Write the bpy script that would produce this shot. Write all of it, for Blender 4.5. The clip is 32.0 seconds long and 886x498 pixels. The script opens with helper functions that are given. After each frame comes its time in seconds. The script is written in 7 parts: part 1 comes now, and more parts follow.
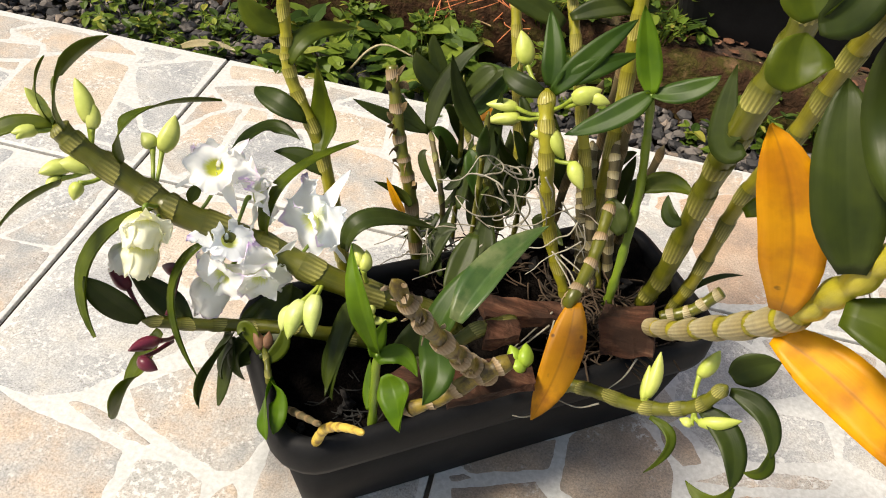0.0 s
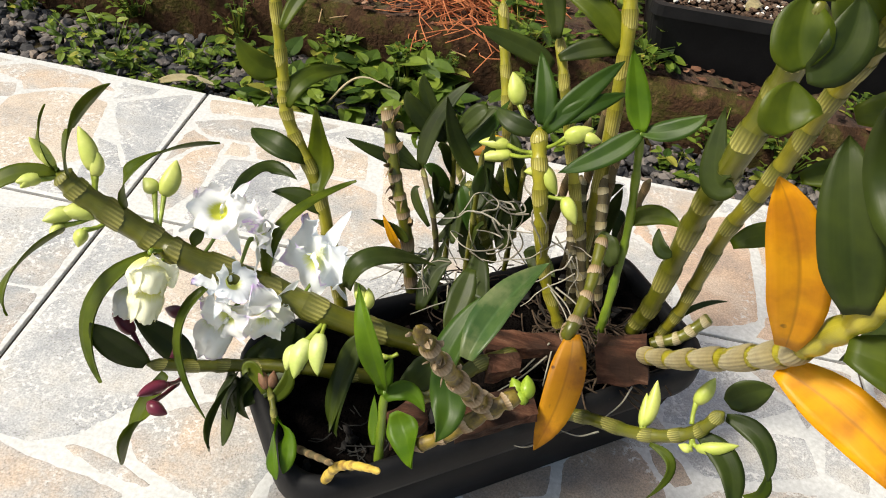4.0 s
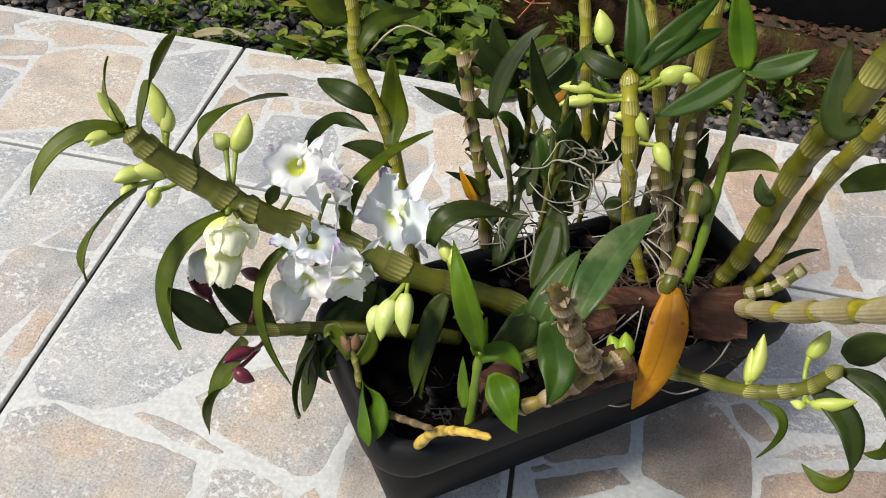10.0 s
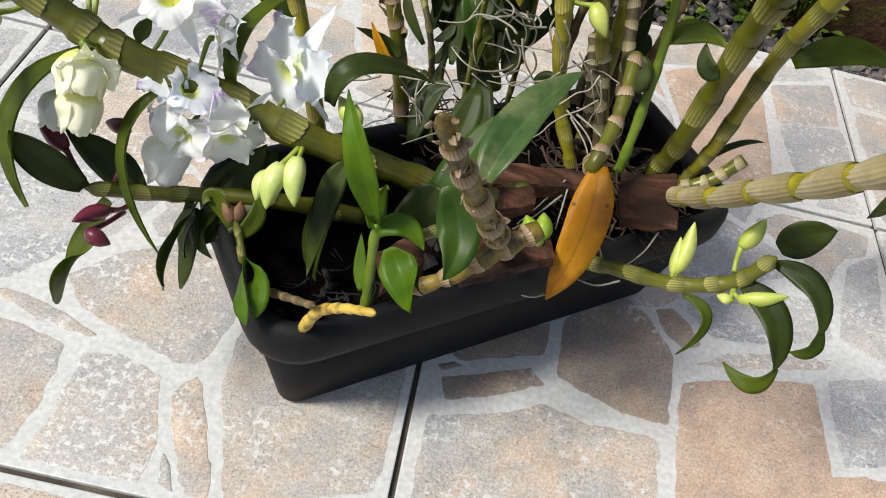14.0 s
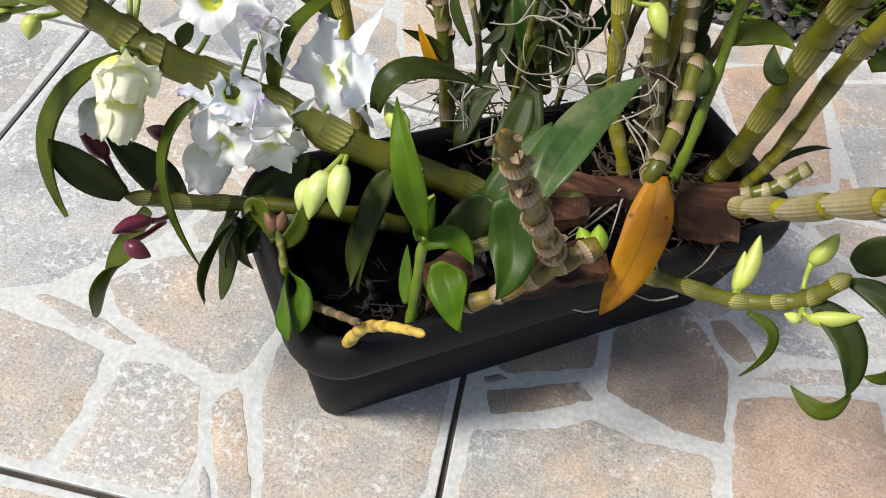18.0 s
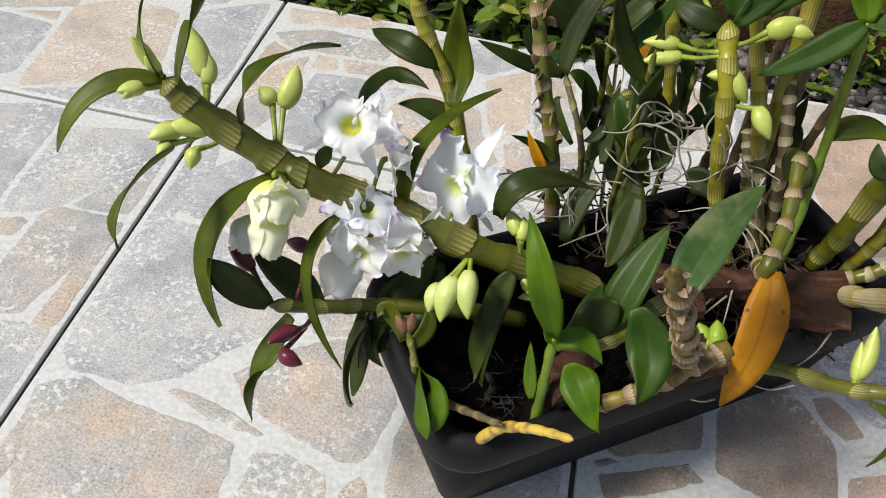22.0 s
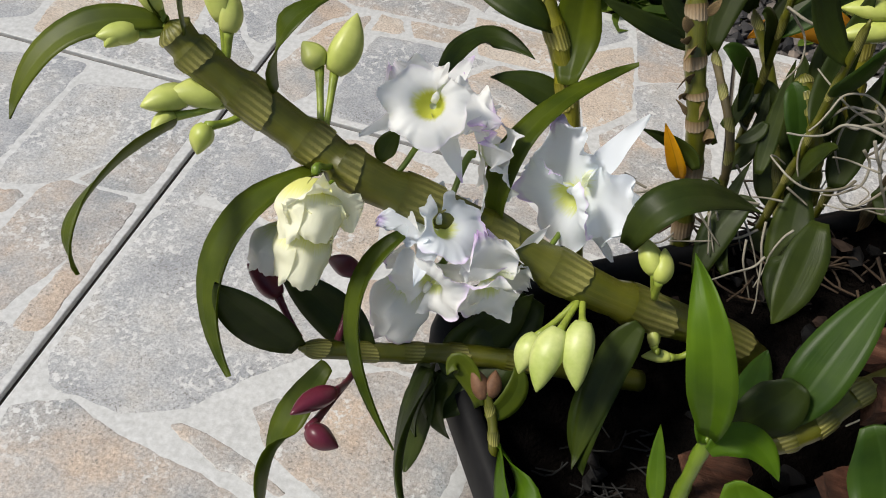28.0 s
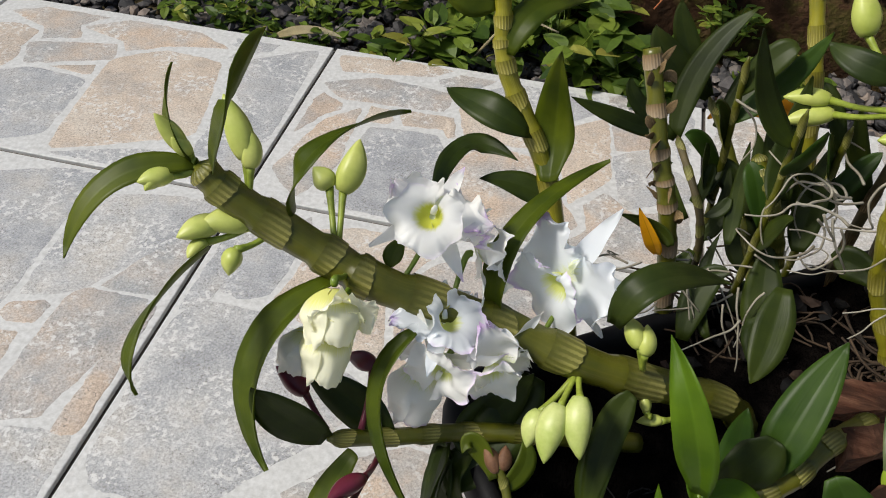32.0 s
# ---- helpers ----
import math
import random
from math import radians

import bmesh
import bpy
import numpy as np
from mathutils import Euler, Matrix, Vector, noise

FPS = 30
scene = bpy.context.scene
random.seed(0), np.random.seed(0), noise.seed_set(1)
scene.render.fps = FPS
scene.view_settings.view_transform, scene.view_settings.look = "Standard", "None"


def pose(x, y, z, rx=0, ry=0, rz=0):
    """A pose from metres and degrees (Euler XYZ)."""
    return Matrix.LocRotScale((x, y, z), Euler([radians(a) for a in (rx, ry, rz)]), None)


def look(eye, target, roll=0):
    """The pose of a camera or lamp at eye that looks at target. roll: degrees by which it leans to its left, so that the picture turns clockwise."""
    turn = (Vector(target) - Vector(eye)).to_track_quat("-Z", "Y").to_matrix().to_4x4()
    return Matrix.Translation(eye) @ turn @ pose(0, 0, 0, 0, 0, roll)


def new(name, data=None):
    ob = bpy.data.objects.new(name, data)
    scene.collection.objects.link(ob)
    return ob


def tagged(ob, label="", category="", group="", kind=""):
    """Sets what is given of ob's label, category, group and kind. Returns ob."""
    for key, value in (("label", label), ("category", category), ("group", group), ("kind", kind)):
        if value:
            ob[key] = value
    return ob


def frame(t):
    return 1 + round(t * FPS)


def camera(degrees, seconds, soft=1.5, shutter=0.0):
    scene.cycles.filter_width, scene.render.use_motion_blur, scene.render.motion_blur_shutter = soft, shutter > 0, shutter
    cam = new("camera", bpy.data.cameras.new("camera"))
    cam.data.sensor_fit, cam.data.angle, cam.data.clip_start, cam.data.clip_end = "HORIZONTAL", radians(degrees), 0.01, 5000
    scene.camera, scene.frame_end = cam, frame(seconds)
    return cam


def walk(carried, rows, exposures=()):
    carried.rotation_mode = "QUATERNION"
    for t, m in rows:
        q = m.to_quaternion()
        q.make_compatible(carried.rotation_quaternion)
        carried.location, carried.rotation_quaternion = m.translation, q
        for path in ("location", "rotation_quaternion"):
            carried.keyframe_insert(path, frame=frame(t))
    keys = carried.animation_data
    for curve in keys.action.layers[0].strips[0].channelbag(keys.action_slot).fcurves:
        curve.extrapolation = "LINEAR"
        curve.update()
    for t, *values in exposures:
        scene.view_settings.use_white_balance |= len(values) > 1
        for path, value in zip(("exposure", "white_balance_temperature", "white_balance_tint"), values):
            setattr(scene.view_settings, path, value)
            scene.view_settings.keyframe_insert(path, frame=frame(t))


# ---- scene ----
cam = camera(58.6, 32.0, soft=1.0)
PATH = [
    (0, (0.157, 0.307, 0.708), (-0.026, 1.749, -0.665), 8.2),
    (0.5, (0.163, 0.297, 0.728), (-0.043, 1.764, -0.616), 9.0),
    (1, (0.199, 0.241, 0.785), (0.002, 1.814, -0.434), 9.7),
    (1.5, (0.233, 0.194, 0.814), (0.032, 1.818, -0.336), 8.7),
    (2, (0.226, 0.194, 0.817), (-0.022, 1.812, -0.333), 7.8),
    (2.5, (0.198, 0.203, 0.804), (-0.049, 1.812, -0.358), 8.2),
    (3, (0.166, 0.235, 0.785), (-0.024, 1.827, -0.411), 9.1),
    (3.5, (0.15, 0.268, 0.763), (-0.019, 1.83, -0.475), 8.6),
    (4, (0.124, 0.298, 0.728), (0.022, 1.789, -0.601), 9.1),
    (4.5, (0.097, 0.315, 0.707), (0.02, 1.757, -0.677), 8.4),
    (6.5, (0.075, 0.317, 0.698), (0.004, 1.725, -0.72), 6.6),
    (7, (0.081, 0.309, 0.711), (0.034, 1.718, -0.708), 6.5),
    (7.5, (0.09, 0.317, 0.721), (0.056, 1.696, -0.728), 7.6),
    (8, (0.097, 0.329, 0.721), (0.074, 1.711, -0.724), 9.2),
    (8.5, (0.103, 0.33, 0.708), (0.118, 1.712, -0.737), 9.6),
    (9, (0.1, 0.332, 0.693), (0.133, 1.741, -0.725), 10.4),
    (9.5, (0.082, 0.325, 0.684), (0.045, 1.727, -0.742), 8.9),
    (10, (0.059, 0.313, 0.695), (-0.046, 1.726, -0.717), 7.5),
    (10.5, (0.056, 0.314, 0.696), (-0.035, 1.72, -0.723), 8.4),
    (11, (0.058, 0.318, 0.694), (-0.052, 1.728, -0.72), 7.7),
    (11.5, (0.069, 0.324, 0.688), (-0.015, 1.728, -0.733), 8.7),
    (12, (0.078, 0.324, 0.688), (0.015, 1.721, -0.742), 8.8),
    (12.5, (0.088, 0.33, 0.681), (0.054, 1.717, -0.76), 9.9),
    (13, (0.096, 0.333, 0.653), (0.116, 1.675, -0.83), 12.9),
    (13.5, (0.098, 0.332, 0.632), (0.184, 1.631, -0.886), 15.6),
    (14, (0.1, 0.342, 0.617), (0.161, 1.637, -0.907), 15.4),
    (14.5, (0.096, 0.35, 0.615), (0.134, 1.631, -0.921), 15.4),
    (16.5, (0.08, 0.369, 0.619), (0.042, 1.648, -0.919), 14.6),
    (17, (0.078, 0.36, 0.601), (0.033, 1.609, -0.96), 13.8),
    (17.5, (0.084, 0.361, 0.605), (0.065, 1.627, -0.944), 14.0),
    (18, (0.088, 0.365, 0.605), (0.067, 1.634, -0.941), 13.0),
    (18.5, (0.088, 0.37, 0.608), (0.074, 1.636, -0.941), 13.6),
    (19, (0.094, 0.375, 0.612), (0.089, 1.647, -0.93), 14.0),
    (19.5, (0.091, 0.377, 0.619), (0.09, 1.659, -0.916), 14.9),
    (20, (0.08, 0.382, 0.645), (0.033, 1.709, -0.85), 13.8),
    (20.5, (0.061, 0.375, 0.658), (-0.027, 1.722, -0.818), 11.1),
    (21, (0.047, 0.369, 0.664), (-0.058, 1.718, -0.809), 9.6),
    (21.5, (0.042, 0.357, 0.657), (-0.079, 1.686, -0.833), 6.3),
    (22, (0.027, 0.357, 0.646), (-0.135, 1.701, -0.826), 6.9),
    (22.5, (0.01, 0.357, 0.587), (-0.24, 1.678, -0.893), 6.6),
    (23, (-0.016, 0.386, 0.544), (-0.416, 1.62, -0.978), 5.2),
    (23.5, (-0.027, 0.426, 0.518), (-0.458, 1.587, -1.053), 5.4),
    (24, (-0.031, 0.459, 0.508), (-0.492, 1.652, -1.029), 5.2),
    (24.5, (-0.022, 0.482, 0.523), (-0.436, 1.594, -1.087), 3.7),
    (25, (-0.05, 0.494, 0.514), (-0.185, 1.659, -1.105), 12.5),
    (25.5, (-0.069, 0.517, 0.503), (-0.165, 1.678, -1.123), 13.9),
    (27.5, (-0.047, 0.524, 0.509), (-0.298, 1.728, -1.068), 8.2),
    (28, (-0.023, 0.484, 0.539), (-0.282, 1.757, -0.981), 7.2),
    (28.5, (-0.014, 0.459, 0.564), (-0.288, 1.79, -0.903), 7.2),
    (29, (-0.021, 0.45, 0.567), (-0.317, 1.769, -0.907), 7.3),
    (29.5, (-0.026, 0.441, 0.58), (-0.313, 1.783, -0.875), 6.8),
    (30, (-0.023, 0.442, 0.586), (-0.304, 1.803, -0.853), 6.1),
    (30.5, (-0.024, 0.446, 0.587), (-0.335, 1.807, -0.845), 4.4),
    (31, (-0.022, 0.451, 0.586), (-0.393, 1.79, -0.853), 2.1),
    (31.5, (-0.024, 0.459, 0.585), (-0.377, 1.806, -0.851), 1.3),
    (32, (-0.026, 0.465, 0.591), (-0.306, 1.84, -0.834), 2.9),
]
walk(cam, [(t, look(eye, target, roll)) for t, eye, target, roll in PATH], [(0, 0.56, 7000, 9), (4, 0.54, 6650, 7), (9, 0.22, 6300, 8), (21, 0.27, 6200, 8), (24, -0.23, 6250, 9), (28, -0.11, 6250, 9), (32, -0.12, 6250, 9)])


# ---- light ----
world = bpy.data.worlds.new("sky")
scene.world = world
world.use_nodes = True
wn = world.node_tree
sky = wn.nodes.new("ShaderNodeTexSky")
sky.sky_type, sky.sun_disc = "NISHITA", False
SUN_HIGH, SUN_FROM = 50.0, 246.0   # degrees above the horizon; compass turn of the light
sky.sun_elevation, sky.sun_rotation = radians(SUN_HIGH), radians(SUN_FROM)
sky.air_density, sky.dust_density = 1.4, 3.0
wn.links.new(sky.outputs[0], wn.nodes["Background"].inputs[0])
wn.nodes["Background"].inputs[1].default_value = 0.095
lamp = bpy.data.lights.new("sun", "SUN")
lamp.energy, lamp.angle, lamp.color = 4.0, radians(12), (1.0, 0.93, 0.82)
a = radians(SUN_FROM)
toward = Vector((math.sin(a), math.cos(a), math.tan(radians(SUN_HIGH))))
new("sun", lamp).matrix_world = look(toward * 5, (0, 0, 0))


# ---- materials ----
def material(name, rough=0.6, metal=0.0):
    m = bpy.data.materials.new(name)
    m.use_nodes = True
    b = m.node_tree.nodes["Principled BSDF"]
    b.inputs["Roughness"].default_value, b.inputs["Metallic"].default_value = rough, metal
    return m, m.node_tree, b


def node(nt, kind, **sockets):
    n = nt.nodes.new(kind)
    for k, v in sockets.items():
        n.inputs[k.replace("_", " ")].default_value = v
    return n


def ramp(nt, fac, stops):
    r = nt.nodes.new("ShaderNodeValToRGB")
    while len(r.color_ramp.elements) < len(stops):
        r.color_ramp.elements.new(0.5)
    for e, (p, c) in zip(r.color_ramp.elements, stops):
        e.position, e.color = p, (*c, 1)
    nt.links.new(fac, r.inputs[0])
    return r.outputs[0]


def mix(nt, fac, a, b, how="MIX"):
    m = nt.nodes.new("ShaderNodeMix")
    m.data_type, m.blend_type = "RGBA", how
    for sock, v in ((m.inputs[0], fac), (m.inputs[6], a), (m.inputs[7], b)):
        if isinstance(v, bpy.types.NodeSocket):
            nt.links.new(v, sock)
        else:
            sock.default_value = v if isinstance(v, (int, float)) else (*v, 1)
    return m.outputs[2]


def where(nt):
    return nt.nodes.new("ShaderNodeTexCoord").outputs["Object"]


def speck(nt, scale, detail=4.0, rough=0.6, at=None):
    n = node(nt, "ShaderNodeTexNoise", Scale=scale, Detail=detail, Roughness=rough)
    nt.links.new(at or where(nt), n.inputs["Vector"])
    return n.outputs["Fac"]


def relief(nt, b, height, strength=0.4, distance=0.002):
    bump = node(nt, "ShaderNodeBump", Strength=strength, Distance=distance)
    nt.links.new(height, bump.inputs["Height"])
    nt.links.new(bump.outputs[0], b.inputs["Normal"])


def plain(name, stops, scale, rough=0.6, bump=0.3, depth=0.002, fine=None, gloss=0.5, grain=0.35):
    """A material whose colour wanders between the stops, with a finer grain on top."""
    m, nt, b = material(name, rough)
    n1, n2 = speck(nt, scale), speck(nt, fine or scale * 7)
    c = ramp(nt, n1, stops)
    c = mix(nt, grain, c, ramp(nt, n2, [(0.3, (0.25,) * 3), (0.7, (0.75,) * 3)]), "OVERLAY")
    nt.links.new(c, b.inputs["Base Color"])
    relief(nt, b, n2, bump, depth)
    b.inputs["Specular IOR Level"].default_value = gloss
    return m


def leaf_material(name, dark, light, edge=None, rough=0.44, glow=0.32, spots=False):
    """A leaf blade: pale midrib, fine lengthwise veins, blotches, a little light let through."""
    m, nt, b = material(name, rough)
    uv = nt.nodes.new("ShaderNodeUVMap").outputs[0]
    sep = nt.nodes.new("ShaderNodeSeparateXYZ")
    nt.links.new(uv, sep.inputs[0])
    rnd = nt.nodes.new("ShaderNodeObjectInfo").outputs["Random"]
    c = ramp(nt, speck(nt, 38.0, 3.0), [(0.3, dark), (0.72, light)])
    tone = ramp(nt, rnd, [(0.0, (0.40, 0.44, 0.36)), (1.0, (0.60, 0.58, 0.52))])
    c = mix(nt, 0.8, c, tone, "OVERLAY")
    if edge:
        c = mix(nt, ramp(nt, speck(nt, 24.0, 5.0), [(0.48, (0, 0, 0)), (0.64, (1, 1, 1))]), c, edge)
    # midrib: pale where u is near the middle
    mid = nt.nodes.new("ShaderNodeMath")
    mid.operation = "ABSOLUTE"
    off = node(nt, "ShaderNodeMath")
    off.operation, off.inputs[1].default_value = "SUBTRACT", 0.5
    nt.links.new(sep.outputs[0], off.inputs[0])
    nt.links.new(off.outputs[0], mid.inputs[0])
    rib = ramp(nt, mid.outputs[0], [(0.0, (1, 1, 1)), (0.05, (0, 0, 0))])
    pale = tuple(min(1, 1.7 * v + 0.02) for v in light) if not spots else (0.16, 0.055, 0.008)
    half = nt.nodes.new("ShaderNodeMath")
    half.operation, half.inputs[1].default_value = "MULTIPLY", 0.45 if spots else 0.08
    nt.links.new(rib, half.inputs[0])
    c = mix(nt, half.outputs[0], c, pale)
    c = mix(nt, ramp(nt, mid.outputs[0], [(0.47, (0, 0, 0)), (0.5, (0.07,) * 3)]), c, pale)
    if spots:
        dots = node(nt, "ShaderNodeTexVoronoi", Scale=70.0)
        nt.links.new(where(nt), dots.inputs["Vector"])
        rare = mix(nt, 1.0, ramp(nt, dots.outputs["Distance"], [(0.10, (1, 1, 1)), (0.16, (0, 0, 0))]), ramp(nt, speck(nt, 30.0), [(0.49, (0, 0, 0)), (0.54, (1, 1, 1))]), "MULTIPLY")
        c = mix(nt, rare, c, (0.10, 0.035, 0.008))
    nt.links.new(c, b.inputs["Base Color"])
    lengthwise = node(nt, "ShaderNodeMapping", Scale=(22.0, 1.6, 1.0))
    nt.links.new(uv, lengthwise.inputs[0])
    fibre = speck(nt, 1.0, 3.0, 0.6, lengthwise.outputs[0])
    c = mix(nt, 0.14, c, ramp(nt, fibre, [(0.3, (0.3,) * 3), (0.7, (0.7,) * 3)]), "OVERLAY")
    nt.links.new(c, b.inputs["Base Color"])
    relief(nt, b, mix(nt, 0.5, fibre, speck(nt, 60.0, 3.0)), 0.25, 0.0010)
    b.inputs["Specular IOR Level"].default_value = 0.24
    back = nt.nodes.new("ShaderNodeBsdfTranslucent")
    nt.links.new(mix(nt, 0.6, c, tuple(min(1, 2.2 * v) for v in light)), back.inputs[0])
    both = node(nt, "ShaderNodeMixShader", Fac=glow)
    nt.links.new(b.outputs[0], both.inputs[1])
    nt.links.new(back.outputs[0], both.inputs[2])
    nt.links.new(both.outputs[0], nt.nodes["Material Output"].inputs["Surface"])
    return m


def cane_material(name, low, high, skin, rough=0.34, rot=None):
    """A fleshy stem: the colour drifts round it, with thin lengthwise streaks."""
    m, nt, b = material(name, rough)
    uv = nt.nodes.new("ShaderNodeUVMap").outputs[0]
    stretch = node(nt, "ShaderNodeMapping", Scale=(26.0, 1.0, 1.0))
    nt.links.new(uv, stretch.inputs[0])
    streak = speck(nt, 2.0, 3.0, 0.6, stretch.outputs[0])
    c = ramp(nt, speck(nt, 42.0, 3.0), [(0.3, low), (0.7, high)])
    c = mix(nt, ramp(nt, streak, [(0.5, (0, 0, 0)), (0.7, (0.4,) * 3)]), c, skin)
    if rot:
        c = mix(nt, ramp(nt, speck(nt, 95.0, 4.0, 0.6), [(0.48, (0, 0, 0)), (0.62, (0.85,) * 3)]), c, rot)
    nt.links.new(c, b.inputs["Base Color"])
    relief(nt, b, streak, 0.2, 0.0007)
    return m


def sheath_material(name, skin, pale, rough, low=0.35, fan=False):
    """A papery skirt at a knot: pale ribs that fade towards the knot; fan: the ribs show on its long side alone."""
    m, nt, b = material(name, rough)
    uv = nt.nodes.new("ShaderNodeUVMap").outputs[0]
    sep = nt.nodes.new("ShaderNodeSeparateXYZ")
    nt.links.new(uv, sep.inputs[0])
    ribs = node(nt, "ShaderNodeTexWave", Scale=6.2, Distortion=1.0, Detail=2.0, Detail_Scale=2.0)
    nt.links.new(uv, ribs.inputs["Vector"])
    fade = ramp(nt, sep.outputs[1], [(0.05, (0, 0, 0)), (0.95, (1, 1, 1))])
    amount = mix(nt, 1.0, ramp(nt, ribs.outputs["Fac"], [(0.30, (low,) * 3), (0.75, (1, 1, 1))]), fade, "MULTIPLY")
    if fan:
        amount = mix(nt, 1.0, amount, ramp(nt, sep.outputs[0], [(0.14, (0.08,) * 3), (0.34, (1, 1, 1)), (0.66, (1, 1, 1)), (0.86, (0.08,) * 3)]), "MULTIPLY")
    c = mix(nt, amount, skin, pale)
    c = mix(nt, 0.35, c, ramp(nt, speck(nt, 120.0), [(0.3, (0.25,) * 3), (0.7, (0.75,) * 3)]), "OVERLAY")
    nt.links.new(c, b.inputs["Base Color"])
    relief(nt, b, ribs.outputs["Color"], 0.4, 0.0008)
    return m


LEAF = leaf_material("orchid_leaf", (0.038, 0.060, 0.003), (0.102, 0.130, 0.007))
# dark green, deepened further: shade among the inner leaves is in the colour
LEAF_DARK_SHADED = leaf_material("orchid_leaf_dark_shaded", (0.0153, 0.026, 0.0038), (0.0398, 0.0559, 0.0069), rough=0.46, glow=0.14)
# bluish tone and pale blotches paint a sheen onto the green leaf
LEAF_SHEEN = leaf_material("orchid_leaf_sheen", (0.023, 0.0536, 0.0153), (0.0651, 0.111, 0.0344), (0.1531, 0.176, 0.0765), 0.34, 0.15)
# mid green with the planter's inner shade put into the colour
LEAF_MID = leaf_material("orchid_leaf_mid", (0.014, 0.037, 0.003), (0.038, 0.075, 0.007), glow=0.14)
LEAF_FRESH = leaf_material("orchid_leaf_fresh", (0.050, 0.108, 0.004), (0.115, 0.200, 0.008), glow=0.35)
LEAF_YELLOW = leaf_material("orchid_leaf_yellow", (0.623, 0.2492, 0.0036), (0.7654, 0.3916, 0.0071), (0.4272, 0.1602, 0.0071), 0.42, 0.3, True)
LEAF_BROWNING = leaf_material("orchid_leaf_browning", (0.5162, 0.1958, 0.0071), (0.6408, 0.3026, 0.0107), (0.2136, 0.0757, 0.0107), 0.46, 0.2, True)
CANE = cane_material("cane_green", (0.0612, 0.0689, 0.0038), (0.1148, 0.1133, 0.0077), (0.1378, 0.1301, 0.0191))
CANE_YELLOW = cane_material("cane_yellow_green", (0.150, 0.142, 0.0065), (0.285, 0.260, 0.016), (0.365, 0.325, 0.056))
CANE_OLIVE = cane_material("cane_olive", (0.100, 0.093, 0.005), (0.205, 0.180, 0.011), (0.27, 0.24, 0.04))
CANE_FRESH = cane_material("cane_fresh", (0.0842, 0.1454, 0.0092), (0.1607, 0.2296, 0.0191), (0.199, 0.2602, 0.0459))
CANE_DRY = cane_material("cane_dry", (0.0459, 0.0368, 0.0123), (0.1148, 0.088, 0.0344), (0.199, 0.1531, 0.0918), 0.7)
CANE_BEAD = cane_material("cane_beaded", (0.1891, 0.1724, 0.0089), (0.4228, 0.356, 0.0245), (0.4673, 0.4005, 0.0779))
CANE_STUB = cane_material("cane_stub", (0.075, 0.058, 0.005), (0.215, 0.150, 0.0125), (0.24, 0.17, 0.045), 0.5, (0.035, 0.020, 0.006))
SHEATH = sheath_material("sheath_straw", (0.0804, 0.0827, 0.0053), (0.33, 0.305, 0.085), 0.5, fan=True)
SHEATH_YELLOW = sheath_material("sheath_yellow", (0.17, 0.152, 0.007), (0.42, 0.37, 0.10), 0.5, fan=True)
SHEATH_GREY = sheath_material("sheath_grey", (0.2314, 0.1869, 0.0801), (0.4094, 0.356, 0.2225), 0.6, 0.78)
BUD = plain("bud_pale_green", [(0.3, (0.31, 0.38, 0.05)), (0.7, (0.53, 0.56, 0.16))], 30, 0.4, 0.1, 0.0004, None, 0.4, 0.10)
BUD_PALE = plain("bud_opening", [(0.3, (0.33, 0.41, 0.08)), (0.7, (0.53, 0.57, 0.22))], 55, 0.4, 0.1, 0.0004, None, 0.4, 0.10)
STALK = plain("bud_stalk", [(0.3, (0.17, 0.23, 0.02)), (0.7, (0.30, 0.36, 0.05))], 40, 0.45, 0.1, 0.0004)
BUD_RED = plain("bud_dark_red", [(0.3, (0.0579, 0.0062, 0.0142)), (0.7, (0.1513, 0.0196, 0.0401))], 30, 0.35, 0.1, 0.0004, None, 0.4, 0.12)
# near black: the shade inside a planter is put into the soil colour
SOIL = plain("potting_soil_shaded", [(0.3, (0.002, 0.002, 0.002)), (0.7, (0.010, 0.008, 0.007))], 45, 1.0, 0.9, 0.006, None, 0.0)
PLASTIC = plain("black_plastic", [(0.3, (0.006, 0.006, 0.007)), (0.7, (0.012, 0.012, 0.013))], 14, 0.6, 0.12, 0.0006, 240, 0.15)


def grained_wood(name):
    """Split reddish-brown wood: dark lengthwise grain, pale raised fibres, rough."""
    m, nt, b = material(name, 0.85)
    turn = node(nt, "ShaderNodeMapping", Rotation=(0, 0, radians(-33)), Scale=(14.0, 120.0, 120.0))
    nt.links.new(where(nt), turn.inputs[0])
    grain = speck(nt, 1.0, 5.0, 0.65, turn.outputs[0])
    c = ramp(nt, grain, [(0.28, (0.014, 0.006, 0.004)), (0.46, (0.062, 0.024, 0.013)), (0.62, (0.13, 0.060, 0.035)), (0.78, (0.30, 0.18, 0.12))])
    c = mix(nt, ramp(nt, speck(nt, 26.0, 4.0), [(0.40, (0.85,) * 3), (0.60, (0, 0, 0))]), c, (0.022, 0.012, 0.008))
    nt.links.new(c, b.inputs["Base Color"])
    b.inputs["Specular IOR Level"].default_value = 0.2
    relief(nt, b, grain, 0.8, 0.004)
    return m


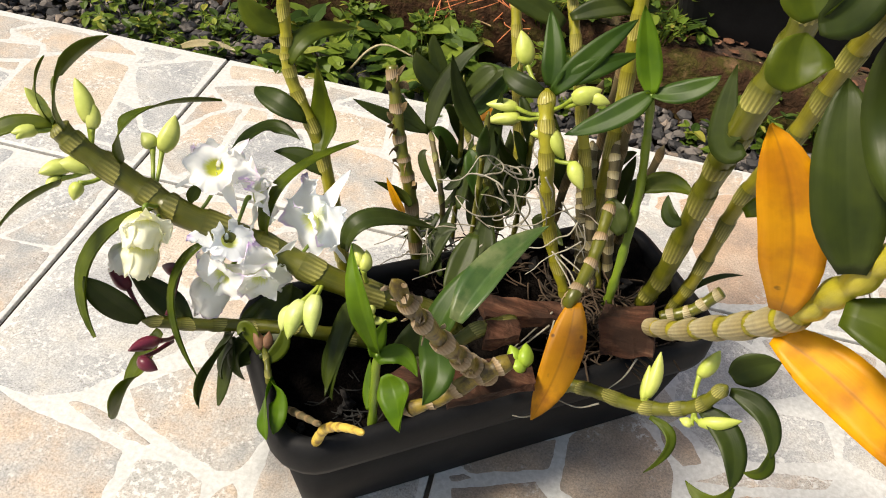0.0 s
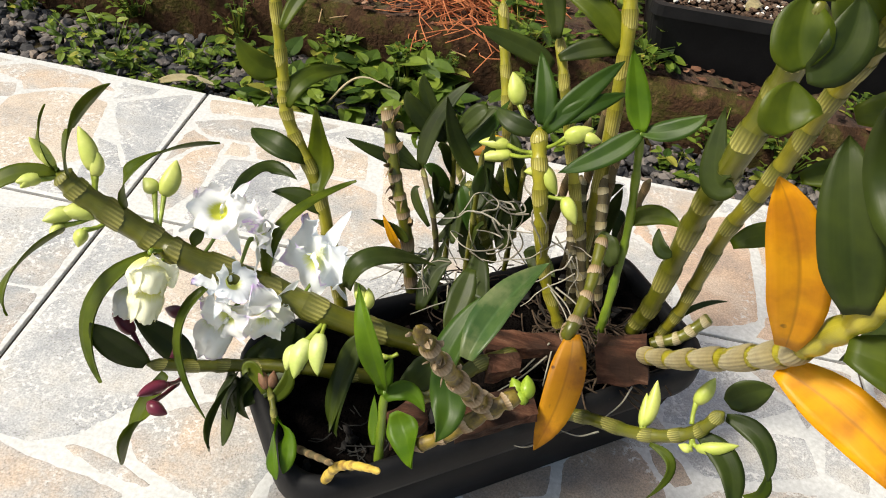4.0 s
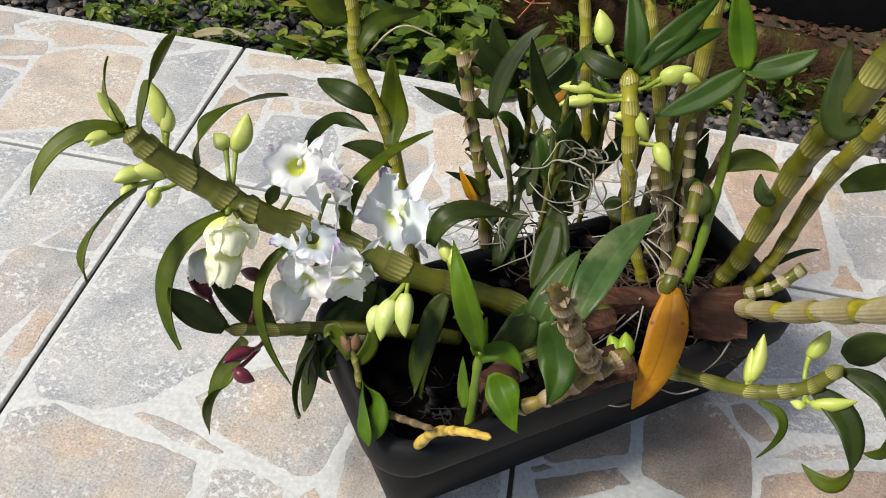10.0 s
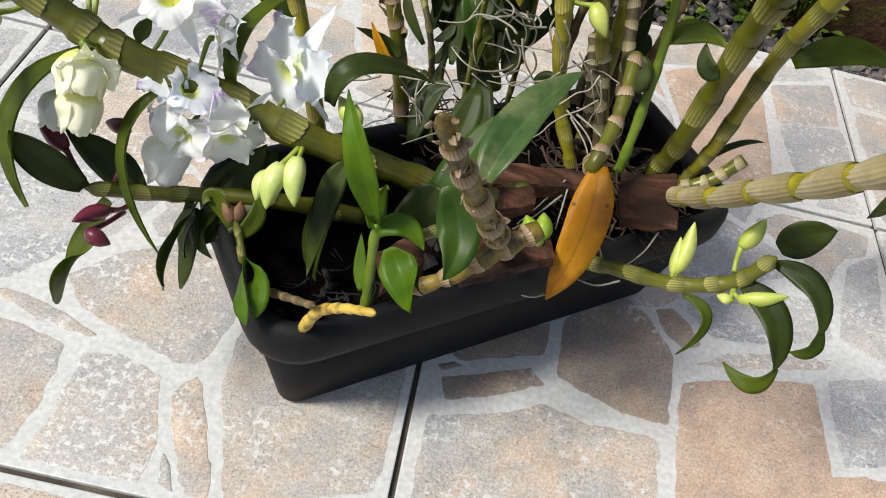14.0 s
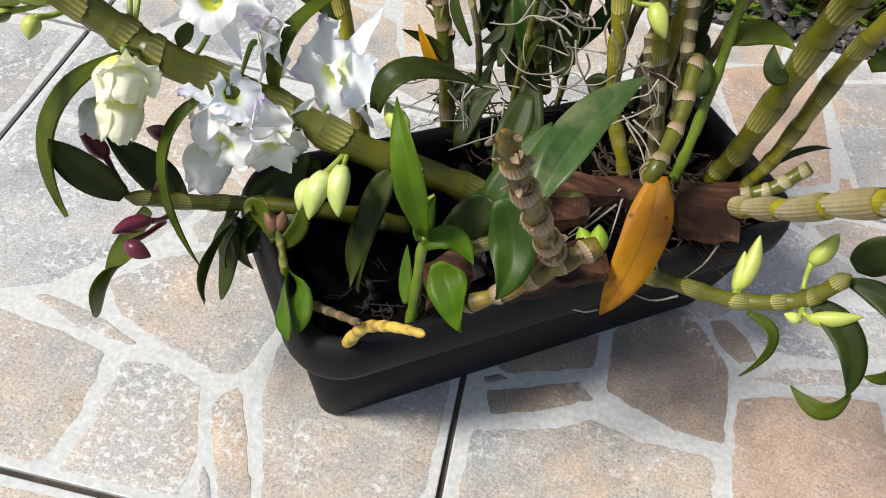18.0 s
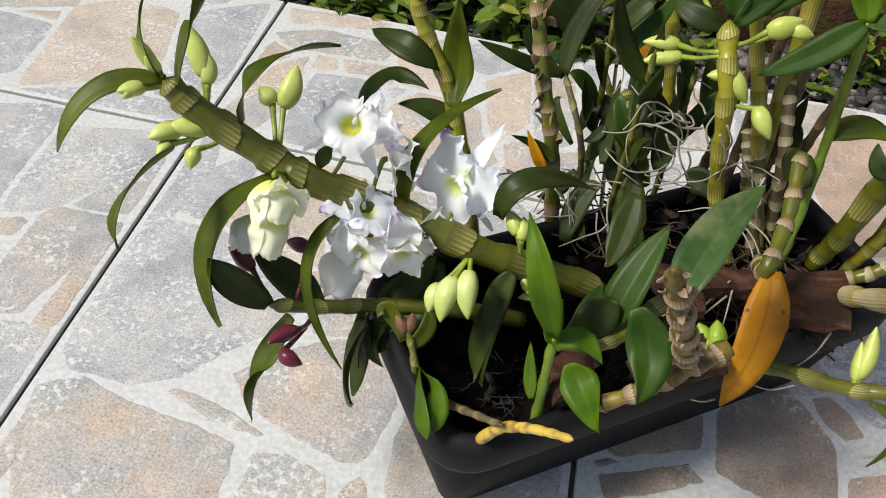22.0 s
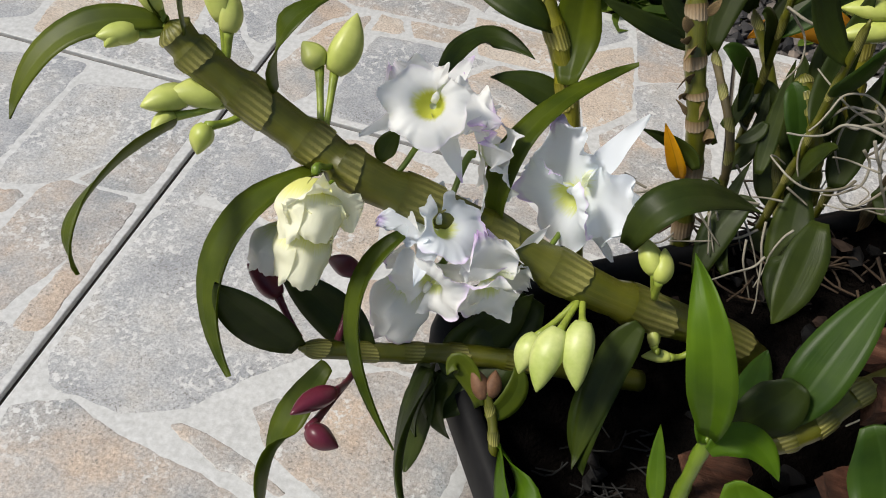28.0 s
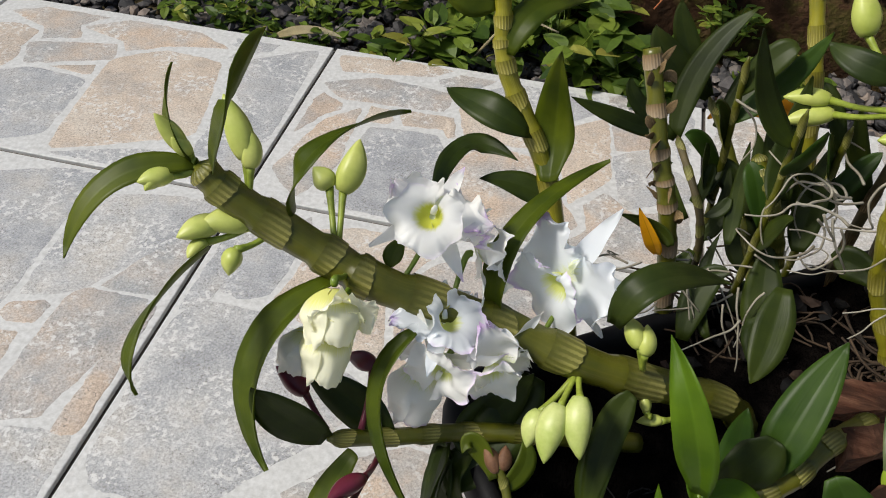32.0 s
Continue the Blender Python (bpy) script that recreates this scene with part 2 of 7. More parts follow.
BARK = grained_wood("split_wood")
ROOT = plain("air_root", [(0.3, (0.1959, 0.1714, 0.1225)), (0.7, (0.3674, 0.3429, 0.2817))], 70, 0.7, 0.4, 0.001)
SHEATH_TORN = sheath_material("sheath_torn", (0.175, 0.112, 0.048), (0.36, 0.28, 0.185), 0.8, 0.70)
SHEATH_DRY = sheath_material("sheath_brown", (0.0757, 0.049, 0.016), (0.3026, 0.2047, 0.0979), 0.75)
CANE_WITHERED = cane_material("cane_withered", (0.42, 0.28, 0.03), (0.62, 0.45, 0.07), (0.66, 0.56, 0.22), 0.55, (0.19, 0.10, 0.02))
BUD_DRY = plain("bud_dry_brown", [(0.3, (0.10, 0.045, 0.02)), (0.7, (0.24, 0.12, 0.06))], 60, 0.7, 0.4, 0.001)
BUD_FRESH = plain("bud_bright_green", [(0.3, (0.16, 0.27, 0.015)), (0.7, (0.30, 0.40, 0.04))], 30, 0.4, 0.1, 0.0004, None, 0.4, 0.12)


def petal_material(name, body, heart, reach, tip):
    """A petal: coloured heart up to `reach` of its length, a faint lilac tip, fine veins, light let through."""
    m, nt, b = material(name, 0.55)
    uv = nt.nodes.new("ShaderNodeUVMap").outputs[0]
    sep = nt.nodes.new("ShaderNodeSeparateXYZ")
    nt.links.new(uv, sep.inputs[0])
    feather = node(nt, "ShaderNodeMapping", Scale=(30.0, 2.0, 1.0))
    nt.links.new(uv, feather.inputs[0])
    shift = node(nt, "ShaderNodeMath")
    shift.operation, shift.inputs[1].default_value = "MULTIPLY_ADD", 0.30
    nt.links.new(speck(nt, 1.0, 2.0, 0.5, feather.outputs[0]), shift.inputs[0])
    nt.links.new(sep.outputs[1], shift.inputs[2])
    c = mix(nt, ramp(nt, shift.outputs[0], [(reach * 0.45 + 0.15, (0, 0, 0)), (reach + 0.17, (1, 1, 1))]), heart, body)
    blush = mix(nt, 1.0, ramp(nt, sep.outputs[1], [(0.84, (0, 0, 0)), (1.0, (0.75,) * 3)]), ramp(nt, speck(nt, 26.0, 2.0), [(0.48, (0, 0, 0)), (0.58, (1, 1, 1))]), "MULTIPLY")
    c = mix(nt, blush, c, tip)
    c = mix(nt, 0.06, c, ramp(nt, speck(nt, 90.0), [(0.3, (0.8,) * 3), (0.7, (1, 1, 1))]), "MULTIPLY")
    nt.links.new(c, b.inputs["Base Color"])
    lengthwise = node(nt, "ShaderNodeMapping", Scale=(16.0, 1.5, 1.0))
    nt.links.new(uv, lengthwise.inputs[0])
    relief(nt, b, speck(nt, 1.0, 2.0, 0.5, lengthwise.outputs[0]), 0.12, 0.0006)
    back = nt.nodes.new("ShaderNodeBsdfTranslucent")
    nt.links.new(c, back.inputs[0])
    both = node(nt, "ShaderNodeMixShader", Fac=0.34)
    nt.links.new(b.outputs[0], both.inputs[1])
    nt.links.new(back.outputs[0], both.inputs[2])
    nt.links.new(both.outputs[0], nt.nodes["Material Output"].inputs["Surface"])
    return m


PETAL = petal_material("petal_white", (0.96, 0.955, 0.935), (0.84, 0.88, 0.62), 0.16, (0.70, 0.44, 0.86))
LIP = petal_material("lip_white_yellow", (0.96, 0.955, 0.93), (0.72, 0.74, 0.10), 0.46, (0.90, 0.84, 0.94))
LIP_PALE = petal_material("lip_white_green", (0.96, 0.955, 0.93), (0.78, 0.82, 0.30), 0.36, (0.78, 0.60, 0.90))
# white petal and lip again, with bluish sky-lit shade put into the colour
PETAL_SHADED = petal_material("petal_white_shaded", (0.88, 0.92, 0.97), (0.84, 0.88, 0.62), 0.14, (0.66, 0.42, 0.86))
LIP_SHADED = petal_material("lip_white_shaded", (0.91, 0.94, 0.97), (0.76, 0.80, 0.22), 0.40, (0.72, 0.50, 0.88))
PETAL_CREAM = petal_material("petal_cream", (0.96, 0.95, 0.74), (0.86, 0.86, 0.28), 0.40, (0.90, 0.86, 0.80))
LIP_CREAM = petal_material("lip_cream", (0.95, 0.94, 0.62), (0.80, 0.78, 0.10), 0.62, (0.90, 0.88, 0.70))




# ---- builders ----
def mesh(name, verts, faces, mat, uvs=None, smooth=True):
    me = bpy.data.meshes.new(name)
    me.from_pydata([tuple(v) for v in verts], [], [tuple(f) for f in faces])
    me.materials.append(mat)
    if uvs is not None:
        layer = me.uv_layers.new(name="UVMap")
        idx = np.zeros(len(me.loops), dtype=np.int32)
        me.loops.foreach_get("vertex_index", idx)
        layer.data.foreach_set("uv", np.asarray(uvs, dtype=np.float32)[idx].ravel())
    if smooth:
        me.polygons.foreach_set("use_smooth", [True] * len(me.polygons))
    me.update()
    return me


def part(name, me, parent, label="", kind=""):
    ob = new(name, me)
    ob.parent = parent
    if parent is not None:
        up = parent
        base = Vector((0, 0, 0))
        while up is not None:
            base += up.location
            up = up.parent
        ob.location = -base if parent.parent is None else Vector((0, 0, 0))
    return tagged(ob, label, kind=kind)


def thing(name, base, label, category, group="", kind=""):
    ob = new(name)
    ob.location, ob.empty_display_size = base, 0.02
    return tagged(ob, label, category, group, kind)


def smooth_line(pts, n):
    """A Catmull-Rom line of n + 1 points through pts."""
    p = [Vector(q) for q in pts]
    p = [2 * p[0] - p[1]] + p + [2 * p[-1] - p[-2]]
    out, last = [], len(p) - 3
    for i in range(n + 1):
        s = i / n * last
        k = min(int(s), last - 1)
        t = s - k
        a, b, c, d = p[k:k + 4]
        out.append(0.5 * (2 * b + (c - a) * t + (2 * a - 5 * b + 4 * c - d) * t * t + (3 * b - a - 3 * c + d) * t ** 3))
    return out


def frames_on(line):
    """Tangent and two side vectors at every point, carried along without twist."""
    out, side = [], None
    for i, q in enumerate(line):
        t = (line[min(i + 1, len(line) - 1)] - line[max(i - 1, 0)]).normalized()
        if side is None:
            side = t.orthogonal().normalized()
        side = (side - t * side.dot(t)).normalized()
        out.append((t, side, t.cross(side)))
    return out


def tube(line, radii, sides=10, ends=True, wobble=0.0):
    fr = frames_on(line)
    verts, uvs, faces = [], [], []
    n = len(line)
    for i, (q, (t, a, b)) in enumerate(zip(line, fr)):
        for k in range(sides):
            w = 2 * math.pi * k / sides
            r = radii[i] * (1 + wobble * noise.noise(q * 90 + Vector((k * 3.1, 0, 0))))
            verts.append(q + (a * math.cos(w) + b * math.sin(w)) * r)
            uvs.append((k / sides, i / n * 4))
    for i in range(n - 1):
        for k in range(sides):
            j = (k + 1) % sides
            faces.append((i * sides + k, i * sides + j, (i + 1) * sides + j, (i + 1) * sides + k))
    if ends:
        faces.append(tuple(range(sides))[::-1])
        faces.append(tuple((n - 1) * sides + k for k in range(sides)))
    return verts, faces, uvs


def cane(label, pts, r0, r1, joints, mat=None, sheath=None, group="orchid canes in the planter", cup=0.42, swell=0.13, cut=False, name="orchid_cane", bare=(), flare=0.015, belly=0.0, bead=0.0):
    """A jointed orchid stem from its base to its tip, with papery sheaths. Returns the thing and a function that gives a place on it."""
    mat, sheath = mat or CANE, sheath or SHEATH
    ob = thing(name, pts[0], label, "orchid", group)
    per = 8
    n = joints * per
    line = smooth_line(pts, n)

    def radius(s):
        return r0 + (r1 - r0) * s + belly * math.sin(math.pi * min(1.0, s))

    radii = []
    for i in range(n + 1):
        s, u = i / n, (i % per) / per
        # each joint swells in its middle and is pinched at the knot
        shape = 1 - swell * 0.5 + swell * (u / 0.78 if u < 0.78 else 1 - 1.6 * (u - 0.78))
        radii.append(radius(s) * (shape + bead * (math.sin(math.pi * u) - 0.6)))
    if not cut:
        radii[-1] *= 0.28
        radii[-2] *= 0.58
        radii[-3] *= 0.84
    part("stem", mesh("stem", *_mat(tube(line, radii), mat)), ob)
    for j in range(joints):
        if j in bare:
            continue
        # a thin skirt hangs from the knot back along the joint, longer on one side, its hem toothed
        top = min(n, (j + 1) * per - 1)
        low = max(0, top - max(2, round(per * cup)))
        seg = line[low:top + 1][::-1]
        ln = len(seg) - 1
        rr = [radii[top - i] * (1.005 + flare * (i / ln)) + 0.0002 for i in range(ln + 1)]
        sides = 32
        v, f, _ = tube(seg, rr, sides, False)
        # the long side looks up and outwards, now a little to one side of the stem, now to the other
        first = max(range(sides), key=lambda k: (v[k] - seg[0]).dot(Vector((-0.1, -0.7, 0.7))))
        turn = 0.5 - first / sides + (0.10 if j % 2 else -0.10)
        uv = [((k / sides + turn) % 1.0, i / ln) for i in range(ln + 1) for k in range(sides)]
        hem = (seg[-1] - seg[0])
        for k in range(sides):
            w = 2 * math.pi * k / sides
            long = 0.25 - 0.75 * (0.5 + 0.5 * math.cos(w + 2 * math.pi * turn))
            tooth = (0.03 if k % 2 else -0.02) + (0.07 + 0.5 * min(1, flare * 3)) * noise.noise(Vector((k * 0.9, j * 2.3, len(pts))))
            for i in range(1, ln + 1):
                v[i * sides + k] = v[i * sides + k] + hem * (long + tooth * (i == ln)) * (i / ln)
        part("sheath", mesh("sheath", v, f, sheath, uv), ob)

    def at(s):
        x = s * n
        i = min(int(x), n - 1)
        return line[i].lerp(line[i + 1], x - i)

    return ob, at


def _mat(vfu, mat):
    return vfu[0], vfu[1], mat, vfu[2]


def leaf(parent, base, mid, tip, width, face=(0, 0, 1), mat=None, fold=0.18, label="", curl=0.0, name="leaf", blunt=0.5, thick=0.0011):
    """A strap leaf along a bend base-mid-tip; face: the way its upper side looks; fold: the depth of its keel; curl: twist in degrees."""
    mat = mat or LEAF
    base, mid, tip, face = Vector(base), Vector(mid), Vector(tip), Vector(face).normalized()
    ctrl = mid * 2 - (base + tip) * 0.5
    n = 14
    verts, uvs, faces = [], [], []
    cols = (-1.0, -0.6, -0.10, 0.0, 0.10, 0.6, 1.0)
    nc = len(cols)
    seed = base.x * 31 + base.y * 17 + tip.z * 13
    curl += 22 * noise.noise(Vector((seed * 3.1, 0.7, 0.2)))
    for i in range(n + 1):
        s = i / n
        q = base * (1 - s) ** 2 + ctrl * 2 * s * (1 - s) + tip * s * s
        t = ((ctrl - base) * (1 - s) + (tip - ctrl) * s).normalized()
        side = t.cross(face)
        if side.length < 1e-4:
            side = t.orthogonal()
        side.normalize()
        up = side.cross(t).normalized()
        c, sn = math.cos(radians(curl * s)), math.sin(radians(curl * s))
        side, up = side * c + up * sn, up * c - side * sn
        open_out = math.sin(math.pi / 2 * min(1.0, (s + 0.06) / 0.42))
        w = width / 2 * max(0.03, (0.20 + 0.80 * open_out) * (1 - min(1.0, max(0.0, (s - 0.36) / 0.64)) ** (1.5 + 1.5 * blunt)) ** 0.88)
        wav = 0.11 * width * noise.noise(Vector((s * 3.4, seed, 0.3)))
        for k, cx in enumerate(cols):
            lift = (abs(cx) ** 1.15) * fold * w + (wav * (abs(cx) ** 2) * (1 if cx > 0 else -1))
            p = q + side * (cx * w) + up * lift
            verts.append(p)
            uvs.append(((cx + 1) / 2, s))
        for k, cx in enumerate(cols):
            verts.append(verts[-nc] - up * (thick * (1.0 if abs(cx) < 0.9 else 0.25)))
            uvs.append(((cx + 1) / 2, s))
    for i in range(n):
        a, b = i * 2 * nc, (i + 1) * 2 * nc
        for k in range(nc - 1):
            faces.append((a + k, b + k, b + k + 1, a + k + 1))
            faces.append((a + nc + k, a + nc + 1 + k, b + nc + 1 + k, b + nc + k))
        faces.append((a, a + nc, b + nc, b))
        faces.append((a + nc - 1, b + nc - 1, b + 2 * nc - 1, a + 2 * nc - 1))
    for a in (0, n * 2 * nc):
        for k in range(nc - 1):
            faces.append((a + k, a + k + 1, a + nc + 1 + k, a + nc + k))
    return part(name, mesh(name, verts, faces, mat, uvs), parent, label)


def bud(parent, base, tip, radius, stalk=None, mat=None, label=""):
    """A plump pointed flower bud; stalk: where its short stalk leaves the cane."""
    base, tip = Vector(base), Vector(tip)
    bow = (tip - base).cross(Vector((0.3, 0.2, 1))).normalized() * (tip - base).length * 0.05
    line = smooth_line([base, (base + tip) / 2 + bow, tip], 12)
    radii = [max(0.0004, radius * (max(0.0, math.sin(math.pi * min(1, 0.08 + 0.92 * i / 12) ** 0.8)) ** 0.75)) for i in range(13)]
    v, f, uv = tube(line, radii, 12)
    # three faint ridges where the sepals meet
    for i in range(13):
        for k in range(0, 12, 4):
            v[i * 12 + k] = v[i * 12 + k].lerp(line[i], 0.15)
    ob = part("bud", mesh("bud", v, f, mat or BUD, uv), parent, label)
    if stalk is not None:
        s = Vector(stalk)
        ln = smooth_line([s, s.lerp(base, 0.5) + Vector((0, 0, -0.002)), base + (tip - base) * 0.05], 6)
        v, f, uv = tube(ln, [0.0022, 0.0019, 0.0018, 0.0018, 0.0019, 0.0022, 0.0027], 8)
        part("stalk", mesh("stalk", v, f, STALK if mat in (None, BUD_PALE) else mat, uv), ob)
    return ob


def petal(parent, name, c, way, face, length, width, ruffle, arch, mat, seed, slim=False, cup=0.15):
    """One petal along `way`, bent by arch, hollowed by cup; its margin runs in slow waves with a fine frill on top."""
    way, face = Vector(way).normalized(), Vector(face)
    face = (face - way * way.dot(face)).normalized()
    side = way.cross(face).normalized()
    n, k = (16, 8) if slim else (34, 22)
    verts, uvs, faces = [], [], []
    for i in range(n + 1):
        s = i / n
        if slim:
            w = width / 2 * max(0.04, math.sin(math.pi * min(1, 0.10 + 0.90 * s ** 0.80))) ** 0.8
        else:
            w = width / 2 * max(0.10, math.sin(math.pi * min(1, 0.06 + 0.90 * s ** 0.92))) ** 0.62
        for j in range(k + 1):
            x = 2 * j / k - 1
            rim = abs(x) ** 2.6 * min(1, s * 2.5)
            slow = math.sin(2 * math.pi * (2.0 * s + seed * 0.37) + (2.2 if x > 0 else 0.0)) + 0.8 * noise.noise(Vector((s * 2.2 + seed, x * 1.3, seed)))
            frill = noise.noise(Vector((s * 9 + seed * 3, x * 1.4, 4))) * abs(x) ** 3.5 + 0.9 * max(0.0, s - 0.75) / 0.25 * noise.noise(Vector((x * 6.0, seed, 7)))
            lift = cup * w * x * x + arch * length * s * s + ruffle * length * (0.17 * slow * rim + (0.08 if slim else 0.26) * frill)
            edge = 1 + (0.0 if slim else -0.10 * x * x * s) + 0.12 * ruffle * noise.noise(Vector((x * 3 + seed, s * 3, 9)))
            wide = x * w * (1 + 0.18 * ruffle * noise.noise(Vector((s * 9, seed, x))) * abs(x))
            verts.append(Vector(c) + way * (length * s * edge) + side * wide + face * lift)
            uvs.append((j / k, s))
    for i in range(n):
        for j in range(k):
            a = i * (k + 1) + j
            faces.append((a, a + 1, a + k + 2, a + k + 1))
    return part(name, mesh(name, verts, faces, mat, uvs), parent)


def pedicel(parent, start, heart, f, label):
    end = heart - f * 0.0015
    ln = smooth_line([start, start.lerp(end, 0.6) - Vector((0, 0, 0.004)) - f * 0.004, end - f * 0.004, end], 8)
    v, fc, uv = tube(ln, [0.0017, 0.0016, 0.0016, 0.0017, 0.0019, 0.0021, 0.0023, 0.0024, 0.0018], 8)
    return part("flower", mesh("flower", v, fc, CANE_FRESH, uv), parent, label)


def flower(parent, c, facing, size, up=(0, 0, 1), stalk=None, roll=0.0, open_=1.0, bright=True, mats=None, label=""):
    """An orchid flower: three slim pointed sepals, two broad waved petals and a wide frilled cup of a lip with a yellow-green throat."""
    c, f = Vector(c), Vector(facing).normalized()
    u = (Vector(up) - f * f.dot(Vector(up))).normalized()
    u = Matrix.Rotation(radians(roll), 3, f) @ u
    r = f.cross(u)
    heart = c - f * size * 0.14
    start = min((stalk(k / 60) for k in range(61)), key=lambda q: (q - heart).length) if stalk else heart - f * 0.03
    body, lipmat = mats or (PETAL, LIP if bright else LIP_PALE)
    broad, waved = (0.78, 0.55) if open_ < 0.5 else (0.54, 0.90)
    ob = pedicel(parent, start, heart, f, label or ("open white orchid flower with a yellow-green throat" if bright else "white orchid flower with a pale green throat"))
    sd = c.x * 57 + c.z * 91 + roll * 0.13
    half = 0.5 * size

    def spread(ang, out):
        return u * math.cos(radians(ang)) + r * math.sin(radians(ang)) + f * out

    wob = 12 * noise.noise(Vector((sd, 0, 0)))
    for ang, w, ln2, arch in ((wob, 0.18, 1.42, -0.10), (133 + wob, 0.18, 1.22, -0.30), (-126 + wob, 0.18, 1.22, -0.26)):
        petal(ob, "sepal", heart, spread(ang, -0.05 + 0.7 * (1 - open_)), f, half * ln2 * (0.65 + 0.35 * open_), w * size * (1.35 - 0.35 * open_), 0.14, arch * open_, body, sd + ang, True)
    for ang in (66 + wob, -70 + wob):
        petal(ob, "petal", heart + f * 0.0015, spread(ang, 0.06 + 0.8 * (1 - open_)), f, half * 1.08, broad * size, waved, -0.14 * open_, body, sd + ang * 2, False, 0.30)
    # the lip: a short tube that opens into a wide, softly frilled cup, longest below
    axis = (f * 0.90 - u * 0.42).normalized()
    la = (u - axis * axis.dot(u)).normalized()
    lb = axis.cross(la)
    verts, uvs, faces = [], [], []
    n, k = 16, 120
    for i in range(n + 1):
        s = i / n
        flare = max(0.0, s - 0.40) / 0.60
        flare = flare * flare * (3 - 2 * flare)
        for j in range(k + 1):
            w = radians(10 + 340 * j / k)
            low = 0.5 - 0.5 * math.cos(w)
            soft = noise.noise(Vector((math.cos(w) * 1.3, math.sin(w) * 1.3, sd)))
            crisp = 0.9 * math.sin(4 * w + sd * 3) + 0.5 * math.sin(7 * w + sd * 7) + 0.9 * noise.noise(Vector((math.cos(w) * 5, math.sin(w) * 5, sd + 8)))
            rad = size * (0.03 + 0.17 * math.sqrt(s) + 0.15 * flare) * (0.78 + 0.30 * low) * (1 + 0.22 * soft * s)
            reach = size * ((0.36 * s - 0.13 * flare * flare) * (0.66 + 0.34 * low) + 0.060 * crisp * s ** 5)
            rr = rad + size * 0.022 * s ** 4 * math.sin(7 * w + sd * 5) + size * 0.012 * s ** 5 * noise.noise(Vector((math.cos(w) * 12, math.sin(w) * 12, sd)))
            verts.append(heart + f * size * 0.06 + axis * reach + (la * math.cos(w) + lb * math.sin(w)) * rr)
            uvs.append((j / k, s))
    for i in range(n):
        for j in range(k):
            a = i * (k + 1) + j
            faces.append((a, a + 1, a + k + 2, a + k + 1))
    part("lip", mesh("lip", verts, faces, lipmat, uvs), ob)
    v, fc, uv = tube([heart + f * size * 0.11, heart + f * size * 0.14 + la * size * 0.03, heart + f * size * 0.18 + la * size * 0.04], [size * 0.028, size * 0.030, size * 0.014], 8)
    part("column", mesh("column", v, fc, body, [(0.5, 0.3)] * len(v)), ob)
    return ob


def nodding_flower(parent, top, hang, length, wide, stalk=None, mats=None, label="nodding half-open cream orchid flower"):
    """A flower that hangs half closed: broad petals bulge round it like a bell and flare at their waved tips."""
    top, axis = Vector(top), Vector(hang).normalized()
    body, lip = mats or (PETAL_CREAM, LIP_CREAM)
    la = axis.orthogonal().normalized()
    lb = axis.cross(la)
    start = min((stalk(k / 60) for k in range(61)), key=lambda q: (q - top).length) if stalk else top - axis * 0.02
    ob = pedicel(parent, start, top, axis, label)
    for p in range(8):
        inner = p >= 5
        turn = 2 * math.pi * (p * 0.2 if not inner else p * 0.333 + 0.1)
        span = 0.75 if not inner else 1.0
        ln = length * (1.0 - 0.16 * inner + 0.10 * noise.noise(Vector((p * 1.7, 3, length * 90))))
        n, k = 18, 16
        verts, uvs, faces = [], [], []
        for i in range(n + 1):
            s = i / n
            for j in range(k + 1):
                x = 2 * j / k - 1
                w = turn + x * span * (0.50 + 0.55 * math.sin(math.pi * min(1, 0.12 + 0.7 * s)))
                bulge = wide / 2 * (0.14 + 0.86 * math.sin(math.pi * min(1, 0.04 + 0.76 * s ** 0.8))) * (0.80 if inner else 1.0 - 0.10 * (p % 2))
                ripple = noise.noise(Vector((s * 2.6 + p * 5, x * 1.6, 1.5))) + 0.35 * noise.noise(Vector((s * 6, x * 4 + p * 7, 2.5))) * s * s
                rr = bulge * (1 + 0.26 * ripple * s + 0.22 * max(0, s - 0.75) / 0.25)
                verts.append(top + axis * ln * (s - 0.10 * x * x * s + 0.10 * ripple * s) + (la * math.cos(w) + lb * math.sin(w)) * rr)
                uvs.append((j / k, s))
        for i in range(n):
            for j in range(k):
                a = i * (k + 1) + j
                faces.append((a, a + 1, a + k + 2, a + k + 1))
        part("lip" if inner else "petal", mesh("petal", verts, faces, lip if inner else body, uvs), ob)
    return ob


def roots(label, paths, r, base, name="root"):
    ob = thing("air_roots", base, label, "roots")
    for p in paths:
        ln = smooth_line(p, 6 * (len(p) - 1))
        v, f, uv = tube(ln, [r * (1 - 0.5 * i / len(ln)) for i in range(len(ln))], 6)
        part(name, mesh(name, v, f, ROOT, uv), ob)
    return ob


ICO = [(0, 0, -1), (0.72, -0.53, -0.45), (-0.28, -0.85, -0.45), (-0.89, 0, -0.45), (-0.28, 0.85, -0.45), (0.72, 0.53, -0.45),
       (0.28, -0.85, 0.45), (-0.72, -0.53, 0.45), (-0.72, 0.53, 0.45), (0.28, 0.85, 0.45), (0.89, 0, 0.45), (0, 0, 1)]
ICOF = [(0, 1, 2), (1, 0, 5), (0, 2, 3), (0, 3, 4), (0, 4, 5), (1, 5, 10), (2, 1, 6), (3, 2, 7), (4, 3, 8), (5, 4, 9), (1, 10, 6), (2, 6, 7), (3, 7, 8), (4, 8, 9), (5, 9, 10), (6, 10, 11), (7, 6, 11), (8, 7, 11), (9, 8, 11), (10, 9, 11)]


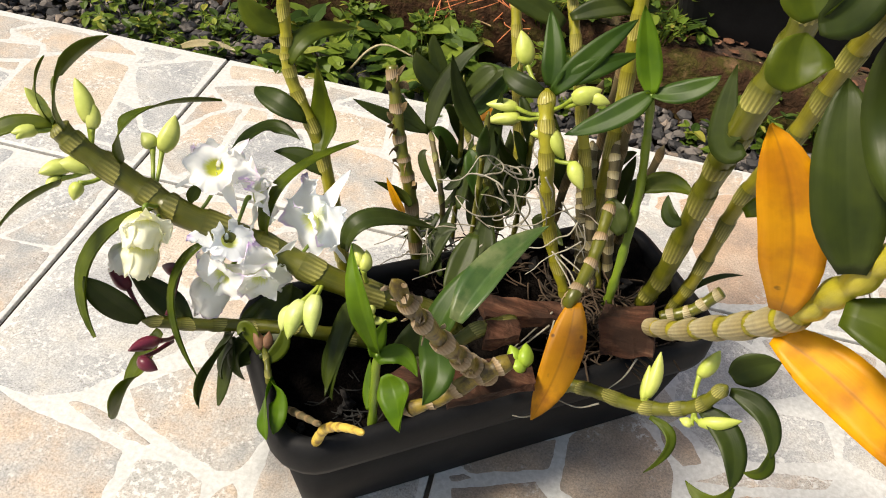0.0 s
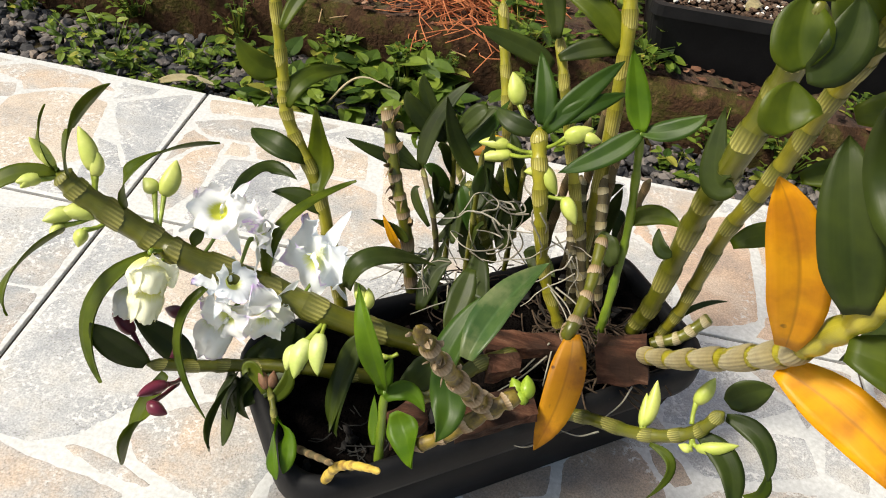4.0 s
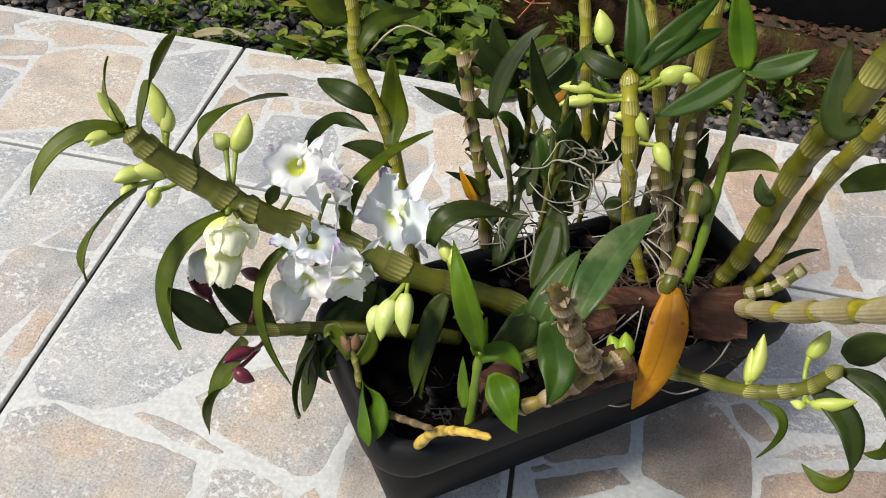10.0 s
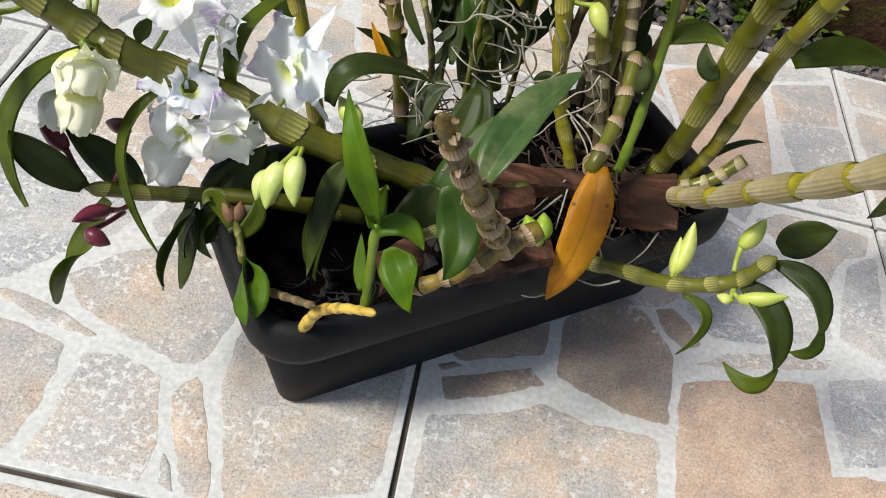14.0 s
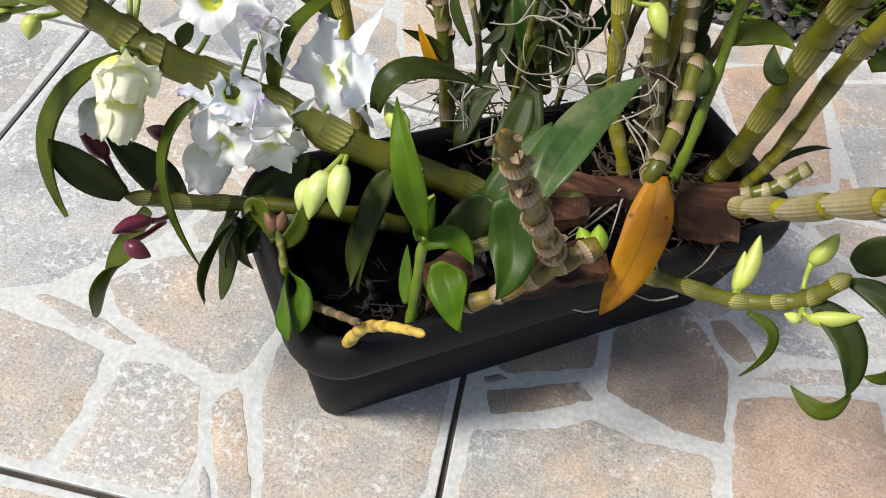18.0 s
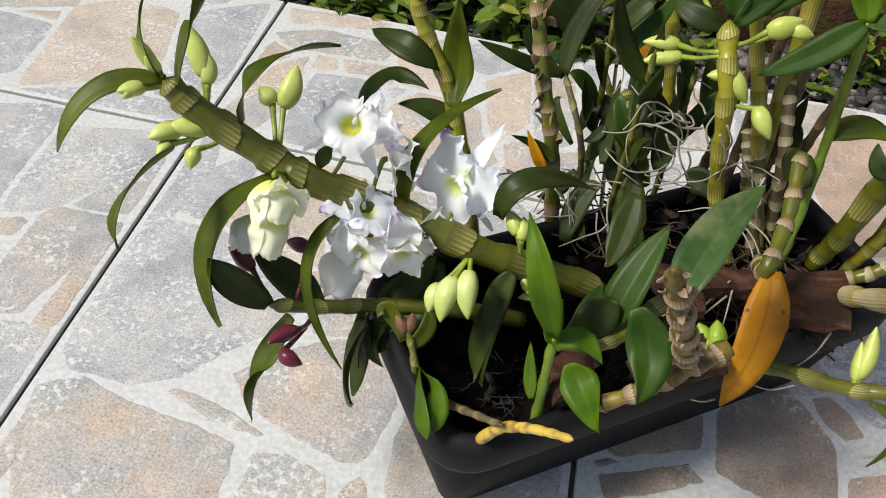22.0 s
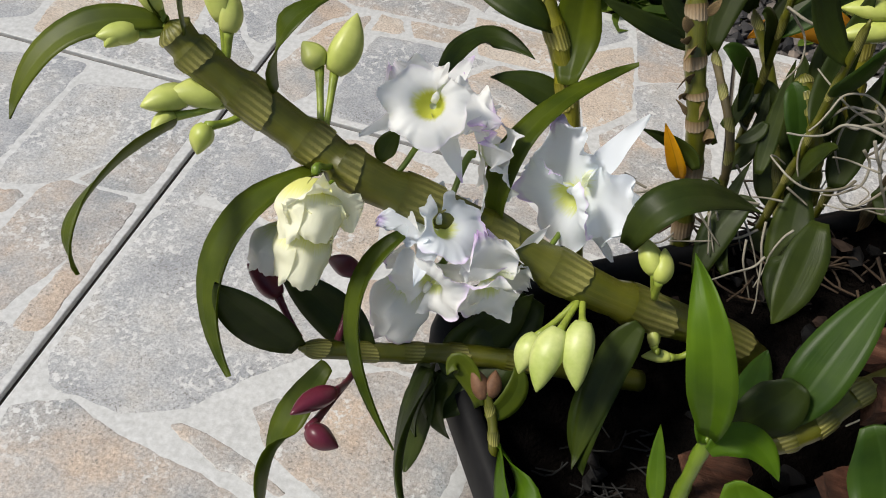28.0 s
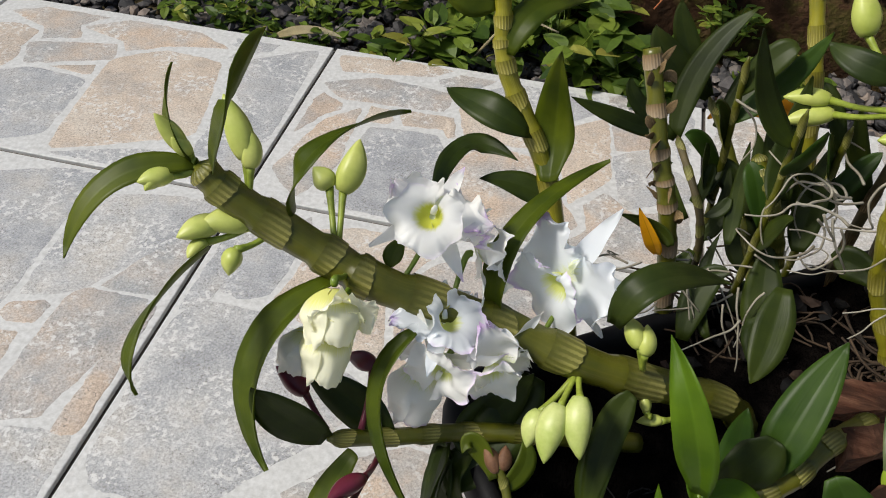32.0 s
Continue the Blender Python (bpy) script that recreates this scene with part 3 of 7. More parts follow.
def rubble(name, places, mat, flat=0.6):
    """Many angular stones in one mesh: (x, y, z, size) each."""
    rng = np.random.default_rng(len(places))
    ico = np.array(ICO)
    verts, faces = [], []
    for i, (x, y, z, s) in enumerate(places):
        a = rng.uniform(0, 6.3)
        v = ico * rng.uniform(0.65, 1.25, (12, 1)) * np.array([1.0, rng.uniform(0.55, 0.9), flat * rng.uniform(0.6, 1.2)]) * s
        tilt = rng.uniform(-0.5, 0.5)
        rot = np.array([[math.cos(a), -math.sin(a), 0], [math.sin(a), math.cos(a), 0], [0, 0, 1]]) @ np.array([[1, 0, 0], [0, math.cos(tilt), -math.sin(tilt)], [0, math.sin(tilt), math.cos(tilt)]])
        verts.extend((v @ rot.T + (x, y, z)).tolist())
        faces.extend([tuple(12 * i + k for k in f) for f in ICOF])
    return mesh(name, verts, faces, mat, smooth=False)


# ---- setting ----
def stone_material(name, a, b2, c2, white=0.5):
    """Printed and glazed stone: drifting grey and warm patches, sandy grain, dark pits and pale flakes in drifts."""
    m, nt, b = material(name, 0.42)
    rnd = nt.nodes.new("ShaderNodeObjectInfo").outputs["Random"]
    c = ramp(nt, speck(nt, 11.0, 6.0, 0.68), [(0.36, a), (0.50, b2), (0.63, c2)])
    c = mix(nt, 0.55, c, ramp(nt, rnd, [(0.0, (0.44, 0.44, 0.45)), (1.0, (0.56, 0.545, 0.53))]), "OVERLAY")
    c = mix(nt, 0.42, c, ramp(nt, speck(nt, 420.0, 3.0, 0.75), [(0.30, (0.08,) * 3), (0.70, (0.92,) * 3)]), "OVERLAY")
    c = mix(nt, 0.35, c, ramp(nt, speck(nt, 40.0, 8.0, 0.8), [(0.35, (0.3,) * 3), (0.65, (0.7,) * 3)]), "OVERLAY")
    pits = ramp(nt, speck(nt, 360.0, 3.0, 0.6), [(0.36, (1, 1, 1)), (0.43, (0, 0, 0))])
    worn = ramp(nt, speck(nt, 21.0, 4.0, 0.7), [(0.44, (0, 0, 0)), (0.58, (0.75, 0.75, 0.75))])
    c = mix(nt, mix(nt, 1.0, pits, worn, "MULTIPLY"), c, (0.15, 0.135, 0.12))
    flakes = ramp(nt, speck(nt, 150.0, 4.0, 0.66), [(0.52, (0, 0, 0)), (0.58, (1, 1, 1))])
    zone = ramp(nt, speck(nt, 15.0, 5.0, 0.7), [(0.62 - 0.3 * white, (0, 0, 0)), (0.72 - 0.3 * white, (0.9, 0.9, 0.9))])
    c = mix(nt, mix(nt, 1.0, flakes, zone, "MULTIPLY"), c, (0.61, 0.605, 0.59))
    nt.links.new(c, b.inputs["Base Color"])
    relief(nt, b, mix(nt, 0.5, speck(nt, 110.0, 5.0, 0.7), flakes), 0.35, 0.0009)
    return m


STONES = {
    "grey": stone_material("stone_grey", (0.30, 0.31, 0.325), (0.385, 0.39, 0.395), (0.43, 0.415, 0.39), 0.55),
    "tan": stone_material("stone_tan", (0.32, 0.33, 0.335), (0.40, 0.37, 0.34), (0.475, 0.385, 0.305), 0.46),
    "pale": stone_material("stone_pale", (0.37, 0.37, 0.36), (0.43, 0.40, 0.37), (0.50, 0.40, 0.315), 0.80),
    "peach": stone_material("stone_peach", (0.35, 0.275, 0.225), (0.46, 0.34, 0.255), (0.48, 0.385, 0.31), 0.25),
    "sand": stone_material("stone_sand", (0.39, 0.355, 0.32), (0.485, 0.41, 0.335), (0.51, 0.455, 0.39), 0.50),
    "brown": stone_material("stone_brown", (0.225, 0.205, 0.19), (0.305, 0.25, 0.205), (0.37, 0.285, 0.215), 0.30),
}
GROUT = plain("tile_print_grout", [(0.3, (0.495, 0.495, 0.485)), (0.7, (0.545, 0.545, 0.535))], 26, 0.45, 0.25, 0.0012)
JOINT = plain("joint_dark", [(0.3, (0.030, 0.024, 0.019)), (0.7, (0.10, 0.080, 0.060))], 30, 0.9)
EARTH = plain("garden_earth", [(0.3, (0.0281, 0.0148, 0.0098)), (0.5, (0.0684, 0.037, 0.0235)), (0.75, (0.1205, 0.0708, 0.0488))], 9, 0.95, 0.9, 0.02)
MOSSY = plain("mossy_kerb", [(0.3, (0.0176, 0.0092, 0.0057)), (0.48, (0.0523, 0.0263, 0.0144)), (0.6, (0.0482, 0.0382, 0.0101)), (0.8, (0.1608, 0.0823, 0.0471))], 11, 0.95, 0.9, 0.01)
PINK = plain("wall_paint_pink", [(0.3, (0.86, 0.65, 0.53)), (0.7, (0.90, 0.71, 0.59))], 3, 0.8, 0.25)
STRAW = plain("dry_straw", [(0.3, (0.22, 0.13, 0.06)), (0.7, (0.46, 0.32, 0.17))], 40, 0.8, 0.2)
COIR = plain("coir_fibre", [(0.3, (0.30, 0.075, 0.025)), (0.7, (0.52, 0.19, 0.07))], 40, 0.8, 0.2)


def weed_material(name, stops, glow):
    """Small garden leaves, each with a tone of its own, letting some light through."""
    m, nt, b = material(name, 0.5)
    c = ramp(nt, nt.nodes.new("ShaderNodeNewGeometry").outputs["Random Per Island"], stops)
    c = mix(nt, 0.4, c, ramp(nt, speck(nt, 60.0), [(0.3, (0.25,) * 3), (0.7, (0.75,) * 3)]), "OVERLAY")
    nt.links.new(c, b.inputs["Base Color"])
    b.inputs["Specular IOR Level"].default_value = 0.3
    back = nt.nodes.new("ShaderNodeBsdfTranslucent")
    nt.links.new(c, back.inputs[0])
    both = node(nt, "ShaderNodeMixShader", Fac=glow)
    nt.links.new(b.outputs[0], both.inputs[1])
    nt.links.new(back.outputs[0], both.inputs[2])
    nt.links.new(both.outputs[0], nt.nodes["Material Output"].inputs["Surface"])
    return m


WEED = weed_material("weed_leaf", [(0.0, (0.0268, 0.0574, 0.0077)), (0.5, (0.0957, 0.1531, 0.0168)), (0.9, (0.1837, 0.2449, 0.0306)), (1.0, (0.3215, 0.2909, 0.0536))], 0.35)
WEED_DARK = weed_material("bush_leaf", [(0.0, (0.0082, 0.0207, 0.0051)), (0.6, (0.0351, 0.0683, 0.0124)), (0.85, (0.0879, 0.1447, 0.0311)), (1.0, (0.1654, 0.248, 0.062))], 0.2)


def islands(name, stops, rough=0.8):
    m, nt, b = material(name, rough)
    c = ramp(nt, nt.nodes.new("ShaderNodeNewGeometry").outputs["Random Per Island"], stops)
    c = mix(nt, 0.4, c, ramp(nt, speck(nt, 130.0), [(0.3, (0.2,) * 3), (0.7, (0.8,) * 3)]), "OVERLAY")
    nt.links.new(c, b.inputs["Base Color"])
    relief(nt, b, speck(nt, 200.0), 0.5, 0.001)
    b.inputs["Specular IOR Level"].default_value = 0.2
    return m


GRAVEL = islands("gravel_slate", [(0.0, (0.0225, 0.0221, 0.0239)), (0.5, (0.0643, 0.0612, 0.0621)), (0.9, (0.1543, 0.1347, 0.1224)), (1.0, (0.2314, 0.1837, 0.1492))], 0.7)
LITTER = islands("leaf_litter", [(0.0, (0.0129, 0.0068, 0.0045)), (0.5, (0.0563, 0.0256, 0.0156)), (0.90, (0.1527, 0.0741, 0.0443)), (1.0, (0.442, 0.2829, 0.1952))], 0.9)
PERLITE = islands("perlite", [(0.0, (0.03, 0.018, 0.013)), (0.86, (0.12, 0.075, 0.05)), (0.93, (0.40, 0.36, 0.32)), (1.0, (0.75, 0.72, 0.68))], 0.9)


def slab(name, x0, y0, z0, x1, y1, z1, mat, parent=None, edge=0.0, label=""):
    bm = bmesh.new()
    bmesh.ops.create_cube(bm, size=1)
    for v in bm.verts:
        v.co = Vector(((x0 + x1) / 2 + v.co.x * (x1 - x0), (y0 + y1) / 2 + v.co.y * (y1 - y0), (z0 + z1) / 2 + v.co.z * (z1 - z0)))
    if edge:
        bmesh.ops.bevel(bm, geom=list(bm.edges), offset=edge, segments=2, affect="EDGES", profile=0.5)
    me = bpy.data.meshes.new(name)
    bm.to_mesh(me)
    bm.free()
    me.materials.append(mat)
    if parent is None:
        return new(name, me)
    return part(name, me, parent, label)


X0, Y0, PITCH, EDGE = -0.378, 0.553, 0.503, 1.376
tagged(slab("ground", -60, -60, -0.5, 60, 60, -0.055, EARTH), "brown bare garden earth around the terrace", "ground", kind="structure")
pav = tagged(slab("pavement", X0 - 4 * PITCH, Y0 - 4 * PITCH, -0.050, X0 + 6 * PITCH, EDGE - 0.002, -0.005, JOINT), "terrace of stone-patterned ceramic tiles with dark joints", "pavement", kind="structure")
TILES = {}
for i in range(-4, 6):
    for j in range(-4, 2):
        x, y = X0 + i * PITCH, Y0 + j * PITCH
        TILES[i, j] = slab("tile", x + 0.0026, y + 0.0026, -0.012, x + PITCH - 0.0026, min(EDGE, y + PITCH - 0.0026), 0, GROUT, pav, 0.0012)

# garden bed behind the gravel: a mossy kerb, then rising earth
def kerb_line(x):
    return 1.60 - 0.11 * max(0.0, min(1.0, x + 0.1)) + 0.03 * noise.noise(Vector((x * 2.1, 0, 3))) + 0.010 * noise.noise(Vector((x * 9, 0, 5)))


def bed_height(x, y):
    s = min(1.0, max(0.0, (y - kerb_line(x) - 0.012) / 0.022))
    s = s * s * (3 - 2 * s)
    return -0.052 + 0.120 * s + 0.02 * max(0, y - 1.62) + (0.35 + 0.65 * s) * (0.018 * noise.noise(Vector((x * 6, y * 6, 1))) + 0.010 * noise.noise(Vector((x * 23, y * 23, 2))))


nx, ny = 300, 90
xs = [-2.6 + 5.4 * i / nx for i in range(nx + 1)]
ys = [1.36 + 1.75 * (j / ny) ** 1.5 for j in range(ny + 1)]
bv = [(x, y, bed_height(x, y)) for y in ys for x in xs]
bf = [(j * (nx + 1) + i, j * (nx + 1) + i + 1, (j + 1) * (nx + 1) + i + 1, (j + 1) * (nx + 1) + i) for j in range(ny) for i in range(nx)]
tagged(new("garden_bed", mesh("garden_bed", bv, bf, MOSSY)), "brown earth garden bed behind a low mossy kerb", "garden bed", kind="structure")
# the kerb that holds the bed: old mossy masonry with a crumbled edge
kv, kf = [], []
PROFILE = ((0.000, -0.065), (0.002, -0.020), (0.003, 0.025), (0.006, 0.055), (0.016, 0.072), (0.034, 0.078), (0.055, 0.074), (0.070, 0.040))
for i in range(421):
    x = -2.6 + 5.4 * i / 420
    for k, (d, z) in enumerate(PROFILE):
        q = Vector((x * 26, d * 40 + z * 34, k * 0.1))
        kv.append((x, kerb_line(x) + d + 0.007 * noise.noise(q) + 0.004 * noise.noise(q * 3), z + 0.006 * noise.noise(q + Vector((9, 0, 0))) + 0.010 * noise.noise(Vector((x * 5, k * 0.2, 4)))))
    if i:
        a = (i - 1) * len(PROFILE)
        kf += [(a + k, a + len(PROFILE) + k, a + len(PROFILE) + k + 1, a + k + 1) for k in range(len(PROFILE) - 1)]
KERB = plain("kerb_moss", [(0.3, (0.0119, 0.0076, 0.0044)), (0.5, (0.0493, 0.0258, 0.0141)), (0.62, (0.0467, 0.0418, 0.0104)), (0.8, (0.187, 0.1064, 0.0629))], 20, 0.95, 0.9, 0.008, None, 0.1)
tagged(new("kerb", mesh("kerb", kv, kf, KERB)), "low dark brown mossy masonry kerb of the garden bed", "kerb", kind="structure")
wall = slab("wall_north", -0.1, -0.1, -0.3, 3.2, 0.1, 2.2, PINK)
wall.matrix_world = pose(0.34, 2.66, 0.0, 0, 0, -5)
tagged(wall, "salmon-pink painted garden wall", "wall", kind="structure")
skirt = slab("baseboard", -0.1, -0.115, -0.3, 3.2, -0.098, 0.11, MOSSY)
skirt.matrix_world = pose(0.34, 2.66, 0.0, 0, 0, -5)
tagged(skirt, "dirty earth-stained foot of the wall", "trim", kind="structure")
dark = plain("hedge_far", [(0.3, (0.012, 0.022, 0.008)), (0.7, (0.035, 0.055, 0.018))], 2, 0.95)
hedge = slab("wall_hedge", -3.2, 2.9, -0.3, 0.25, 3.5, 1.2, dark)
tagged(hedge, "dark dense greenery closing the garden", "hedge", kind="structure")
hg = np.random.default_rng(77)
hv, hf = [], []
for _ in range(5200):   # hedge_leaves: over its front, top and ends
    side = hg.uniform(0, 1)
    if side < 0.6:
        c = Vector((hg.uniform(-3.2, 0.25), 2.9 - hg.uniform(0, 0.10), hg.uniform(-0.1, 1.25)))
    elif side < 0.85:
        c = Vector((hg.uniform(-3.2, 0.25), hg.uniform(2.9, 3.5), 1.2 + hg.uniform(0, 0.10)))
    else:
        c = Vector((hg.choice((-3.25, 0.29)), hg.uniform(2.9, 3.5), hg.uniform(-0.1, 1.25)))
    d = Vector(hg.normal(size=3)).normalized() * hg.uniform(0.03, 0.06)
    w = d.orthogonal() * 0.45
    n0 = len(hv)
    hv.extend([c, c + d * 0.5 + w, c + d, c + d * 0.5 - w])
    hf.append((n0, n0 + 1, n0 + 2, n0 + 3))
part("foliage", mesh("foliage", hv, hf, WEED_DARK, smooth=False), hedge, kind="stuff")

rng = np.random.default_rng(4)
places = []
for _ in range(6200):
    x = rng.uniform(-1.7, 1.8)
    y = 1.383 + (kerb_line(x) - 1.383) * rng.uniform(0, 1)
    places.append((x, y, -0.046 + rng.uniform(0.002, 0.022), rng.uniform(0.005, 0.0165)))
tagged(new("gravel", rubble("gravel", places, GRAVEL)), "dark grey angular slate gravel beside the tiles", "gravel", kind="stuff")
places = []
for _ in range(9000):
    x, y = rng.uniform(-1.9, 2.0), kerb_line(x) + 0.02 + 1.3 * rng.uniform(0, 1) ** 1.4
    places.append((x, y, bed_height(x, y) + 0.007, rng.uniform(0.003, 0.012)))
tagged(new("leaf_litter", rubble("leaf_litter", places, LITTER, 0.2)), "brown crumbs and dead leaf scraps on the bed", "litter", kind="stuff")


def tuft(name, label, category, c, spread, high, count, size, mat, seed, narrow=0.6):
    """A low plant: thin stalks from one root, each with a few small pointed leaves."""
    g = np.random.default_rng(seed)
    ob = thing(name, c, label, category, "garden weeds")
    sv, sf, lv, lf = [], [], [], []
    for _ in range(count):
        a, d = g.uniform(0, 6.3), spread * math.sqrt(g.uniform(0.02, 1))
        end = Vector((c[0] + math.cos(a) * d, c[1] + math.sin(a) * d, c[2] + high * g.uniform(0.35, 1.0)))
        foot = Vector((c[0] + math.cos(a) * d * 0.4, c[1] + math.sin(a) * d * 0.4, c[2] - 0.01))
        v, f, _ = tube([foot, foot.lerp(end, 0.5) + Vector((0, 0, high * 0.15)), end], [0.0014, 0.0011, 0.0008], 4)
        sf.extend([tuple(k + len(sv) for k in q) for q in f])
        sv.extend(v)
        for _ in range(3):
            w = g.uniform(0, 6.3)
            out = Vector((math.cos(w), math.sin(w), g.uniform(-0.2, 0.6))).normalized()
            s = size * g.uniform(0.6, 1.25)
            side = out.cross(Vector((g.uniform(-0.3, 0.3), g.uniform(-0.3, 0.3), 1))).normalized() * s * narrow * 0.5
            up = side.cross(out).normalized() * s * 0.12
            b0 = end - Vector((0, 0, g.uniform(0, high * 0.3)))
            n0 = len(lv)
            rim = [b0 + out * s * q + side * (e * math.sin(math.pi * q ** 0.75) ** 0.7) + up * (1 - 2 * q * q) for e, q in ((1, 0.15), (1, 0.35), (1, 0.6), (1, 0.83), (0, 1.0), (-1, 0.83), (-1, 0.6), (-1, 0.35), (-1, 0.15))]
            lv.extend([b0 + out * s * 0.45, b0] + rim)
            ring = list(range(n0 + 1, n0 + 11))
            lf.extend([(n0, ring[q], ring[(q + 1) % 10]) for q in range(10)])
    part("stem", mesh("stem", sv, sf, mat), ob, kind="stuff")
    part("foliage", mesh("foliage", lv, lf, mat, smooth=False), ob, kind="stuff")
    return ob


WEEDS_NEAR = (
        (-0.62, 1.50, 0.10, 0.07, 60, 0.022, WEED), (-0.46, 1.47, 0.09, 0.06, 60, 0.020, WEED), (-0.80, 1.60, 0.08, 0.06, 34, 0.020, WEED),
        (-0.36, 1.60, 0.09, 0.07, 40, 0.022, WEED), (-1.02, 1.56, 0.06, 0.05, 24, 0.018, WEED), (-0.22, 1.48, 0.10, 0.09, 34, 0.045, WEED),
        (-0.08, 1.50, 0.10, 0.10, 36, 0.050, WEED), (0.03, 1.45, 0.09, 0.08, 30, 0.045, WEED), (-0.18, 1.60, 0.09, 0.08, 26, 0.045, WEED),
        (0.30, 1.66, 0.09, 0.09, 44, 0.028, WEED), (0.22, 1.52, 0.07, 0.06, 26, 0.026, WEED))
WEEDS_FAR = (
        (0.56, 1.53, 0.07, 0.05, 30, 0.024, WEED),
        (0.66, 1.50, 0.05, 0.04, 18, 0.020, WEED), (0.42, 1.47, 0.05, 0.05, 20, 0.024, WEED), (0.12, 1.62, 0.09, 0.08, 30, 0.034, WEED),
        (0.45, 2.20, 0.10, 0.10, 24, 0.040, WEED), (0.92, 2.25, 0.08, 0.06, 14, 0.040, WEED), (-1.25, 1.80, 0.16, 0.12, 60, 0.030, WEED), (-0.50, 1.66, 0.09, 0.05, 34, 0.018, WEED), (-0.92, 1.70, 0.09, 0.05, 34, 0.018, WEED), (0.28, 1.90, 0.09, 0.07, 34, 0.034, WEED), (-0.30, 1.42, 0.05, 0.05, 22, 0.026, WEED), (-0.56, 1.43, 0.06, 0.04, 30, 0.018, WEED))
for k, (x, y, sp, hi, n, size, mat) in enumerate(WEEDS_NEAR + WEEDS_FAR):
    tuft("weed", "low green weed with small leaves in the garden bed" if size < 0.04 else "low green weed with broad pointed leaves by the gravel", "weed", (x, y, bed_height(x, y)), sp, hi, n, size, mat, 20 + k)
kg = random.Random(31)
for k in range(26):
    x = -1.25 + 2.4 * k / 25 + kg.uniform(-0.04, 0.04)
    y = kerb_line(x) + kg.choice((-0.03, -0.01, 0.04, 0.09))
    tuft("weed", "small yellowish-green weed growing on the mossy kerb", "weed", (x, y, 0.01 if y < kerb_line(x) else 0.07), kg.uniform(0.03, 0.06), kg.uniform(0.03, 0.06), kg.randint(12, 30), kg.uniform(0.010, 0.018), WEED, 120 + k)
for k, (x, y, sp, hi, n) in enumerate(((-0.62, 1.88, 0.16, 0.26, 620), (-0.84, 1.90, 0.17, 0.24, 480), (-0.50, 1.82, 0.10, 0.18, 240), (-0.42, 2.02, 0.15, 0.24, 220), (-1.15, 1.95, 0.2, 0.26, 220), (-1.55, 2.0, 0.22, 0.28, 200), (-0.15, 2.25, 0.2, 0.22, 160))):
    tuft("bush", "dark green feathery garden bush", "bush", (x, y, bed_height(x, y)), sp, hi, int(n * 1.7), 0.021, WEED_DARK, 60 + k, 0.42)


def strands(name, label, category, c, rx, ry, high, count, length, r, mat, seed):
    g = np.random.default_rng(seed)
    verts, faces = [], []
    for _ in range(count):
        a, d = g.uniform(0, 6.3), math.sqrt(g.uniform(0, 1))
        p = Vector((c[0] + math.cos(a) * d * rx, c[1] + math.sin(a) * d * ry, c[2] + high * (1 - d * d) * g.uniform(0.2, 1.0)))
        w, bend = g.uniform(0, 6.3), g.uniform(-1.4, 1.4)
        h = Vector((math.cos(w), math.sin(w), g.uniform(-0.3, 0.35)))
        h2 = Vector((math.cos(w + bend), math.sin(w + bend), g.uniform(-0.5, 0.2)))
        s = length * g.uniform(0.5, 1.2)
        v, f, _ = tube(smooth_line([p, p + h * s * 0.5, p + h * s * 0.5 + h2 * s * 0.5], 5), [r] * 6, 4, False)
        faces.extend([tuple(k + len(verts) for k in q) for q in f])
        verts.extend(v)
    ob = new(name, mesh(name, verts, faces, mat))
    return tagged(ob, label, category, kind="stuff")


strands("coir_fibre", "loose heap of rust-orange coir fibre on the bed", "coir", (0.0, 1.74, 0.055), 0.15, 0.12, 0.09, 620, 0.10, 0.0011, COIR, 3)
strands("dry_straw", "tangle of dry straw-coloured vines on the bed", "straw", (0.28, 2.22, 0.07), 0.24, 0.18, 0.10, 300, 0.22, 0.0020, STRAW, 5)
strands("dry_twigs", "scattered dry twigs and grass on the earth", "twigs", (0.9, 2.2, 0.07), 0.6, 0.28, 0.03, 160, 0.14, 0.0016, STRAW, 6)
strands("dry_twigs", "scattered dry twigs and grass on the earth", "twigs", (-0.5, 1.72, 0.055), 0.8, 0.10, 0.02, 80, 0.10, 0.0013, STRAW, 7)


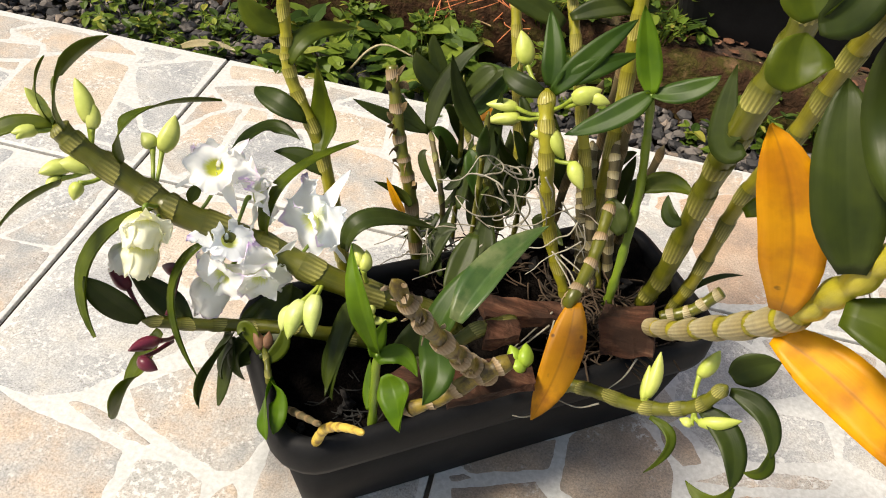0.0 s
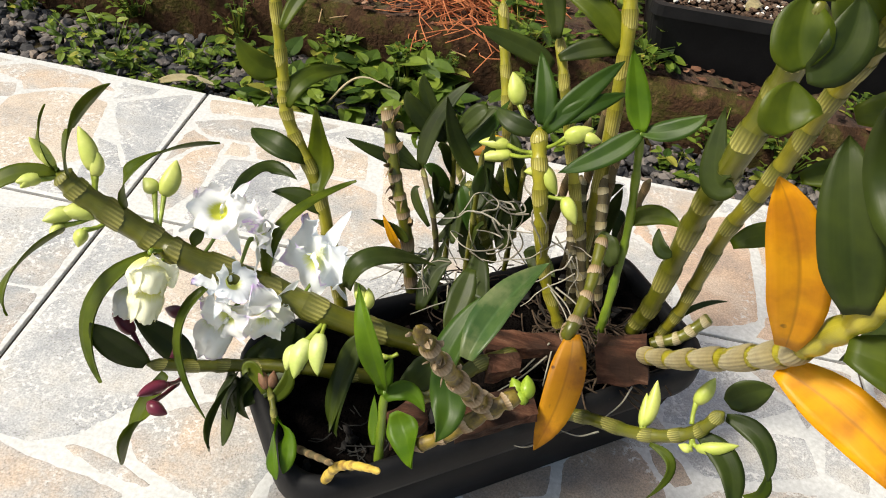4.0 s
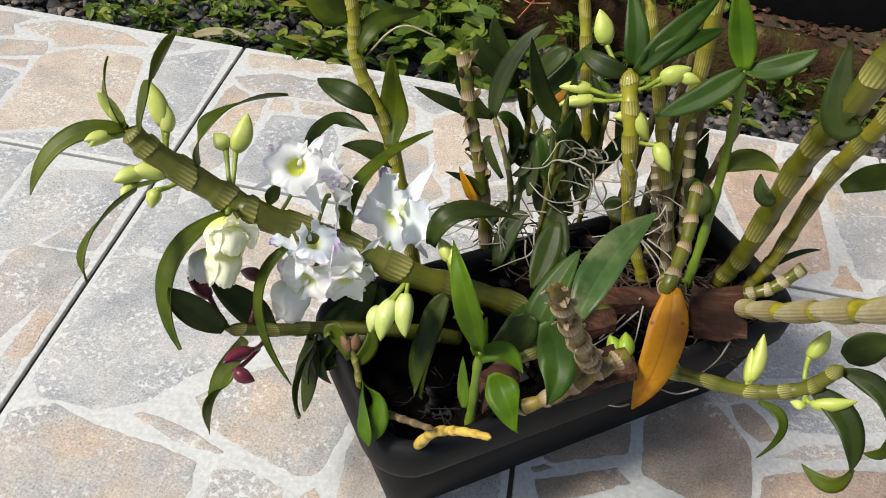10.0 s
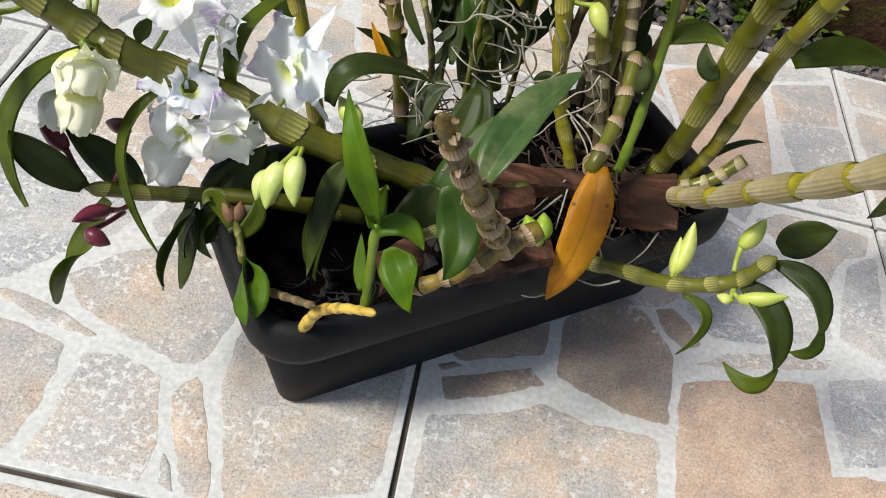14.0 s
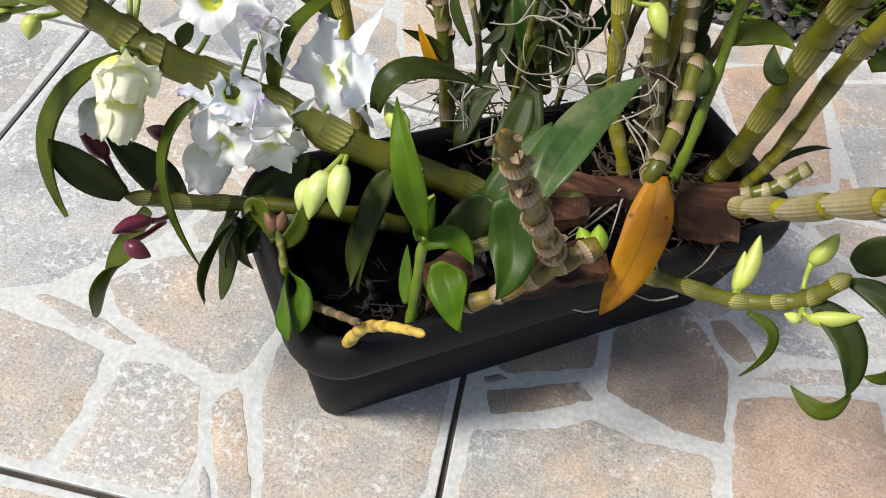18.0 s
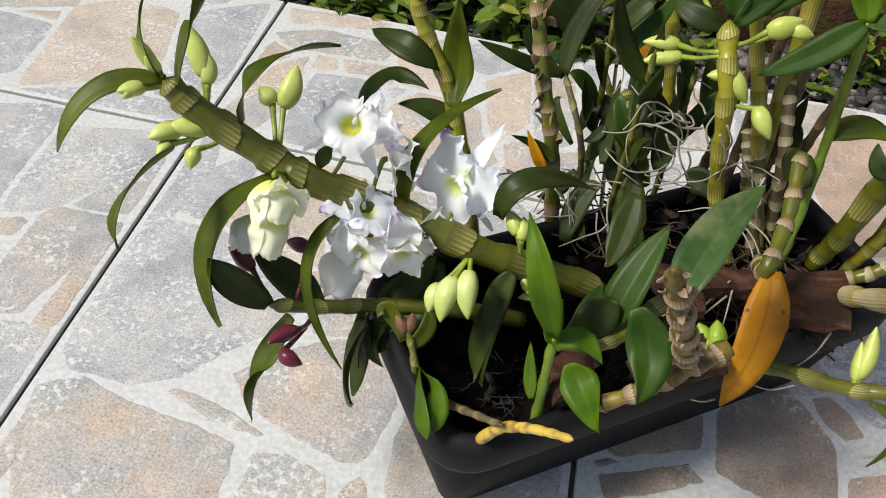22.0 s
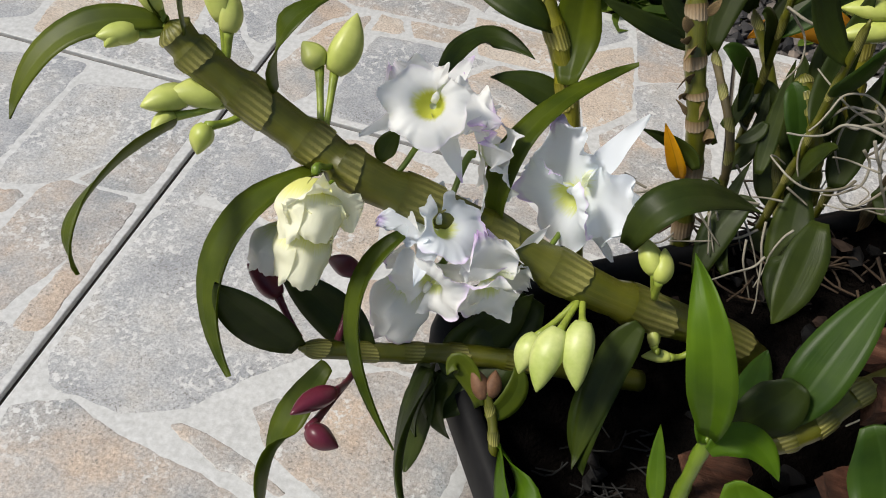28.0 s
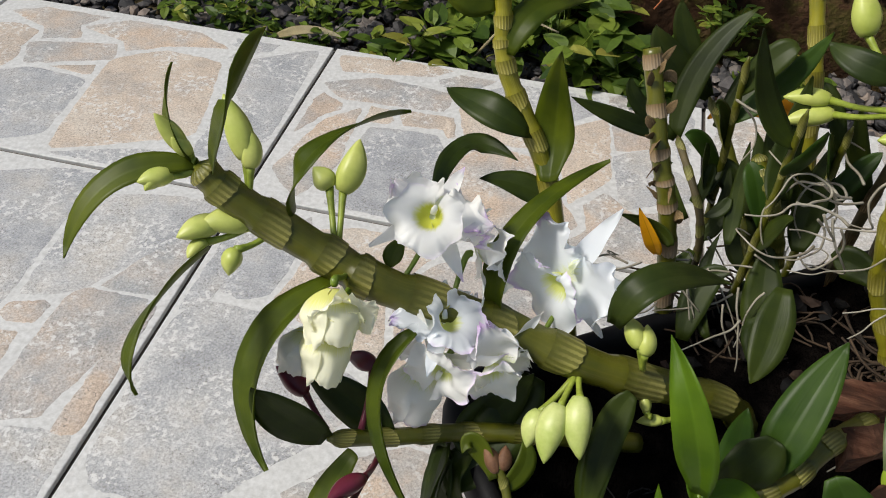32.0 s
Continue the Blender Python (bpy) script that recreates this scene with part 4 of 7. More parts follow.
# the second planter, standing on the bed
def box_planter(c, turn, lx, ly, hz, label):
    ob = thing("planter", c, label, "planter")
    m = pose(*c, 0, 0, turn)
    rings = []
    for d, z in ((0.030, 0.0), (0.006, hz * 0.86), (0.0, hz * 0.865), (0.0, hz), (0.014, hz), (0.016, hz * 0.8), (0.03, hz * 0.2)):
        ring = []
        for sx, sy, a0 in ((1, 1, 0), (-1, 1, 90), (-1, -1, 180), (1, -1, 270)):
            for k in range(4):
                w = radians(a0 + 30 * k)
                ring.append(m @ Vector((sx * (lx / 2 - d - 0.02) + 0.02 * math.cos(w), sy * (ly / 2 - d - 0.02) + 0.02 * math.sin(w), z)))
        rings.append(ring)
    n = 16
    verts = [p for r in rings for p in r]
    faces = [(i * n + k, i * n + (k + 1) % n, (i + 1) * n + (k + 1) % n, (i + 1) * n + k) for i in range(len(rings) - 1) for k in range(n)]
    faces += [tuple(range(n))[::-1], tuple((len(rings) - 1) * n + k for k in range(n))]
    part("body", mesh("body", verts, faces, PLASTIC, smooth=False), ob)
    g = np.random.default_rng(9)
    pl = []
    for _ in range(1500):
        q = m @ Vector((g.uniform(-lx / 2 + 0.04, lx / 2 - 0.04), g.uniform(-ly / 2 + 0.04, ly / 2 - 0.04), hz * 0.80 + g.uniform(0, 0.012)))
        pl.append((*q, g.uniform(0.003, 0.008)))
    soil = [m @ Vector((x * (lx / 2 - 0.018), y * (ly / 2 - 0.018), hz * 0.80 + 0.002)) for x, y in ((-1, -1), (1, -1), (1, 1), (-1, 1))]
    part("soil", mesh("soil", soil, [(0, 1, 2, 3)], SOIL), ob)
    part("loose_soil", rubble("loose_soil", pl, PERLITE, 0.6), ob, kind="stuff")
    return ob


box_planter((0.60, 1.725, 0.046), 2, 0.57, 0.20, 0.146, "long black plastic planter with dry crumbly soil on the bed")


# ---- the planter and what lies in it ----
A = radians(34.5)
PU, PV = Vector((math.cos(A), math.sin(A), 0)), Vector((-math.sin(A), math.cos(A), 0))


def pot(u, v, z):
    return PU * u + PV * v + Vector((0, 0, z))


def rounded(u0, u1, v0, v1, r, z, n=6):
    out = []
    for cu, cv, a0 in ((u1 - r, v1 - r, 0), (u0 + r, v1 - r, 90), (u0 + r, v0 + r, 180), (u1 - r, v0 + r, 270)):
        for k in range(n + 1):
            w = radians(a0 + 90 * k / n)
            out.append(pot(cu + r * math.cos(w), cv + r * math.sin(w), z))
    return out


def loft(name, rings, mat):
    n = len(rings[0])
    verts = [p for r in rings for p in r]
    faces = [(i * n + k, i * n + (k + 1) % n, (i + 1) * n + (k + 1) % n, (i + 1) * n + k) for i in range(len(rings) - 1) for k in range(n)]
    faces += [tuple(range(n))[::-1], tuple((len(rings) - 1) * n + k for k in range(n))]
    return mesh(name, verts, faces, mat)


U0, U1, V0, V1 = 0.357, 0.805, 0.497, 0.690
planter = thing("planter", pot((U0 + U1) / 2, (V0 + V1) / 2, 0), "rectangular black plastic planter full of orchids on the tiles", "planter")
BODY = [(0.032, 0.014, 0.000), (0.029, 0.016, 0.004), (0.011, 0.030, 0.106), (0.018, 0.028, 0.109), (0.030, 0.014, 0.020)]
RIM = [(0.010, 0.036, 0.106), (0.003, 0.040, 0.110), (0.0, 0.042, 0.120), (0.0, 0.042, 0.138), (0.003, 0.041, 0.147), (0.009, 0.038, 0.150), (0.014, 0.034, 0.147), (0.017, 0.032, 0.138), (0.018, 0.031, 0.108)]
part("body", loft("body", [rounded(U0 + d, U1 - d, V0 + d, V1 - d, r, z + 0.0008) for d, r, z in BODY], PLASTIC), planter)
n = len(rounded(0, 1, 0, 1, 0.1, 0))
rings = [rounded(U0 + d, U1 - d, V0 + d, V1 - d, r, z + 0.0008) for d, r, z in RIM]
part("rim", mesh("rim", [p for r in rings for p in r], [(i * n + k, i * n + (k + 1) % n, (i + 1) * n + (k + 1) % n, (i + 1) * n + k) for i in range(len(rings) - 1) for k in range(n)], PLASTIC), planter, "rolled black rim")
sv, sf = [], []
for j in range(17):
    for i in range(37):
        u, v = U0 + 0.02 + (U1 - U0 - 0.04) * i / 36, V0 + 0.02 + (V1 - V0 - 0.04) * j / 16
        rise = 0.045 * max(0.0, min(1.0, (u - 0.46) / 0.12)) * max(0.0, min(1.0, (v - 0.53) / 0.03))
        rise = max(rise, 0.036 * max(0.0, min(1.0, (v - 0.575) / 0.04)))
        sv.append(pot(u, v, 0.098 + rise + 0.010 * noise.noise(Vector((u * 40, v * 40, 7))) + 0.006 * noise.noise(Vector((u * 110, v * 110, 8)))))
        if i < 36 and j < 16:
            sf.append((j * 37 + i, j * 37 + i + 1, (j + 1) * 37 + i + 1, (j + 1) * 37 + i))
part("soil", mesh("soil", sv, sf, SOIL), planter, "potting mix blackened for the shade inside the planter")
g = np.random.default_rng(12)
chips = []
for _ in range(90):
    u, v = g.uniform(U0 + 0.03, U1 - 0.03), g.uniform(V0 + 0.03, V1 - 0.03)
    rise = 0.045 * max(0.0, min(1.0, (u - 0.46) / 0.12)) * max(0.0, min(1.0, (v - 0.53) / 0.03))
    q = pot(u, v, 0.100 + rise + g.uniform(0, 0.012))
    chips.append((*q, g.uniform(0.004, 0.010)))
# chip colours lowered like the soil's, to hold the planter's inner shade
CHIPS = islands("charcoal_chips_shaded", [(0.0, (0.003, 0.003, 0.003)), (0.6, (0.012, 0.011, 0.011)), (0.92, (0.025, 0.019, 0.015)), (1.0, (0.08, 0.045, 0.03))], 0.8)
part("mulch", rubble("mulch", chips, CHIPS, 0.6), planter, "charcoal and bark chips darkened for the planter's inner shade", kind="stuff")

FIBRE = plain("dry_fibre", [(0.3, (0.014, 0.009, 0.005)), (0.7, (0.085, 0.052, 0.028))], 40, 0.9, 0.3)
FIBRE_GREY = plain("dark_fibre", [(0.3, (0.004, 0.004, 0.004)), (0.7, (0.030, 0.029, 0.027))], 40, 0.9, 0.3)
strands("dry_fibre", "clump of dry brown sheaths and old roots at the cane bases", "fibre", (0.245, 0.845, 0.145), 0.055, 0.045, 0.030, 170, 0.045, 0.0010, FIBRE, 14)
strands("dry_fibre", "clump of dry brown sheaths and old roots at the cane bases", "fibre", (0.130, 0.900, 0.140), 0.080, 0.050, 0.020, 70, 0.045, 0.0008, FIBRE, 15)
strands("dark_fibre", "very dark grey roots matted over the potting mix", "fibre", (*pot(0.44, 0.60, 0.102).xy, 0.102), 0.060, 0.050, 0.010, 70, 0.030, 0.0006, FIBRE_GREY, 16)


def timber(name, label, corners, high, mat, seed, rise=None):
    """A rough piece of wood: a block on four ground corners, its faces split and uneven."""
    lo = [Vector(c) for c in corners]
    up = Vector(rise or (0, 0, high))
    n = 8
    verts, faces = [], []
    for i in range(n + 1):
        s = i / n
        a, b = lo[0].lerp(lo[1], s), lo[3].lerp(lo[2], s)
        ring = [a, a.lerp(b, 0.5), b, b + up * 0.5, b + up, a.lerp(b, 0.5) + up, a + up, a + up * 0.5]
        for k, p in enumerate(ring):
            verts.append(p + Vector((noise.noise(p * 60 + Vector((seed, k, 0))), noise.noise(p * 60 + Vector((0, seed, k))), noise.noise(p * 60 + Vector((k, 0, seed))))) * 0.0036)
    for i in range(n):
        for k in range(8):
            faces.append((i * 8 + k, i * 8 + (k + 1) % 8, (i + 1) * 8 + (k + 1) % 8, (i + 1) * 8 + k))
    faces += [tuple(range(8))[::-1], tuple(n * 8 + k for k in range(8))]
    return tagged(new(name, mesh(name, verts, faces, mat, smooth=False)), label, "wood")


timber("wood_block", "small sawn reddish-brown wood block wedged at the rim", [(0.246, 0.767, 0.188), (0.292, 0.777, 0.192), (0.296, 0.807, 0.180), (0.250, 0.797, 0.176)], 0.038, BARK, 1, (-0.007, 0.024, 0.022))
timber("bark_strip", "long reddish-brown strip of pine bark on the potting mix", [(0.144, 0.769, 0.192), (0.232, 0.803, 0.177), (0.220, 0.823, 0.177), (0.132, 0.789, 0.192)], 0.012, BARK, 2)
timber("bark_strip", "split strip of pine bark along the front rim", [(0.133, 0.664, 0.202), (0.196, 0.713, 0.192), (0.184, 0.735, 0.204), (0.121, 0.686, 0.214)], 0.008, BARK, 3)
timber("bark_strip", "split strip of pine bark along the front rim", [(0.082, 0.674, 0.160), (0.108, 0.703, 0.160), (0.098, 0.733, 0.160), (0.072, 0.704, 0.160)], 0.012, BARK, 4)
timber("bark_strip", "curled reddish piece of bark beside the stub", [(0.148, 0.731, 0.203), (0.176, 0.747, 0.200), (0.174, 0.759, 0.206), (0.145, 0.747, 0.210)], 0.012, BARK, 5)
def curling(seed, count, centre, spread, steps, step, drop, curl, side=(0, 0, 0)):
    """Paths of roots that wander and curl from places scattered round a centre."""
    g = random.Random(seed)
    paths = []
    for _ in range(count):
        p = Vector([c + g.gauss(0, 0.5) * d for c, d in zip(centre, spread)])
        a, b = g.uniform(0, 6.3), g.uniform(-1, 1) * curl
        path = [p]
        for _ in range(g.randint(max(2, steps - 2), steps + 1)):
            a += b + g.uniform(-0.6, 0.6)
            way = Vector((math.cos(a) + side[0], 0.6 * math.sin(a) + side[1], 0.9 * math.sin(a * 0.7 + b) - drop + side[2]))
            p = p + way.normalized() * step * g.uniform(0.7, 1.3)
            path.append(p)
        paths.append(path)
    return paths


roots("bundle of white curling aerial orchid roots", curling(5, 17, (0.146, 0.888, 0.262), (0.034, 0.050, 0.040), 9, 0.0085, 0.65, 1.0), 0.0010, (0.136, 0.862, 0.224))
roots("spray of thin pale orchid roots over the potting mix", curling(8, 26, (0.068, 0.882, 0.184), (0.060, 0.024, 0.018), 4, 0.011, 0.9, 0.4, (0, -0.5, 0)), 0.0009, (0.066, 0.880, 0.179))
roots("thin pale roots at the feet of the upright canes", curling(9, 10, (0.200, 0.862, 0.240), (0.030, 0.030, 0.040), 6, 0.012, 1.1, 0.3), 0.0008, (0.205, 0.860, 0.200))
roots("few pale straggling roots round the bark and rim", [[(0.187, 0.833, 0.235), (0.207, 0.822, 0.225), (0.218, 0.810, 0.214)],
       [(0.191, 0.830, 0.232), (0.207, 0.817, 0.220), (0.215, 0.806, 0.209)],
       [(0.195, 0.831, 0.235), (0.216, 0.822, 0.228), (0.226, 0.812, 0.220)],
       [(0.200, 0.798, 0.196), (0.184, 0.781, 0.178), (0.171, 0.768, 0.166)],
       [(0.203, 0.793, 0.192), (0.202, 0.780, 0.181), (0.201, 0.768, 0.170)],
       [(0.200, 0.789, 0.188), (0.181, 0.773, 0.171), (0.161, 0.759, 0.159)],
       [(0.279, 0.776, 0.186), (0.272, 0.765, 0.171), (0.258, 0.755, 0.156)],
       [(0.253, 0.729, 0.173), (0.237, 0.726, 0.165), (0.219, 0.730, 0.163)],
       [(0.202, 0.718, 0.150), (0.194, 0.716, 0.146), (0.185, 0.716, 0.145)]], 0.0009, (0.201, 0.800, 0.199))


# ---- the arching cane with the white flowers ----
arch, on = cane("thick arching olive-green orchid cane bearing white flowers and buds", [(0.123, 0.800, 0.130), (0.093, 0.790, 0.165), (0.010, 0.764, 0.206), (-0.053, 0.764, 0.227), (-0.120, 0.754, 0.253), (-0.156, 0.757, 0.267), (-0.205, 0.755, 0.300), (-0.222, 0.756, 0.317)], 0.0092, 0.0084, 11, CANE, swell=0.16, belly=0.0034)
leaf(arch, (-0.222, 0.756, 0.317), (-0.260, 0.732, 0.315), (-0.277, 0.700, 0.285), 0.017, (-0.3, -0.6, 0.8), LEAF)
leaf(arch, (-0.226, 0.756, 0.319), (-0.238, 0.763, 0.339), (-0.256, 0.805, 0.344), 0.013, (-0.6, -0.8, 0.1), LEAF)
leaf(arch, (-0.215, 0.758, 0.313), (-0.166, 0.705, 0.404), (-0.205, 0.822, 0.365), 0.016, (-0.8, -0.5, 0.1), LEAF)
leaf(arch, (-0.172, 0.761, 0.290), (-0.152, 0.761, 0.341), (-0.133, 0.866, 0.294), 0.018, (-0.5, -0.3, 0.9), LEAF)
leaf(arch, (-0.211, 0.730, 0.280), (-0.209, 0.661, 0.297), (-0.203, 0.637, 0.277), 0.017, (-0.8, -0.3, 0.7), LEAF)
leaf(arch, (-0.144, 0.747, 0.258), (-0.173, 0.696, 0.236), (-0.160, 0.660, 0.186), 0.034, (-0.75, -0.5, 0.5), LEAF, fold=0.35)
leaf(arch, (-0.052, 0.765, 0.228), (-0.051, 0.798, 0.271), (-0.004, 0.868, 0.281), 0.020, (-0.6, -0.6, 0.5), LEAF)
leaf(arch, (-0.117, 0.762, 0.260), (-0.116, 0.768, 0.266), (-0.112, 0.775, 0.273), 0.012, (-0.3, -0.9, 0.2), LEAF)
leaf(arch, (-0.093, 0.729, 0.249), (-0.105, 0.695, 0.216), (-0.070, 0.654, 0.176), 0.017, (-0.7, -0.6, 0.3), LEAF, fold=0.4)
leaf(arch, (0.015, 0.772, 0.238), (0.033, 0.784, 0.269), (0.084, 0.829, 0.233), 0.022, (-0.2, -0.3, 0.9), LEAF_DARK_SHADED)
leaf(arch, (-0.103, 0.816, 0.275), (-0.097, 0.877, 0.266), (-0.062, 0.872, 0.265), 0.018, (-0.2, -0.4, 0.9), LEAF_DARK_SHADED)
flower(arch, (-0.096, 0.776, 0.296), (0.08, -0.28, 0.90), 0.062, up=(0.35, 0.75, 0.60), stalk=on, roll=0)
flower(arch, (-0.064, 0.790, 0.262), (0.55, 0.25, 0.15), 0.064, up=(0.2, 0.6, 0.7), stalk=on, open_=0.8, bright=False)
flower(arch, (-0.021, 0.789, 0.248), (-0.45, -0.75, 0.25), 0.076, up=(0.15, 0.55, 0.70), stalk=on, roll=-20, mats=(PETAL_SHADED, LIP_SHADED), label="white orchid flower, tinted bluish for shade, with lilac petal tips")
flower(arch, (-0.130, 0.716, 0.266), (0.42, -0.70, 0.05), 0.040, up=(-0.2, 0.5, 0.8), stalk=on, open_=0.45, mats=(PETAL_CREAM, LIP_CREAM), label="nodding half-open cream orchid flower")
nodding_flower(arch, (-0.138, 0.728, 0.272), (0.10, -0.60, -0.60), 0.030, 0.034, stalk=on)
nodding_flower(arch, (-0.138, 0.720, 0.252), (-0.05, -0.45, -0.80), 0.033, 0.030, stalk=on)
nodding_flower(arch, (-0.153, 0.719, 0.240), (-0.35, -0.15, -0.9), 0.028, 0.024, mats=(PETAL, LIP), label="small nodding white orchid flower")
flower(arch, (-0.080, 0.748, 0.244), (0.25, 0.05, 0.85), 0.058, up=(-0.4, 0.5, 0.6), stalk=on, roll=0, open_=0.85, mats=(PETAL_SHADED, LIP_SHADED), label="white orchid flower seen from its side, tinted bluish for shade")
flower(arch, (-0.046, 0.738, 0.218), (0.50, -0.75, 0.05), 0.058, up=(0.3, 0.5, 0.7), stalk=on, roll=-15, bright=False)
flower(arch, (-0.078, 0.728, 0.216), (-0.20, -0.85, -0.20), 0.062, up=(-0.1, -0.3, 0.9), stalk=on, roll=160, bright=False)
nodding_flower(arch, (-0.090, 0.738, 0.206), (-0.15, -0.20, -0.9), 0.038, 0.036, stalk=on, mats=(PETAL, LIP), label="nodding white orchid flower behind the others")
bud(arch, (-0.198, 0.766, 0.318), (-0.213, 0.781, 0.347), 0.0076, (-0.196, 0.757, 0.297))
bud(arch, (-0.195, 0.764, 0.314), (-0.199, 0.775, 0.333), 0.0062, (-0.196, 0.757, 0.297))
bud(arch, (-0.228, 0.758, 0.323), (-0.239, 0.755, 0.347), 0.0056, (-0.223, 0.757, 0.318))
bud(arch, (-0.226, 0.758, 0.322), (-0.231, 0.753, 0.335), 0.0048, (-0.223, 0.757, 0.318))
bud(arch, (-0.232, 0.747, 0.314), (-0.245, 0.734, 0.317), 0.0056, (-0.222, 0.755, 0.315))
bud(arch, (-0.237, 0.745, 0.316), (-0.241, 0.733, 0.313), 0.0046, (-0.222, 0.755, 0.315))
bud(arch, (-0.154, 0.791, 0.284), (-0.149, 0.812, 0.308), 0.0085, (-0.147, 0.760, 0.267))
bud(arch, (-0.161, 0.790, 0.286), (-0.172, 0.794, 0.296), 0.0072, (-0.149, 0.760, 0.268))
bud(arch, (-0.193, 0.757, 0.282), (-0.218, 0.739, 0.289), 0.009, (-0.183, 0.756, 0.284))
bud(arch, (-0.211, 0.748, 0.284), (-0.227, 0.729, 0.286), 0.0074, (-0.184, 0.754, 0.283))
bud(arch, (-0.216, 0.738, 0.277), (-0.220, 0.724, 0.277), 0.005, (-0.191, 0.751, 0.285))
bud(arch, (-0.195, 0.733, 0.282), (-0.196, 0.722, 0.272), 0.0058, (-0.184, 0.750, 0.279))
bud(arch, (0.003, 0.733, 0.217), (0.009, 0.705, 0.197), 0.0084, (0.001, 0.754, 0.208), BUD_PALE, "pale green opening bud")
bud(arch, (-0.007, 0.728, 0.212), (-0.010, 0.700, 0.193), 0.0088, (-0.001, 0.754, 0.208), BUD_PALE, "pale green opening bud")
bud(arch, (-0.017, 0.730, 0.199), (-0.021, 0.712, 0.186), 0.0070, (-0.002, 0.752, 0.207), BUD_PALE, "pale green opening bud")
bud(arch, (0.032, 0.765, 0.231), (0.020, 0.778, 0.242), 0.0062, (0.037, 0.766, 0.212))
bud(arch, (0.035, 0.762, 0.229), (0.033, 0.775, 0.241), 0.0058, (0.037, 0.766, 0.212))
bud(arch, (0.046, 0.756, 0.184), (0.041, 0.766, 0.191), 0.0036, (0.049, 0.754, 0.183))
bud(arch, (0.057, 0.757, 0.177), (0.042, 0.755, 0.173), 0.004, (0.067, 0.763, 0.178))


# ---- the low side cane with dark red buds ----
low, on = cane("low green orchid cane with dark red buds over the planter's end", [(0.050, 0.765, 0.135), (-0.017, 0.737, 0.162), (-0.065, 0.725, 0.163), (-0.100, 0.707, 0.172), (-0.135, 0.689, 0.184)], 0.0072, 0.0050, 6, CANE)
leaf(low, (-0.135, 0.689, 0.184), (-0.156, 0.681, 0.214), (-0.171, 0.680, 0.234), 0.026, (-0.2, -0.6, 0.75), LEAF_DARK_SHADED)
leaf(low, (-0.102, 0.707, 0.174), (-0.129, 0.716, 0.188), (-0.156, 0.715, 0.211), 0.028, (-0.1, -0.7, 0.6), LEAF_DARK_SHADED)
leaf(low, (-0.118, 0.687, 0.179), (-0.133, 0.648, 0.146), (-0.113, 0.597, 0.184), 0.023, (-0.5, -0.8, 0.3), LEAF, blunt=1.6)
leaf(low, (-0.070, 0.718, 0.159), (-0.067, 0.662, 0.168), (-0.053, 0.622, 0.188), 0.026, (-0.4, -0.8, 0.4), LEAF_DARK_SHADED, blunt=1.6)
leaf(low, (-0.063, 0.718, 0.158), (-0.046, 0.738, 0.169), (-0.025, 0.751, 0.204), 0.03, (0, -0.7, 0.6), LEAF_DARK_SHADED)
leaf(low, (-0.054, 0.719, 0.156), (-0.062, 0.703, 0.147), (-0.048, 0.690, 0.135), 0.02, (-0.5, -0.6, 0.5), LEAF_DARK_SHADED)
leaf(low, (-0.065, 0.716, 0.156), (-0.071, 0.699, 0.146), (-0.066, 0.684, 0.137), 0.017, (-0.6, -0.6, 0.3), LEAF_DARK_SHADED)
leaf(low, (0.035, 0.758, 0.190), (0.022, 0.723, 0.155), (0.029, 0.699, 0.125), 0.022, (-0.3, -0.8, 0.4), LEAF_DARK_SHADED)
leaf(low, (-0.024, 0.759, 0.191), (-0.040, 0.728, 0.161), (-0.063, 0.696, 0.138), 0.036, (-0.2, -0.8, 0.5), LEAF_DARK_SHADED)
leaf(low, (-0.073, 0.719, 0.161), (-0.068, 0.699, 0.135), (-0.068, 0.675, 0.109), 0.02, (-0.4, -0.8, 0.3), LEAF_DARK_SHADED)
leaf(low, (0.034, 0.754, 0.201), (0.025, 0.735, 0.174), (0.022, 0.699, 0.128), 0.020, (-0.2, -0.8, 0.5), LEAF_DARK_SHADED)
bud(low, (-0.103, 0.662, 0.201), (-0.116, 0.640, 0.209), 0.0056, (-0.104, 0.688, 0.177), mat=BUD_RED)
bud(low, (-0.107, 0.639, 0.204), (-0.091, 0.636, 0.200), 0.0058, (-0.106, 0.683, 0.175), mat=BUD_RED)
bud(low, (-0.152, 0.705, 0.201), (-0.171, 0.710, 0.214), 0.0066, (-0.136, 0.693, 0.187), mat=BUD_RED)
bud(low, (-0.117, 0.728, 0.209), (-0.137, 0.735, 0.205), 0.0062, (-0.117, 0.699, 0.186), mat=BUD_RED)


# ---- upright canes behind ----
tall, on = cane("tall upright yellow-green orchid cane with leaf pairs", [(-0.005, 0.843, 0.130), (-0.040, 0.873, 0.250), (-0.078, 0.895, 0.316), (-0.087, 0.909, 0.356), (-0.106, 0.937, 0.457)], 0.0072, 0.0050, 11, CANE_YELLOW, SHEATH_YELLOW)
leaf(tall, (-0.098, 0.926, 0.430), (-0.112, 0.934, 0.456), (-0.126, 0.962, 0.483), 0.0202, (0, -0.9, 0.3), LEAF_FRESH)
leaf(tall, (-0.098, 0.926, 0.430), (-0.123, 0.922, 0.443), (-0.134, 0.925, 0.461), 0.0235, (0.2, -0.8, 0.4), LEAF_FRESH)
leaf(tall, (-0.098, 0.926, 0.430), (-0.094, 0.944, 0.460), (-0.063, 0.962, 0.477), 0.0151, (0, -0.7, 0.6), LEAF_FRESH)
